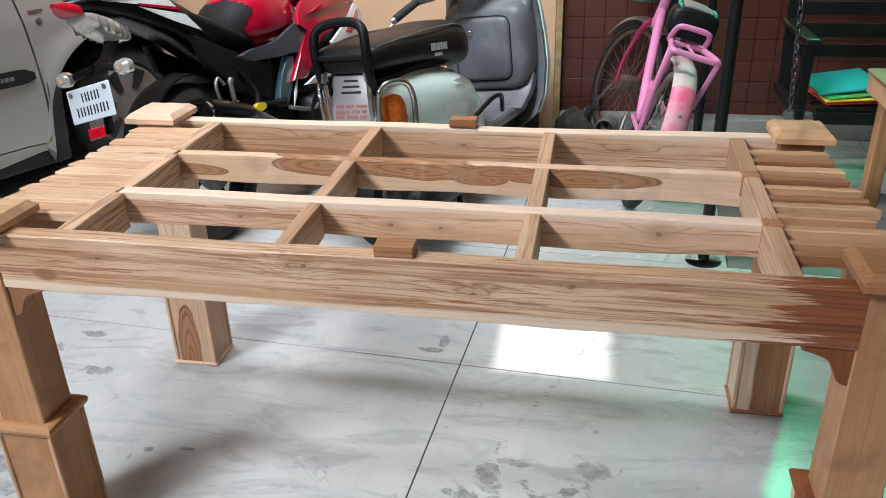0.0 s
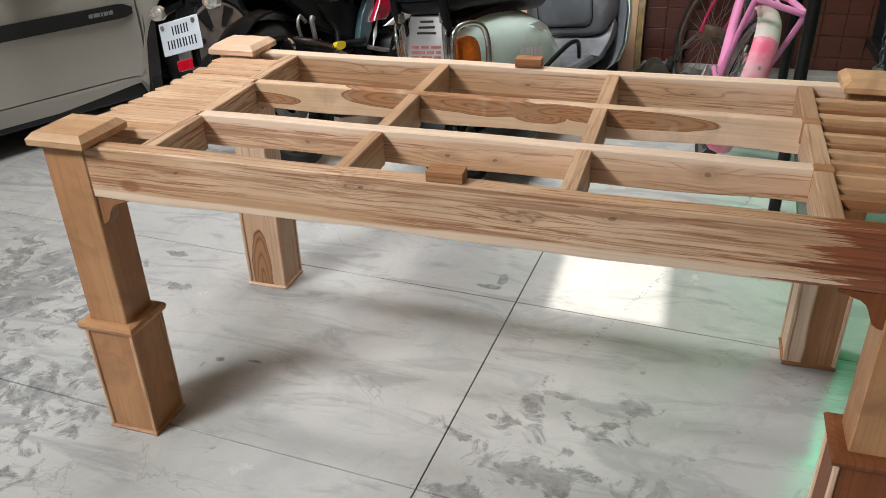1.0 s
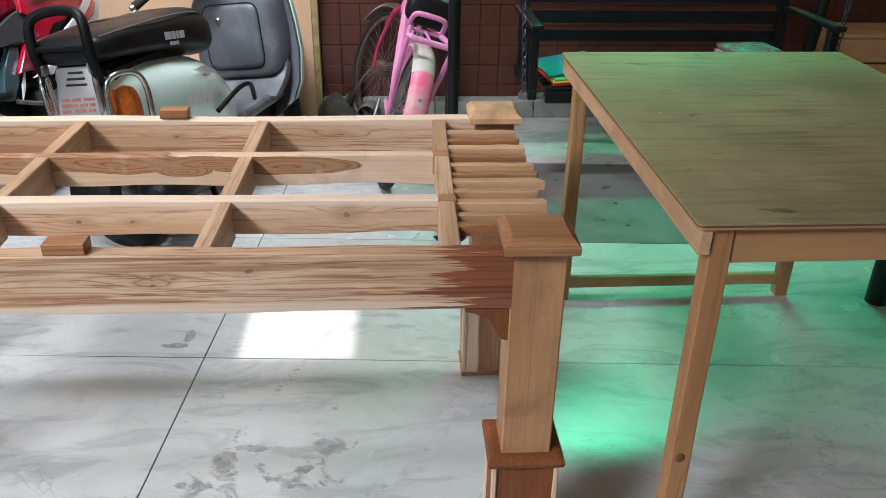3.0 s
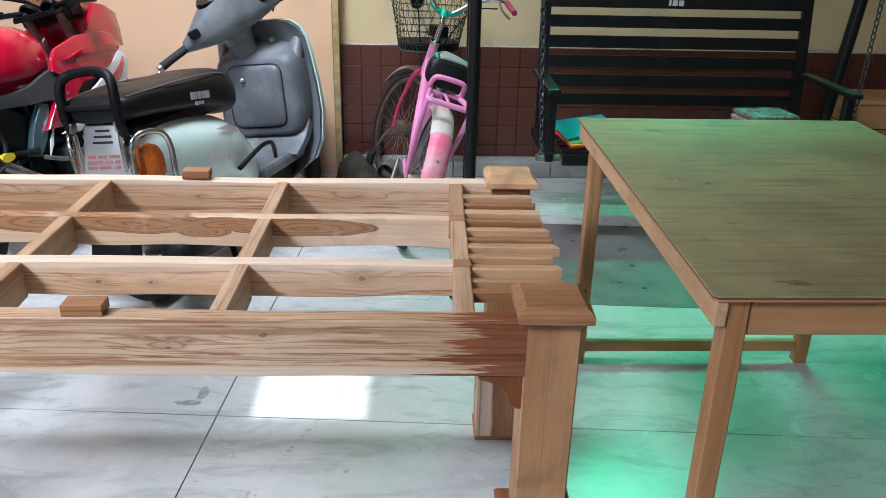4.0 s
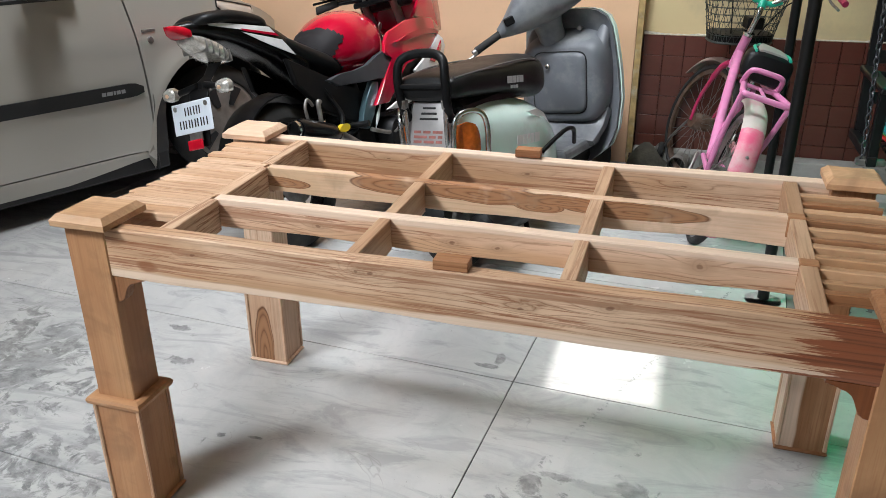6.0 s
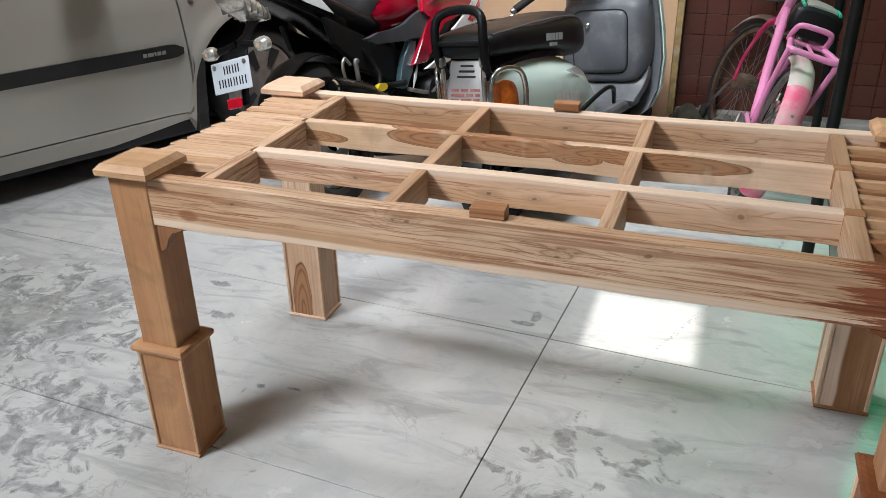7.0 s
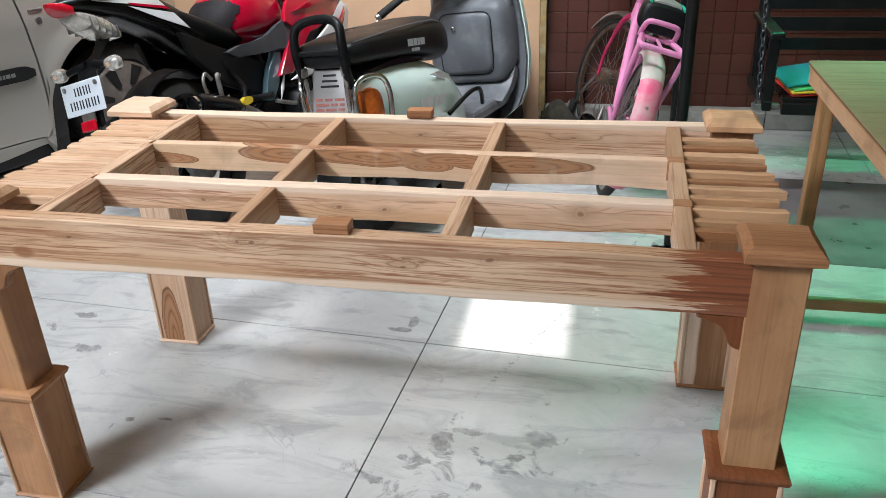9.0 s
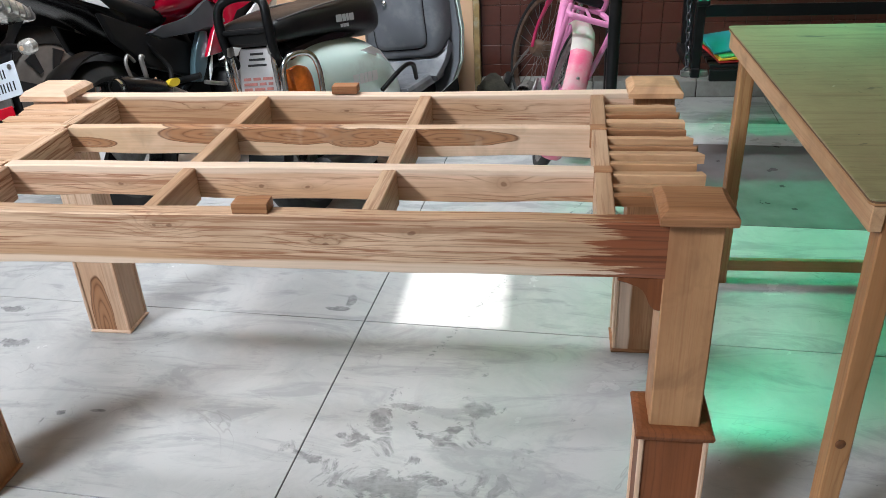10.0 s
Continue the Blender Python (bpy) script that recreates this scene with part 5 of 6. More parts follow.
    # leg shield: curved grey inner face, silver outer face
    def shield(off, thick, grow, material, name):
        bm = B()
        rows = [(0.78, 0.18, 0.160), (0.84, 0.23, 0.225), (0.89, 0.31, 0.250), (0.92, 0.45, 0.262), (0.935, 0.58, 0.252), (0.94, 0.70, 0.238), (0.935, 0.79, 0.226), (0.93, 0.84, 0.205), (0.92, 0.872, 0.160), (0.915, 0.882, 0.11)]
        rg = []
        for x, z, w in rows:
            row = []
            for face in (0, 1):
                for k in range(13):
                    q = -1 + 2 * k / 12
                    if face:
                        q = -q
                    d = off + (thick if face else 0)
                    row.append(bm.verts.new((x + d - 0.035 * q * q, (w + grow) * q, z + grow * 0.5)))
            rg.append(row)
        skin(bm, rg)
        return part(name, bm, material, t, smooth=True, sharp=55)
    shield(0.0, 0.022, 0.0, M_GREYP, "inner_shield")
    shield(0.024, 0.03, 0.006, M_SILVER, "outer_shield")
    glove = loft(B(), [((0.775, 0, 0.545), 0.172, 0.165, 7), ((0.780, 0, 0.545), 0.186, 0.178, 7), ((0.80, 0, 0.55), 0.208, 0.192, 6), ((0.86, 0, 0.565), 0.222, 0.208, 4.5), ((0.93, 0, 0.58), 0.226, 0.22, 3)], n=48)

    def bulge(z):
        return 0.22 * (z - 0.54) * (0.5 if z > 0.54 else 0.2)
    for v in glove.verts:
        v.co.x += bulge(v.co.z)
    glove = part("glove_box", glove, M_GREYP, t, "scuffed grey glove box bulge", smooth=True, sharp=50)
    lid = loft(B(), [((0.762, 0, 0.550), 0.118, 0.124, 7), ((0.767, 0, 0.550), 0.132, 0.138, 7), ((0.776, 0, 0.550), 0.137, 0.143, 7)], n=44)
    for v in lid.verts:
        v.co.x += bulge(v.co.z)
    part("lid", lid, M_GREYP, glove, "flat glove box lid with dark smudges", smooth=True, sharp=50)
    seam = [(0.7755 + bulge(p.z), p.y, p.z) for p in oval((0, 0, 0.550), (0, 1, 0), (0, 0, 1), 0.141, 0.147, 40, 7)]
    part("seam", tube(B(), seam, 0.003, 6, closed=True), M_INK, glove)
    for y0 in (-1, 1):
        part("shoulder", loft(B(), [((0.88, y0 * 0.165, 0.70), 0.050, 0.045, 2.6), ((0.905, y0 * 0.180, 0.76), 0.034, 0.030, 2.4), ((0.925, y0 * 0.185, 0.805), 0.016, 0.012, 2.2)], u=(0, 1, 0), v=(1, 0, 0), sub=4), M_GREYP, t, smooth=True)
    part("lower_step", loft(B(), [((0.70, 0, 0.275), 0.20, 0.02, 5), ((0.80, 0, 0.33), 0.215, 0.03, 5), ((0.87, 0, 0.40), 0.22, 0.05, 4)], u=(0, 1, 0), v=(-0.5, 0, 0.86), sub=3), M_GREYP, t, smooth=True)
    part("key_lock", lathe(B(), [(0.001, 0.008), (0.008, 0.008), (0.012, 0.004), (0.012, -0.01)], 18, Matrix.Translation((0.767, 0.055, 0.630)) @ Matrix.Rotation(radians(90), 4, "Z")), M_CHROME, glove, smooth=True)
    for y in (-0.075, 0.075):
        part("hook", lathe(B(), [(0.001, 0.03), (0.010, 0.03), (0.012, 0.02), (0.008, 0.0)], 14, Matrix.Translation((0.90, y, 0.795)) @ Matrix.Rotation(radians(90), 4, "Z")), M_STEEL, t)
    # steering: neck and headset, turned to the left
    turn = Matrix.Translation((0.83, 0.060, 0.800)) @ Matrix.Rotation(radians(44), 4, Vector((-0.50, 0, 0.87))) @ Matrix.Scale(1.12, 4) @ Matrix.Translation((-0.83, 0, -0.87))

    def turned(name, bm, material, parent=t, label="", smooth=True):
        bmesh.ops.transform(bm, matrix=turn, verts=bm.verts)
        return part(name, bm, material, parent, label, smooth=smooth)
    turned("neck", loft(B(), [((0.905, 0, 0.70), 0.060, 0.050, 2.4), ((0.865, 0, 0.80), 0.056, 0.048, 2.4), ((0.825, 0, 0.895), 0.062, 0.052, 2.4), ((0.80, 0, 0.945), 0.085, 0.06, 2.6)], u=(0, 1, 0), v=(0.92, 0, 0.38), sub=4), M_GREYP)
    head = loft(B(), [((0.765, 0.215, 0.955), 0.022, 0.022, 2.2), ((0.77, 0.165, 0.965), 0.044, 0.044, 2.6), ((0.785, 0.09, 0.985), 0.078, 0.078, 2.6), ((0.79, 0.0, 1.000), 0.100, 0.100, 2.6), ((0.785, -0.09, 0.985), 0.078, 0.078, 2.6), ((0.77, -0.165, 0.965), 0.044, 0.044, 2.6), ((0.765, -0.215, 0.955), 0.022, 0.022, 2.2)], u=(1, 0, 0), v=(0, 0, 1), sub=5, n=24)
    head = turned("headset", head, M_GREYP, t, "dusty grey handlebar cover")
    turned("speedometer", loft(B(), [((0.752, 0, 1.066), 0.095, 0.048, 2.6), ((0.738, 0, 1.078), 0.088, 0.042, 2.6)], u=(0, 1, 0), v=(0.85, 0, 0.5), n=28), M_BLACKM, head)
    for s in (-1, 1):
        turned("grip", tube(B(), [(0.765, s * 0.205, 0.953), (0.745, s * 0.335, 0.935)], [0.0165, 0.0165], 14), M_RUBBER, head)
        turned("bar_end", tube(B(), [(0.745, s * 0.335, 0.935), (0.742, s * 0.352, 0.933)], 0.012, 12), M_STEEL, head)
        turned("lever", tube(B(), spline([(0.80, s * 0.18, 0.952), (0.815, s * 0.27, 0.935), (0.785, s * 0.375, 0.915)], 5), [0.007] * 11, 8), M_STEEL, head)
        turned("lever_ball", blob(B(), (0.782, s * 0.380, 0.914), 0.010, 0.010, 0.010, 10, 6), M_STEEL, head)
        turned("switch_block", bx(0.715, 0.765, s * 0.160 - 0.022, s * 0.160 + 0.022, 0.965, 1.000, bev=0.005), M_BLACK, head, smooth=False)
    part("front_mudguard", loft(B(), [((1.03, 0, 0.40), 0.05, 0.03, 2.4), ((1.13, 0, 0.46), 0.085, 0.035, 2.4), ((1.26, 0, 0.465), 0.085, 0.035, 2.4), ((1.40, 0, 0.39), 0.06, 0.03, 2.4)], sub=4), M_SILVER, t, smooth=True)
    rod("fork_tube", [(1.235, 0.07, 0.215), (1.10, 0.05, 0.42), (0.98, 0.0, 0.62)], 0.022, M_STEEL, t)
    part("front_cowl", loft(B(), [((0.93, 0, 0.56), 0.20, 0.20, 2.6), ((1.02, 0, 0.56), 0.15, 0.17, 2.4), ((1.09, 0, 0.55), 0.07, 0.10, 2.2)], sub=3), M_SILVER, t, smooth=True)
    part("engine", bx(-0.10, 0.34, -0.10, 0.16, 0.17, 0.38, bev=0.03, seg=2), M_BLACK, t)
    part("muffler", tube(B(), [(-0.40, -0.205, 0.215), (-0.38, -0.205, 0.21), (-0.04, -0.185, 0.175), (0.06, -0.15, 0.17)], [0.040, 0.058, 0.058, 0.028], 18), M_BLACK, t, smooth=True)
    # black block, and the guard below, added to deepen the shade under the tail
    part("engine_case", bx(-0.20, 0.24, -0.13, 0.06, 0.13, 0.33, bev=0.035, seg=3), M_BLACK, t, smooth=True)
    fender = B()
    rings = []
    for k in range(11):
        a = radians(50 + 120 * k / 10)
        rings.append([fender.verts.new((-0.27 + r * math.cos(a), -0.04 + y, 0.215 + r * math.sin(a))) for r, y in ((0.232, -0.078), (0.250, 0.0), (0.232, 0.078), (0.226, 0.078), (0.244, 0.0), (0.226, -0.078))])
    part("rear_mudguard", skin(fender, rings), M_BLACK, t, smooth=True)
    part("rear_mudflap", prism(B(), [(-0.33, 0.46), (-0.27, 0.47), (-0.25, 0.22), (-0.30, 0.20)], 0.16, "y", 0, 0.006, 1), M_BLACK, t)
    for s in (-1, 1):
        rod("centre_stand", [(0.16, s * 0.08, 0.18), (0.08, s * 0.15, 0.02)], 0.012, M_BLACK, t, sub=0)
    return t


M_RUST = mat("faded_red_lettering", (0.30, 0.10, 0.08), 0.6, vary=0.3, scale=40)
M_GREYTXT = mat("pale_grey_lettering", (0.50, 0.52, 0.54), 0.5)
M_PIPING = mat("seat_piping", (0.10, 0.10, 0.10), 0.35, vary=0.1)
scooter()


# ---- car: x forward along its right side, y to its left ----
def car():
    t = thing("car", pose(-1.79, 1.115, 0, 0, 0, 66.7), "dusty champagne-grey hatchback car with black door moulding", "car")
    SC, ZC, R = 1.345, 0.300, 0.385      # front wheel arch

    def ztop(s):
        if s < 0.78:
            return 0.985
        k = (s - 0.78) / 1.10
        return 0.985 - 0.075 * k - 0.20 * max(0, k - 0.25) ** 2 - 0.12 * max(0, k - 0.8)

    def side(s, z):
        y = -0.035 * math.exp(-((z - 0.60) / 0.25) ** 2) + 0.10 * max(0, (z - 0.86)) ** 1.2 + 0.35 * max(0, 0.22 - z)
        y += 0.010 * math.tanh((0.72 - z) / 0.03) * 0.5
        nose = max(0, s - 1.25)
        y += 0.62 * nose ** 2.2
        d = math.hypot(s - SC, z - ZC)
        y -= 0.022 * math.exp(-((d - R - 0.01) / 0.05) ** 2)
        return y

    def zlow(s):
        low = 0.125
        d = abs(s - SC)
        return max(low, ZC + math.sqrt(R * R - d * d)) if d < R else low

    def skin_grid(s0, s1, ns, z0, z1, nz, thick=0.02):
        bm = B()
        cols = []
        for i in range(ns + 1):
            s = s0 + (s1 - s0) * i / ns
            a = z0(s) if callable(z0) else z0
            b = z1(s) if callable(z1) else z1
            cols.append([(s, side(s, z), z) for z in (a + (b - a) * j / nz for j in range(nz + 1))])
        rings = []
        for c in cols:
            rings.append([bm.verts.new(p) for p in c] + [bm.verts.new((p[0], p[1] + thick, p[2])) for p in c[::-1]])
        return skin(bm, rings)

    def warp(bm):
        """Bends the shut line between door and wing."""
        for v in bm.verts:
            k = max(0, 1 - abs(v.co.x - 0.95) / 0.40)
            v.co.x -= k * (0.055 * max(0, (v.co.z - 0.52) / 0.46) ** 1.7 + 0.05 * max(0, (0.32 - v.co.z) / 0.1) ** 2 * (v.co.z > 0.2))

    wing = skin_grid(0.957, 1.98, 80, zlow, ztop, 18)
    warp(wing)
    part("fender", wing, M_CAR, t, "grey front wing", smooth=True)
    door = skin_grid(-0.40, 0.948, 30, 0.236, 0.985, 20)
    warp(door)
    door = part("door", door, M_CAR, t, smooth=True)
    part("rear_door", skin_grid(-1.35, -0.408, 20, 0.236, 0.985, 20), M_CAR, t, smooth=True)
    part("rear_quarter", skin_grid(-1.54, -1.358, 8, 0.236, 0.985, 20), M_CAR, t, smooth=True)
    part("sill", skin_grid(-1.5, 0.953, 40, lambda q: 0.125 + 0.075 * max(0, (q - 0.2) / 0.75) ** 1.5, 0.230, 6), M_CAR, t, "grey sill under the doors", smooth=True)
    # filler between door edge and wing so that the gap reads as a dark line
    part("door_gap", skin_grid(-1.4, 1.05, 30, 0.2, 0.98, 8, 0.01), M_INK, t).location = (0, 0.026, 0)
    mo = skin_grid(-1.2, 0.925, 60, 0.515, 0.580, 3, 0.012)
    for v in mo.verts:
        v.co.y -= 0.013
        if v.co.x > 0.86:
            v.co.z = 0.540 + (v.co.z - 0.540) * (1 - 0.55 * ((v.co.x - 0.86) / 0.065) ** 2)
    mo = part("door_moulding", mo, M_TRIM, t, "black plastic moulding strip on the door", smooth=True)
    bars(mo, Matrix.Translation((0.77, side(0.77, 0.555) - 0.0155, 0.550)), 0.115, 0.020, [[4, 1, 6, 1, 2, 1, 4, 1, 4]], M_DIMTXT, 0.15)
    badge = part("badge", bx(0.965, 1.035, side(1.00, 0.78) - 0.004, side(1.00, 0.80) + 0.004, 0.800, 0.814, bev=0.002), M_STEEL, t)
    part("side_repeater", lathe(B(), [(0.001, -0.006), (0.014, -0.005), (0.017, 0.0), (0.017, 0.006)], 20, Matrix.Translation((1.005, side(1.005, 0.762), 0.762))), M_STEEL, t, "small round side indicator", smooth=True)
    # bonnet and far side
    def bonnet():
        bm = B()
        rings = []
        for i in range(25):
            s = 0.80 + 1.18 * i / 24
            y0 = side(s, ztop(s)) + 0.012
            row = []
            for j in range(17):
                q = j / 16
                row.append(bm.verts.new((s, y0 + (1.62 - 2 * y0) * q + y0 * 0, ztop(s) - 0.004 + 0.055 * math.sin(math.pi * q) ** 0.6)))
            rings.append(row + [bm.verts.new((v.co.x, v.co.y, v.co.z - 0.02)) for v in row[::-1]])
        return skin(bm, rings)
    part("bonnet", bonnet(), M_CAR, t, smooth=True)
    part("bumper", loft(B(), [((1.80, 0.82, 0.40), 0.76, 0.20, 3), ((1.93, 0.82, 0.40), 0.72, 0.20, 3), ((2.04, 0.82, 0.38), 0.55, 0.15, 3)], sub=3, n=32), M_CAR, t, smooth=True)
    # swept-back head lamp
    hl = B()
    rings = []
    for i in range(13):
        q = i / 12
        s = 1.40 + 0.26 * q
        zt = ztop(s) - 0.012
        h = (0.02 + 0.065 * math.sin(math.pi * min(1, q * 0.75 + 0.05)) ** 0.8)
        row = []
        for k in range(6):
            z = zt - h * k / 5
            row.append(hl.verts.new((s, side(s, z) - 0.006 - 0.008 * math.sin(math.pi * k / 5), z)))
        rings.append(row + [hl.verts.new((v.co.x, v.co.y + 0.02, v.co.z)) for v in row[::-1]])
    rim = [tuple(r[0].co) for r in rings] + [tuple(r[5].co) for r in rings[::-1]]
    skin(hl, rings)
    hl = part("head_lamp", hl, M_HEAD, t, "pale swept-back head lamp", smooth=True)
    part("lamp_seal", tube(B(), [(a, b - 0.002, c) for a, b, c in rim], 0.004, 6, closed=True), M_INK, hl)
    # cabin: glass, pillars, roof
    gl = B()
    skin(gl, [[gl.verts.new(p) for p in row] for row in ([(-1.30, 0.02, 0.985), (-1.2, 0.16, 1.38), (-1.2, 0.18, 1.38), (-1.30, 0.05, 0.985)], [(0.72, 0.02, 0.985), (0.12, 0.16, 1.38), (0.12, 0.18, 1.38), (0.72, 0.05, 0.985)])])
    part("side_window", gl, M_GLASS, t, "dark side window glass")
    ws = B()
    skin(ws, [[ws.verts.new(p) for p in row] for row in ([(0.86, 0.10, 1.00), (0.18, 0.22, 1.40), (0.16, 0.22, 1.38), (0.84, 0.10, 0.98)], [(0.92, 0.82, 1.04), (0.20, 0.82, 1.43), (0.18, 0.82, 1.41), (0.90, 0.82, 1.02)], [(0.86, 1.54, 1.00), (0.18, 1.42, 1.40), (0.16, 1.42, 1.38), (0.84, 1.54, 0.98)])])
    part("windscreen", ws, M_GLASS, t)
    rod("pillar", [(0.84, 0.045, 0.975), (0.50, 0.10, 1.20), (0.14, 0.18, 1.40)], 0.032, M_CAR, t)
    part("window_strip", bx(-1.3, 0.74, -0.004, 0.03, 0.972, 0.992, bev=0.004), M_TRIM, t)
    part("roof", loft(B(), [((-1.35, 0.81, 1.38), 0.60, 0.04, 3), ((-0.6, 0.81, 1.42), 0.66, 0.05, 3), ((0.2, 0.81, 1.40), 0.62, 0.04, 3)], sub=4, n=28), M_CAR, t, smooth=True)
    part("door_mirror", loft(B(), [((0.42, -0.16, 1.06), 0.06, 0.05, 2.6), ((0.50, -0.15, 1.06), 0.095, 0.068, 2.6), ((0.60, -0.12, 1.05), 0.05, 0.04, 2.4)], sub=3), M_TRIM, t, smooth=True)
    part("mirror_base", bx(0.46, 0.68, -0.06, 0.02, 0.985, 1.02, bev=0.008), M_TRIM, t)
    # far flank, tail and floor
    part("far_side", bx(-1.5, 1.3, 1.60, 1.64, 0.13, 0.985, bev=0.01), M_CAR, t)
    part("tail_gate", bx(-1.62, -1.52, 0.08, 1.56, 0.25, 1.30, bev=0.05), M_CAR, t)
    part("underbody", bx(-1.5, 1.05, 0.03, 1.58, 0.115, 0.30, bev=0.01), M_INK, t)
    part("arch_liner", bx(0.99, 1.78, 0.26, 1.36, 0.20, 0.74, bev=0.02), M_INK, t)
    part("mud_flap", bx(0.970, 0.985, 0.02, 0.22, 0.115, 0.40, bev=0.004), M_TRIM, t)
    for x in (1.40, -1.05):
        for y in (0.11, 1.5):
            w = wheel(t, (x, y, 0.288), 0.288, 0.075, M_RIM, 7, wide=0.085)
            if x > 0 and y < 1:
                cap = B()
                lathe(cap, [(0.001, -0.100), (0.05, -0.100), (0.075, -0.088), (0.18, -0.092), (0.205, -0.075), (0.21, -0.06)], 40, Matrix.Translation((x, y, 0.288)))
                cap = part("hub_cap", cap, M_RIM, w, "dusty grey wheel trim", smooth=True)
                for k in range(7):
                    a = 2 * math.pi * k / 7 + 0.2
                    s = prism(B(), [(0.085, -0.012), (0.185, -0.030), (0.185, 0.030), (0.085, 0.012)], 0.008, "y", -0.094, 0.0)
                    bmesh.ops.transform(s, matrix=Matrix.Translation((x, y, 0.288)) @ Matrix.Rotation(-a, 4, "Y"), verts=s.verts)
                    part("trim_slot", s, M_INK, cap)


M_DIMTXT = mat("dim_grey_lettering", (0.20, 0.20, 0.20), 0.5)
M_HEAD = mat("head_lamp_lens", (0.55, 0.50, 0.44), 0.15, vary=0.08, scale=4, coat=0.5, metal=0.2)
car()


# ---- bicycle: x forward from the rear wheel's contact, y to its left; it leans on the post ----
def bicycle():
    t = thing("bicycle", pose(1.180, 2.10, 0.008, 17, 0, 95.5) @ Matrix.Diagonal((0.955, 1.13, 1.13, 1)), "old pink child's bicycle with wire basket, leaning on a post", "bicycle")
    wheel(t, (0, 0, 0.27), 0.27, 0.020, M_STEEL, 28, wide=0.019, style="wire")
    wheel(t, (0.96, 0, 0.27), 0.27, 0.020, M_RUSTY, 28, turn=radians(24), wide=0.019, style="wire")
    P = M_PINK
    rod("down_tube", [(0.80, 0, 0.63), (0.58, 0.002, 0.44), (0.36, 0.0, 0.262)], 0.0195, P, t)
    rod("step_tube", [(0.70, -0.004, 0.50), (0.56, -0.016, 0.395), (0.30, -0.014, 0.345)], 0.0095, P, t)
    rod("seat_tube", [(0.36, 0, 0.25), (0.25, 0, 0.585)], 0.0145, P, t, sub=0)
    rod("head_tube", [(0.82, 0, 0.56), (0.782, 0, 0.71)], 0.020, P, t, sub=0)
    for z in (0.555, 0.712):
        part("head_ring", lathe(B(), [(0.012, -0.006), (0.023, -0.006), (0.023, 0.006), (0.012, 0.006)], 18, Matrix.Translation((0.8225 - 0.26 * (z - 0.55), 0, z)) @ Matrix.Rotation(radians(-14), 4, "Y") @ Matrix.Rotation(radians(90), 4, "X"), closed=True), M_CHROME, t)
    steer = Matrix.Translation((0.96, 0, 0)) @ Matrix.Rotation(radians(24), 4, "Z") @ Matrix.Translation((-0.96, 0, 0))
    for s in (-1, 1):
        rod("seat_stay", [(0.0, s * 0.05, 0.27), (0.12, s * 0.04, 0.42), (0.25, s * 0.016, 0.58)], 0.008, P, t)
        rod("chain_stay", [(0.0, s * 0.05, 0.27), (0.36, s * 0.03, 0.255)], 0.009, P, t, sub=0)
        q = steer @ Vector((0.965, s * 0.052, 0.27))
        rod("fork_blade", [q, (0.945, s * 0.050 + 0.004, 0.36), (0.90, s * 0.046, 0.47), (0.845, s * 0.036, 0.545), (0.815, s * 0.018, 0.575)], [0.0075] * 6 + [0.009] * 5 + [0.0125] * 10, M_CRIMSON, t)
        rod("rack_stay", [(-0.01, s * 0.056, 0.285), (-0.07, s * 0.074, 0.44), (-0.125, s * 0.082, 0.585), (-0.128, s * 0.080, 0.602)], 0.0098, P, t)
        rod("mudguard_stay", [(0.0, s * 0.045, 0.28), (-0.20, s * 0.03, 0.42)], 0.003, M_STEEL, t, sub=0)
    rod("fork_crown", [(0.845, -0.036, 0.545), (0.82, 0, 0.578), (0.845, 0.036, 0.545)], 0.013, M_CRIMSON, t)
    rack = rod("luggage_rack", [(0.22, -0.035, 0.605), (0.0, -0.066, 0.605), (-0.10, -0.080, 0.602), (-0.132, -0.076, 0.600), (-0.14, -0.05, 0.600), (-0.14, 0.05, 0.600), (-0.132, 0.076, 0.600), (-0.10, 0.080, 0.602), (0.0, 0.066, 0.605), (0.22, 0.035, 0.605)], 0.0105, P, t)
    rod("rack_bar", [(0.05, -0.060, 0.605), (0.05, 0.060, 0.605)], 0.007, P, rack, sub=0)
    rod("rack_spine", [(-0.138, 0.0, 0.598), (0.05, 0.0, 0.606)], 0.006, P, rack, sub=0)
    rod("rack_hoop", [(0.08, -0.062, 0.605), (0.05, -0.062, 0.640), (0.035, -0.050, 0.662), (0.03, 0.0, 0.666), (0.035, 0.050, 0.662), (0.05, 0.062, 0.640), (0.08, 0.062, 0.605)], 0.0098, P, rack)
    # mudguards
    def guard(cx, a0, a1, name, material):
        bm = B()
        rg = []
        for k in range(19):
            a = radians(a0 + (a1 - a0) * k / 18)
            rg.append([bm.verts.new((cx + r * math.cos(a), y, 0.27 + r * math.sin(a))) for r, y in ((0.280, -0.042), (0.297, -0.026), (0.302, 0.0), (0.297, 0.026), (0.280, 0.042), (0.277, 0.040), (0.299, 0.0), (0.277, -0.040))])
        skin(bm, rg)
        return part(name, bm, material, t, smooth=True)
    g = guard(0.0, 128, 212, "rear_mudguard", M_PINKG)
    # paler upper stretch of the guard, mottled with pink
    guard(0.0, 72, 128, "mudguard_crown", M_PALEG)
    for a in (150, 165, 178):
        q = radians(a)
        part("rivet", blob(B(), (0.302 * math.cos(q), 0.0, 0.27 + 0.302 * math.sin(q)), 0.006, 0.006, 0.006, 8, 5), M_STEEL, g)
    fg = guard(0.96, 35, 118, "front_mudguard", M_DUSTY)
    fg.data.transform(steer)
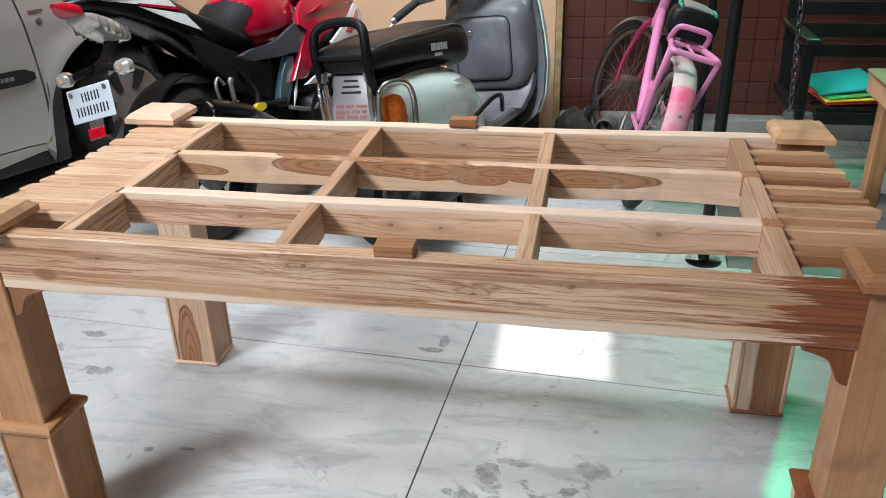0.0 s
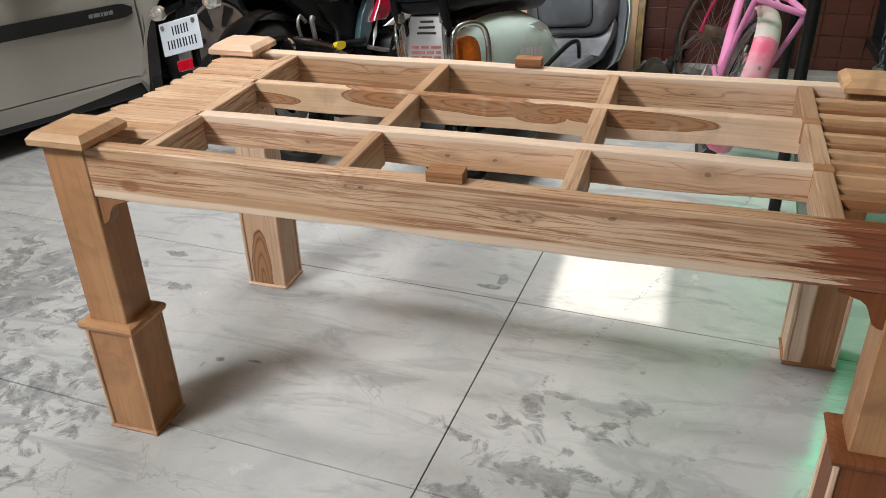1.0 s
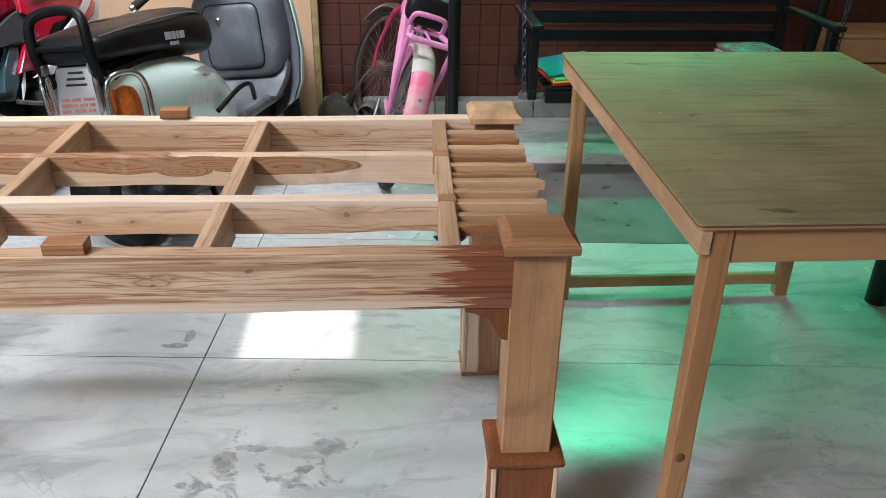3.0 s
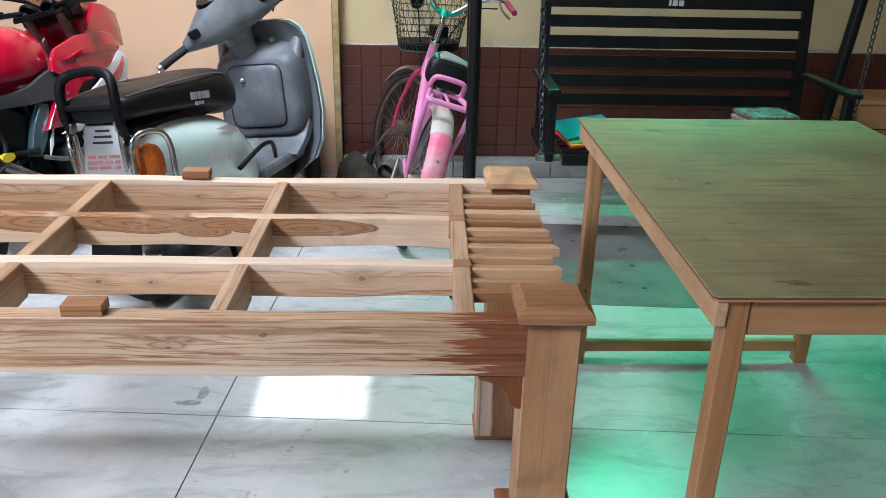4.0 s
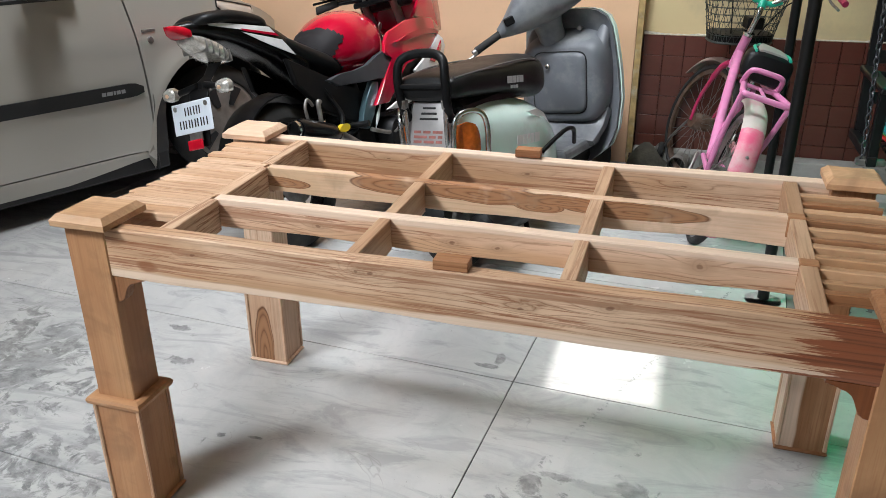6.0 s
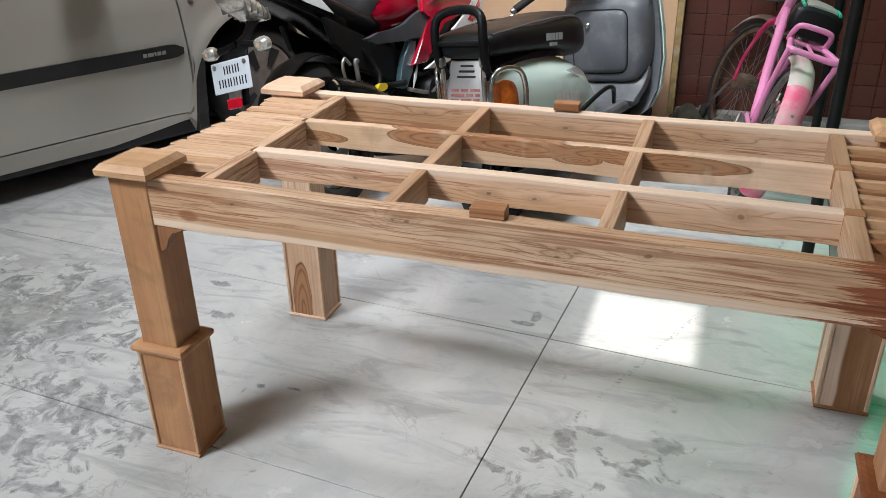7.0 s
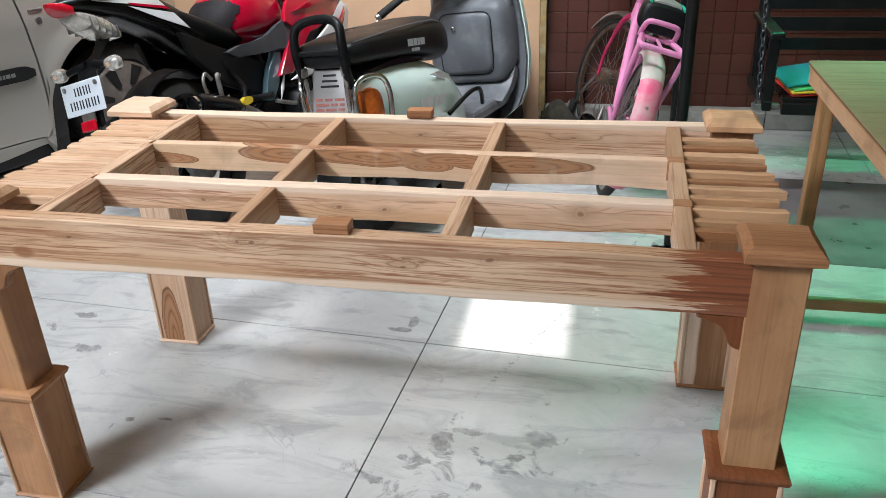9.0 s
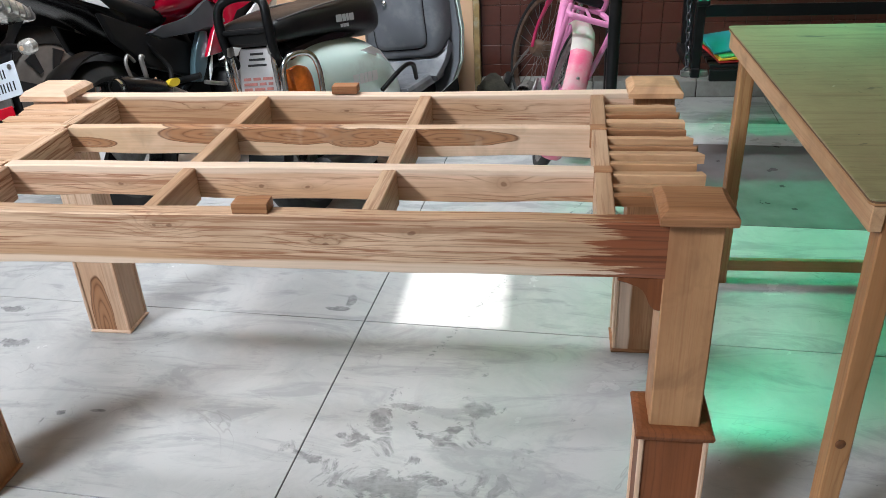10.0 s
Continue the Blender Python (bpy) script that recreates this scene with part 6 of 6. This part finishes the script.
    # saddle
    sd = part("saddle", loft(B(), [((0.075, 0, 0.668), 0.070, 0.046, 3.2), ((0.10, 0, 0.672), 0.088, 0.056, 3.4), ((0.18, 0, 0.678), 0.080, 0.054, 3.0), ((0.27, 0, 0.690), 0.046, 0.040, 2.5), ((0.355, 0, 0.705), 0.020, 0.022, 2.2), ((0.375, 0, 0.705), 0.010, 0.010, 2.0)], sub=4, n=28), M_VINYL, t, "black saddle with silver and green top", smooth=True)
    part("saddle_top", loft(B(), [((0.09, 0, 0.722), 0.052, 0.010, 2.6), ((0.15, 0, 0.728), 0.050, 0.013, 2.6), ((0.26, 0, 0.724), 0.030, 0.012, 2.4), ((0.35, 0, 0.722), 0.013, 0.008, 2.2)], sub=3), M_PANEL, sd, smooth=True)
    for s in (-1, 1):
        rod("saddle_stripe", [(0.085, s * 0.062, 0.722), (0.16, s * 0.062, 0.727), (0.27, s * 0.036, 0.722), (0.35, s * 0.016, 0.722)], 0.006, M_TEAL, sd, n=6)
    rod("seat_post", [(0.25, 0, 0.56), (0.23, 0, 0.69)], 0.012, M_CHROME, t, sub=0)
    # handlebar, stem and grips
    rod("stem", [(0.782, 0, 0.71), (0.762, 0, 0.80), (0.785, 0, 0.845)], 0.012, M_CHROME, t)
    # green reflection on the chrome is put into teal on clamp and bar
    rod("stem_clamp", [(0.772, 0, 0.822), (0.786, 0, 0.850)], 0.017, M_TEAL, t, sub=0)
    rod("bar_sleeve", [(0.782, -0.07, 0.872), (0.786, -0.03, 0.846), (0.786, 0.03, 0.846), (0.782, 0.07, 0.872)], 0.0125, M_TEAL, t)
    rod("handlebar", [(0.62, 0.235, 0.955), (0.70, 0.215, 0.97), (0.76, 0.12, 0.93), (0.785, 0.03, 0.845), (0.785, -0.03, 0.845), (0.76, -0.12, 0.93), (0.70, -0.215, 0.97), (0.62, -0.235, 0.955)], 0.0105, M_CHROME, t)
    for s in (-1, 1):
        rod("grip", [(0.665, s * 0.226, 0.965), (0.555, s * 0.25, 0.94)], 0.0125, M_CRIMSON, t, sub=0)
        rod("brake_lever", [(0.71, s * 0.20, 0.96), (0.65, s * 0.215, 0.93), (0.57, s * 0.24, 0.912)], 0.005, M_STEEL, t)
        rod("brake_cable", [(0.70, s * 0.20, 0.93), (0.92, s * 0.12, 0.86), (0.90, s * 0.02, 0.60)], 0.003, M_BLACK, t)
    # wire basket
    bs = thing_basket(t)
    for o in [bs] + list(bs.children):
        o.data.transform(Matrix.Translation((0.965, 0, 0.66)) @ Matrix.Rotation(radians(14), 4, "Z") @ Matrix.Rotation(radians(-15), 4, "X") @ Matrix.Translation((-0.965, 0, -0.66)))
    # cranks, chain ring, training wheel
    ring = lathe(B(), [(0.055, -0.045), (0.075, -0.045), (0.075, -0.041), (0.055, -0.041)], 28, Matrix.Translation((0.36, 0, 0.255)), closed=True)
    part("chain_ring", ring, M_STEEL, t)
    rod("crank", [(0.36, -0.055, 0.255), (0.43, -0.065, 0.36)], 0.008, M_STEEL, t, sub=0)
    rod("crank", [(0.36, 0.055, 0.255), (0.29, 0.065, 0.15)], 0.008, M_STEEL, t, sub=0)
    part("pedal", bx(0.40, 0.47, -0.15, -0.075, 0.35, 0.37, bev=0.005), M_BLACK, t)
    part("pedal", bx(0.26, 0.33, 0.075, 0.15, 0.14, 0.16, bev=0.005), M_BLACK, t)
    part("chain_guard", prism(B(), [(0.0, 0.31), (0.36, 0.345), (0.44, 0.30), (0.36, 0.32), (0.0, 0.285)], 0.012, "y", -0.06, 0.003, 1), M_PINKG, t)
    rod("training_arm", [(0.97, 0.05, 0.27), (1.05, 0.085, 0.15), (1.12, 0.085, 0.06)], 0.006, M_STEEL, t)
    wheel(t, (1.12, 0.10, 0.045), 0.048, 0.014, M_STEEL, 3, wide=0.016, axle=0.02)


def thing_basket(t):
    bm = B()
    rows = [(0.55, 0.78), (0.70, 0.85), (0.85, 0.93), (1.0, 1.0)]
    cx, z0, z1 = 0.965, 0.66, 0.90
    def ringpts(k, z):
        return oval((cx, 0, z), (1, 0, 0), (0, 1, 0), 0.12 * k, 0.182 * k, 28, 3.0)
    for i in range(9):
        q = i / 8
        tube(bm, ringpts(0.74 + 0.26 * q, z0 + (z1 - z0) * q), 0.0042 if i == 8 else (0.006 if i == 0 else 0.0016), 5, closed=True)
    a, b = ringpts(0.74, z0), ringpts(1.0, z1)
    n = 28
    for k in range(n):
        for d in (2, -2):
            tube(bm, [a[k], b[(k + d) % n]], 0.0013, 4)
    bk = tagged(part("basket", bm, M_WIRE, t, "black wire mesh front basket"), kind="stuff")
    fl = B()
    skin(fl, [[fl.verts.new(p) for p in oval((cx, 0, z), (1, 0, 0), (0, 1, 0), 0.09, 0.136, 28, 3.0)] for z in (z0 - 0.004, z0 + 0.035)])
    part("basket_floor", fl, M_BLACK, bk)
    part("basket_badge", lathe(B(), [(0.001, 0.0), (0.032, 0.0), (0.032, 0.004), (0.001, 0.004)], 24, Matrix.Translation((cx + 0.108, 0.03, 0.85)) @ Matrix.Rotation(radians(90), 4, "Z")), M_BLACK, bk)
    part("bracket", bx(0.80, 0.87, -0.035, 0.035, 0.735, 0.785, bev=0.006), M_BLACK, bk)
    return bk


M_PINK = mat("pink_enamel", (0.72, 0.24, 0.46), 0.32, vary=0.08, scale=10, dirt=(0.45, 0.22, 0.30), dirt_at=0.66, dirt_scale=14)
M_PINKG = mat("faded_pink_mudguard", (0.66, 0.10, 0.20), 0.45, vary=0.12, scale=8, dirt=(0.55, 0.45, 0.42), dirt_at=0.55, dirt_scale=6)
M_CRIMSON = mat("crimson_enamel", (0.42, 0.02, 0.09), 0.35, vary=0.12, scale=12, dirt=(0.3, 0.1, 0.12), dirt_at=0.66, dirt_scale=12)
M_TEAL = mat("teal_tint", (0.02, 0.42, 0.28), 0.35, vary=0.1, scale=20)
M_RUSTY = mat("rusted_rim", (0.20, 0.15, 0.12), 0.5, metal=0.6, vary=0.3, scale=30, dirt=(0.12, 0.06, 0.035), dirt_at=0.52, dirt_scale=14)
M_PALEG = mat("pale_mudguard", (0.50, 0.44, 0.40), 0.6, vary=0.15, scale=14, dirt=(0.62, 0.22, 0.28), dirt_at=0.62, dirt_scale=10)
M_DUSTY = mat("dusty_mudguard", (0.26, 0.22, 0.19), 0.7, vary=0.2, scale=14, dirt=(0.36, 0.20, 0.20), dirt_at=0.6, dirt_scale=12)
M_WIRE = mat("wire_mesh", (0.05, 0.055, 0.05), 0.5, metal=0.4, vary=0.2, scale=40)
bicycle()


# ---- swing bench, its posts, and what lies on it ----
M_IRON = mat("black_iron_paint", (0.006, 0.006, 0.0065), 0.36, vary=0.2, scale=14, bump=0.1, bump_scale=60, dirt=(0.018, 0.018, 0.018), dirt_at=0.66, dirt_scale=8, spec=0.35)


def swing_post(x, y, label, r=0.024, top=2.9, lean=(0, 0)):
    t = thing("swing_post", pose(x, y, 0), label, "post", "posts of the swing stand")
    part("pole", tube(B(), [(0, 0, 0.01), (lean[0], lean[1], top)], r, 20), M_IRON, t, smooth=True)
    part("foot_plate", lathe(B(), [(0.001, 0.0), (0.065, 0.0), (0.065, -0.008), (0.030, -0.016), (0.001, -0.016)], 28, Matrix.Rotation(radians(-90), 4, "X") @ Matrix.Rotation(math.pi, 4, "X")), M_IRON, t, smooth=True)


def swing_bench():
    t = thing("swing_bench", pose(1.86, 2.14, 0), "black iron swing bench with flat back slats, hung on chains", "bench")
    W = 1.225
    lean = 0.09
    zs = [(0.975, 1.028), (0.886, 0.941), (0.793, 0.850), (0.703, 0.760), (0.611, 0.671), (0.528, 0.582)]
    for i, (a, b) in enumerate(zs):
        y = 0.50 + lean * (0.5 - (1.0 - (a + b) / 2))
        s = part("back_slat", bx(0.0, W, y - 0.006, y + 0.006, a, b, bev=0.003), M_IRON, t)
        if i == 0:
            bars(s, Matrix.Translation((0.60, y - 0.0065, 1.001)), 0.070, 0.028, [[2, 1, 4, 1, 4]], M_WHITE, 0.1)
    for x in (-0.006, W + 0.006):
        post = prism(B(), [(0.462, 0.36), (0.492, 0.36), (0.524, 0.62), (0.576, 1.06), (0.552, 1.06), (0.494, 0.62)], 0.048, "x", x, 0.004, 1)
        part("back_post", post, M_IRON, t)
    for x in (-0.028, W + 0.028):
        part("arm_post", bx(x - 0.020, x + 0.020, 0.04, 0.08, 0.38, 0.672, bev=0.005), M_IRON, t)
        part("arm_rest", bx(x - 0.028, x + 0.028, 0.0, 0.50, 0.672, 0.697, bev=0.008, seg=2), M_IRON, t)
        part("side_rail", bx(x - 0.018, x + 0.018, 0.03, 0.50, 0.375, 0.415, bev=0.004), M_IRON, t)
        part("hanger_eye", lathe(B(), [(0.012, -0.004), (0.022, -0.004), (0.022, 0.004), (0.012, 0.004)], 16, Matrix.Translation((x + (-0.030 if x < 0.5 else 0.030), 0.06, 0.392)), closed=True), M_STEEL, t)
        part("hanger_bar", bx(x - 0.055, x + 0.055, 0.045, 0.075, 0.376, 0.400, bev=0.003), M_STEEL, t)
    for k in range(6):
        y = 0.04 + 0.075 * k
        part("seat_slat", bx(0.03, W - 0.03, y, y + 0.055, 0.412, 0.428, bev=0.003), M_IRON, t)
    part("front_rail", bx(0.03, W - 0.03, 0.028, 0.052, 0.36, 0.41, bev=0.004), M_IRON, t)
    part("back_rail", bx(0.03, W - 0.03, 0.455, 0.48, 0.36, 0.41, bev=0.004), M_IRON, t)
    # chains up to the beam
    for x in (-0.058, W + 0.058):
        bm = tube(B(), [(0.0095 * math.cos(q), 0, 0.017 * math.sin(q)) for q in (2 * math.pi * k / 12 for k in range(12))], 0.0034, 6, closed=True)
        first = None
        for k in range(58):
            z = 0.40 + 0.0275 * k
            y = 0.06 + 0.05 * (z - 0.40)
            if first is None:
                first = part("chain_link", bm, M_GUN, t, smooth=True)
                ob = first
            else:
                ob = new("chain_link", first.data)
                ob.parent = t
            ob.location = (x - 0.05 * (z - 0.40) * (1 if x < 0.5 else -1), y, z)
            ob.rotation_euler = (0.05, 0, radians(90 * (k % 2) + 20))


swing_bench()
swing_post(1.453, 1.612, "glossy black iron post on a round foot plate", 0.0205)
swing_post(1.505, 2.62, "black iron post standing behind the bicycle", 0.020, lean=(-0.02, -0.2))
swing_post(3.25, 2.72, "slanting black iron post of the swing stand", 0.03, lean=(0.29, 0.0))
pillar = thing("iron_bollard", pose(2.85, 1.075, 0), "short thick black iron post with a rounded top", "post")
part("shaft", tube(B(), [(0, 0, 0.0), (0, 0, 0.76)], 0.035, 20), M_IRON, pillar, smooth=True)
part("cap", blob(B(), (0, 0, 0.76), 0.045, 0.045, 0.05, 16, 8), M_IRON, pillar, smooth=True)


def crate():
    t = thing("wooden_crate", pose(3.50, 2.78, 0), "low box of pale orange timber boards by the wall", "crate")
    for k in range(4):
        part("board", bx(0, 0.6, 0, 0.02, 0.005 + 0.13 * k, 0.125 + 0.13 * k, bev=0.003), deal["x"], t)
        part("board", bx(0, 0.02, 0.022, 0.30, 0.005 + 0.13 * k, 0.125 + 0.13 * k, bev=0.003), deal["y"], t)
    part("lid", bx(-0.01, 0.61, -0.01, 0.31, 0.518, 0.538, bev=0.003), deal["x"], t)
    part("bottom", bx(0.022, 0.6, 0.022, 0.30, 0.0, 0.02), deal["x"], t)


crate()
beam = thing("swing_beam", pose(0, 0, 0), "black iron top beam that carries the swing", "beam")
part("beam_pipe", tube(B(), [(1.40, 2.26, 2.02), (3.47, 2.26, 2.02)], 0.025, 16), M_IRON, beam, smooth=True)
for x in (1.453, 3.45):
    part("beam_stay", tube(B(), [(x, 1.60, 2.02), (x, 2.62, 2.02)], 0.02, 12), M_IRON, beam, smooth=True)


def folder(x, y, z, tilt, turn, colour, name, label):
    t = thing("file_folder", pose(x, y, z, 0, tilt, turn), label, "folder", "folders on the bench")
    bm = bx(-0.12, 0.12, -0.16, 0.16, 0, 0.010, bev=0.003)
    for v in bm.verts:
        v.co.z += 0.05 * max(0, v.co.x + 0.02) ** 1.2 * 2
    part("cover", bm, mat(name, colour, 0.45, vary=0.1, scale=6), t)


folder(2.03, 2.36, 0.430, 0, 6, (0.55, 0.03, 0.03), "red_card", "red card folder lying on the bench seat")
folder(2.035, 2.35, 0.444, -1, 3, (0.72, 0.48, 0.03), "yellow_card", "yellow card folder on a pile of folders")
folder(2.03, 2.36, 0.458, -3, 8, (0.10, 0.42, 0.12), "green_card", "green card folder on a pile of folders")
folder(2.02, 2.38, 0.474, -6, 2, (0.03, 0.26, 0.32), "teal_card", "teal card folder lifting on top of the pile")


def cloth():
    t = thing("folded_cloth", pose(2.853, 2.42, 0.430, 0, 0, 6), "folded dark red cloth with teal and white pattern", "cloth")
    for k in range(5):
        bm = bx(-0.13 + 0.005 * k, 0.13 - 0.007 * (k % 3), -0.10, 0.10, 0.025 * k, 0.025 * k + 0.023, bev=0.008, seg=2)
        bmesh.ops.subdivide_edges(bm, edges=bm.edges, cuts=2)
        for v in bm.verts:
            v.co.z += 0.004 * noise.noise((v.co.x * 14, v.co.y * 14, k)) if k else 0
        part("fold", bm, (M_CLOTH, M_CLOTH2, M_CLOTH, M_CLOTH2, M_CLOTH)[k], t, smooth=True)


M_CLOTH = mat("patterned_cloth", (0.25, 0.03, 0.04), 0.9, vary=0.3, scale=60, dirt=(0.05, 0.32, 0.33), dirt_at=0.56, dirt_scale=30)
M_CLOTH2 = mat("pale_cloth", (0.55, 0.5, 0.48), 0.9, vary=0.3, scale=60, dirt=(0.30, 0.03, 0.04), dirt_at=0.5, dirt_scale=36)
cloth()


# ---- a dusty heap and an old tin at the foot of the wall ----
M_DUST = mat("dusty_rubble", (0.042, 0.038, 0.026), 0.95, vary=0.4, scale=18, bump=1.0, bump_scale=45, dirt=(0.085, 0.08, 0.062), dirt_at=0.58, dirt_scale=9)
M_TIN = mat("dusty_tin", (0.20, 0.19, 0.175), 0.7, metal=0.3, vary=0.2, scale=20, dirt=(0.12, 0.10, 0.075), dirt_at=0.55, dirt_scale=12)


def dust_heap():
    t = thing("rubble_heap", pose(0.935, 3.03, 0), "low heap of grey-brown dust and rubble against the wall", "rubble")
    bm = B()
    rings = []
    for i in range(9):
        q = i / 8
        row = []
        for k in range(26):
            a = 2 * math.pi * k / 26
            r = (1 - q) ** 0.75
            x, y = 0.125 * r * math.cos(a) - 0.03 * q, 0.095 * r * math.sin(a) + 0.02 * q
            z = 0.002 + 0.165 * q ** 0.85 + (0.034 * noise.noise((x * 16, y * 16, 2.0 + q)) if i else 0)
            row.append(bm.verts.new((x, y, max(0.002, z))))
        rings.append(row)
    skin(bm, rings)
    part("mound", bm, M_DUST, t, smooth=True, sharp=70)
    rnd = random.Random(5)
    for k in range(7):
        x, r = -0.10 + 0.033 * k, rnd.uniform(0.012, 0.024)
        bm = blob(B(), (x, -0.112 - rnd.uniform(0, 0.03), r * 0.7), r * 1.2, r, r * 0.72, 9, 6)
        for v in bm.verts:
            v.co += 0.3 * r * noise.noise_vector(v.co * 40)
        part("lump", bm, M_DUST, t)


def old_tin():
    t = thing("tin_can", pose(1.095, 3.07, 0.052), "dusty open tin lying on its side by the wall", "tin")
    m = Matrix.Rotation(radians(-14), 4, "Z")
    part("shell", lathe(B(), [(0.051, -0.055), (0.052, -0.050), (0.050, 0.055), (0.047, 0.055), (0.048, -0.055)], 28, m, closed=True), M_TIN, t, smooth=True)
    part("base", lathe(B(), [(0.001, 0.048), (0.0475, 0.048), (0.0475, 0.053), (0.001, 0.053)], 28, m), M_TIN, t)


dust_heap()
old_tin()


# ---- floor slabs and wall tiles, piece by piece ----
def slabs():
    rot = math.atan(-0.055)
    m = Matrix.Translation((0.690, 0.810, 0)) @ Matrix.Rotation(rot, 4, "Z")
    rows = [(-5.6, -4.8), (-4.8, -4.0), (-4.0, -3.2), (-3.2, -2.4), (-2.4, -1.6), (-1.6, -0.8), (-0.8, 0.0), (0.0, 0.8), (0.8, 1.66), (1.66, 1.965), (1.965, 2.7)]
    gap = 0.0018
    for r, (y0, y1) in enumerate(rows):
        cut = [-6.2, -4.8, -2.4, 0.0, 2.4, 4.8] if r != 9 else [-6.2, -4.0, -2.6, -1.2, 0.2, 1.6, 3.0, 4.8]
        # extra cut where the slabs coloured for the dim band begin
        if r == 8:
            cut = [-6.2, -4.8, -2.4, 0.0, 0.80, 2.4, 4.8]
        if r == 10:
            cut = [-6.2, -4.8, -2.4, -0.8, 0.45, 1.55, 2.6, 4.8]
        for i in range(len(cut) - 1):
            bm = bx(cut[i] + gap, cut[i + 1] - gap, y0 + gap, y1 - gap, -0.02, 0.0, bev=0.0006)
            bmesh.ops.transform(bm, matrix=m, verts=bm.verts)
            part("slab", bm, M_STRIP if r == 9 else M_DARK if r == 8 and i >= 4 else M_SLAB, floor)


slabs()

dado = structure("wall_dado", bx(0.836, 5.19, WALL_Y - 0.010, WALL_Y - 0.0025, 0.085, 0.700), M_GROUT2, "dado of square dark brown glazed tiles", "wall tiles")
pitch = 0.1085
tile_mesh = None
for i in range(40):
    for j in range(6):
        x, z = 0.838 + pitch * i, 0.703 - pitch * (j + 1)
        if z < 0.05:
            continue
        if tile_mesh is None:
            t = part("tile", bx(0.0015, pitch - 0.0015, -0.006, 0, 0.0015, pitch - 0.0015, bev=0.0012), M_TILE, dado)
            tile_mesh = t.data
        else:
            t = new("tile", tile_mesh)
            t.parent = dado
        t.location = (x, WALL_Y - 0.010, z)
        t.rotation_euler = (random.uniform(-0.008, 0.008), 0, random.uniform(-0.008, 0.008))
edge = B()
rings = []
for i in range(401):
    x = 0.838 + 4.3 * i / 400
    h = 0.004 + 0.020 * max(0, noise.noise((x * 9, 2.2, 0.4))) + 0.006 * max(0, noise.noise((x * 47, 5.2, 0.4)))
    rings.append([edge.verts.new((x, WALL_Y - y, 0.7035 + z)) for y, z in ((0.001, 0), (0.0135, 0), (0.0125, h * 0.7), (0.001, h))])
skin(edge, rings)
part("plaster_edge", edge, mat("rough_plaster", (0.52, 0.48, 0.40), 0.9, vary=0.2, scale=60, bump=0.4, bump_scale=120), dado, "ragged pale plaster line on top of the tiles")
skirt = structure("baseboard", bx(0.82, 5.19, WALL_Y - 0.12, WALL_Y - 0.011, -0.002, 0.06), M_GROUT2, "pale stone skirting ledge under the tiles", "skirting")
x = 0.84
for w in (0.62, 0.55, 0.72, 0.6, 0.7, 0.6, 0.55):
    part("stone", bx(x + 0.002, x + w - 0.002, WALL_Y - 0.128, WALL_Y - 0.012, 0.0, 0.092, bev=0.006, seg=2), M_PLINTH, skirt)
    x += w
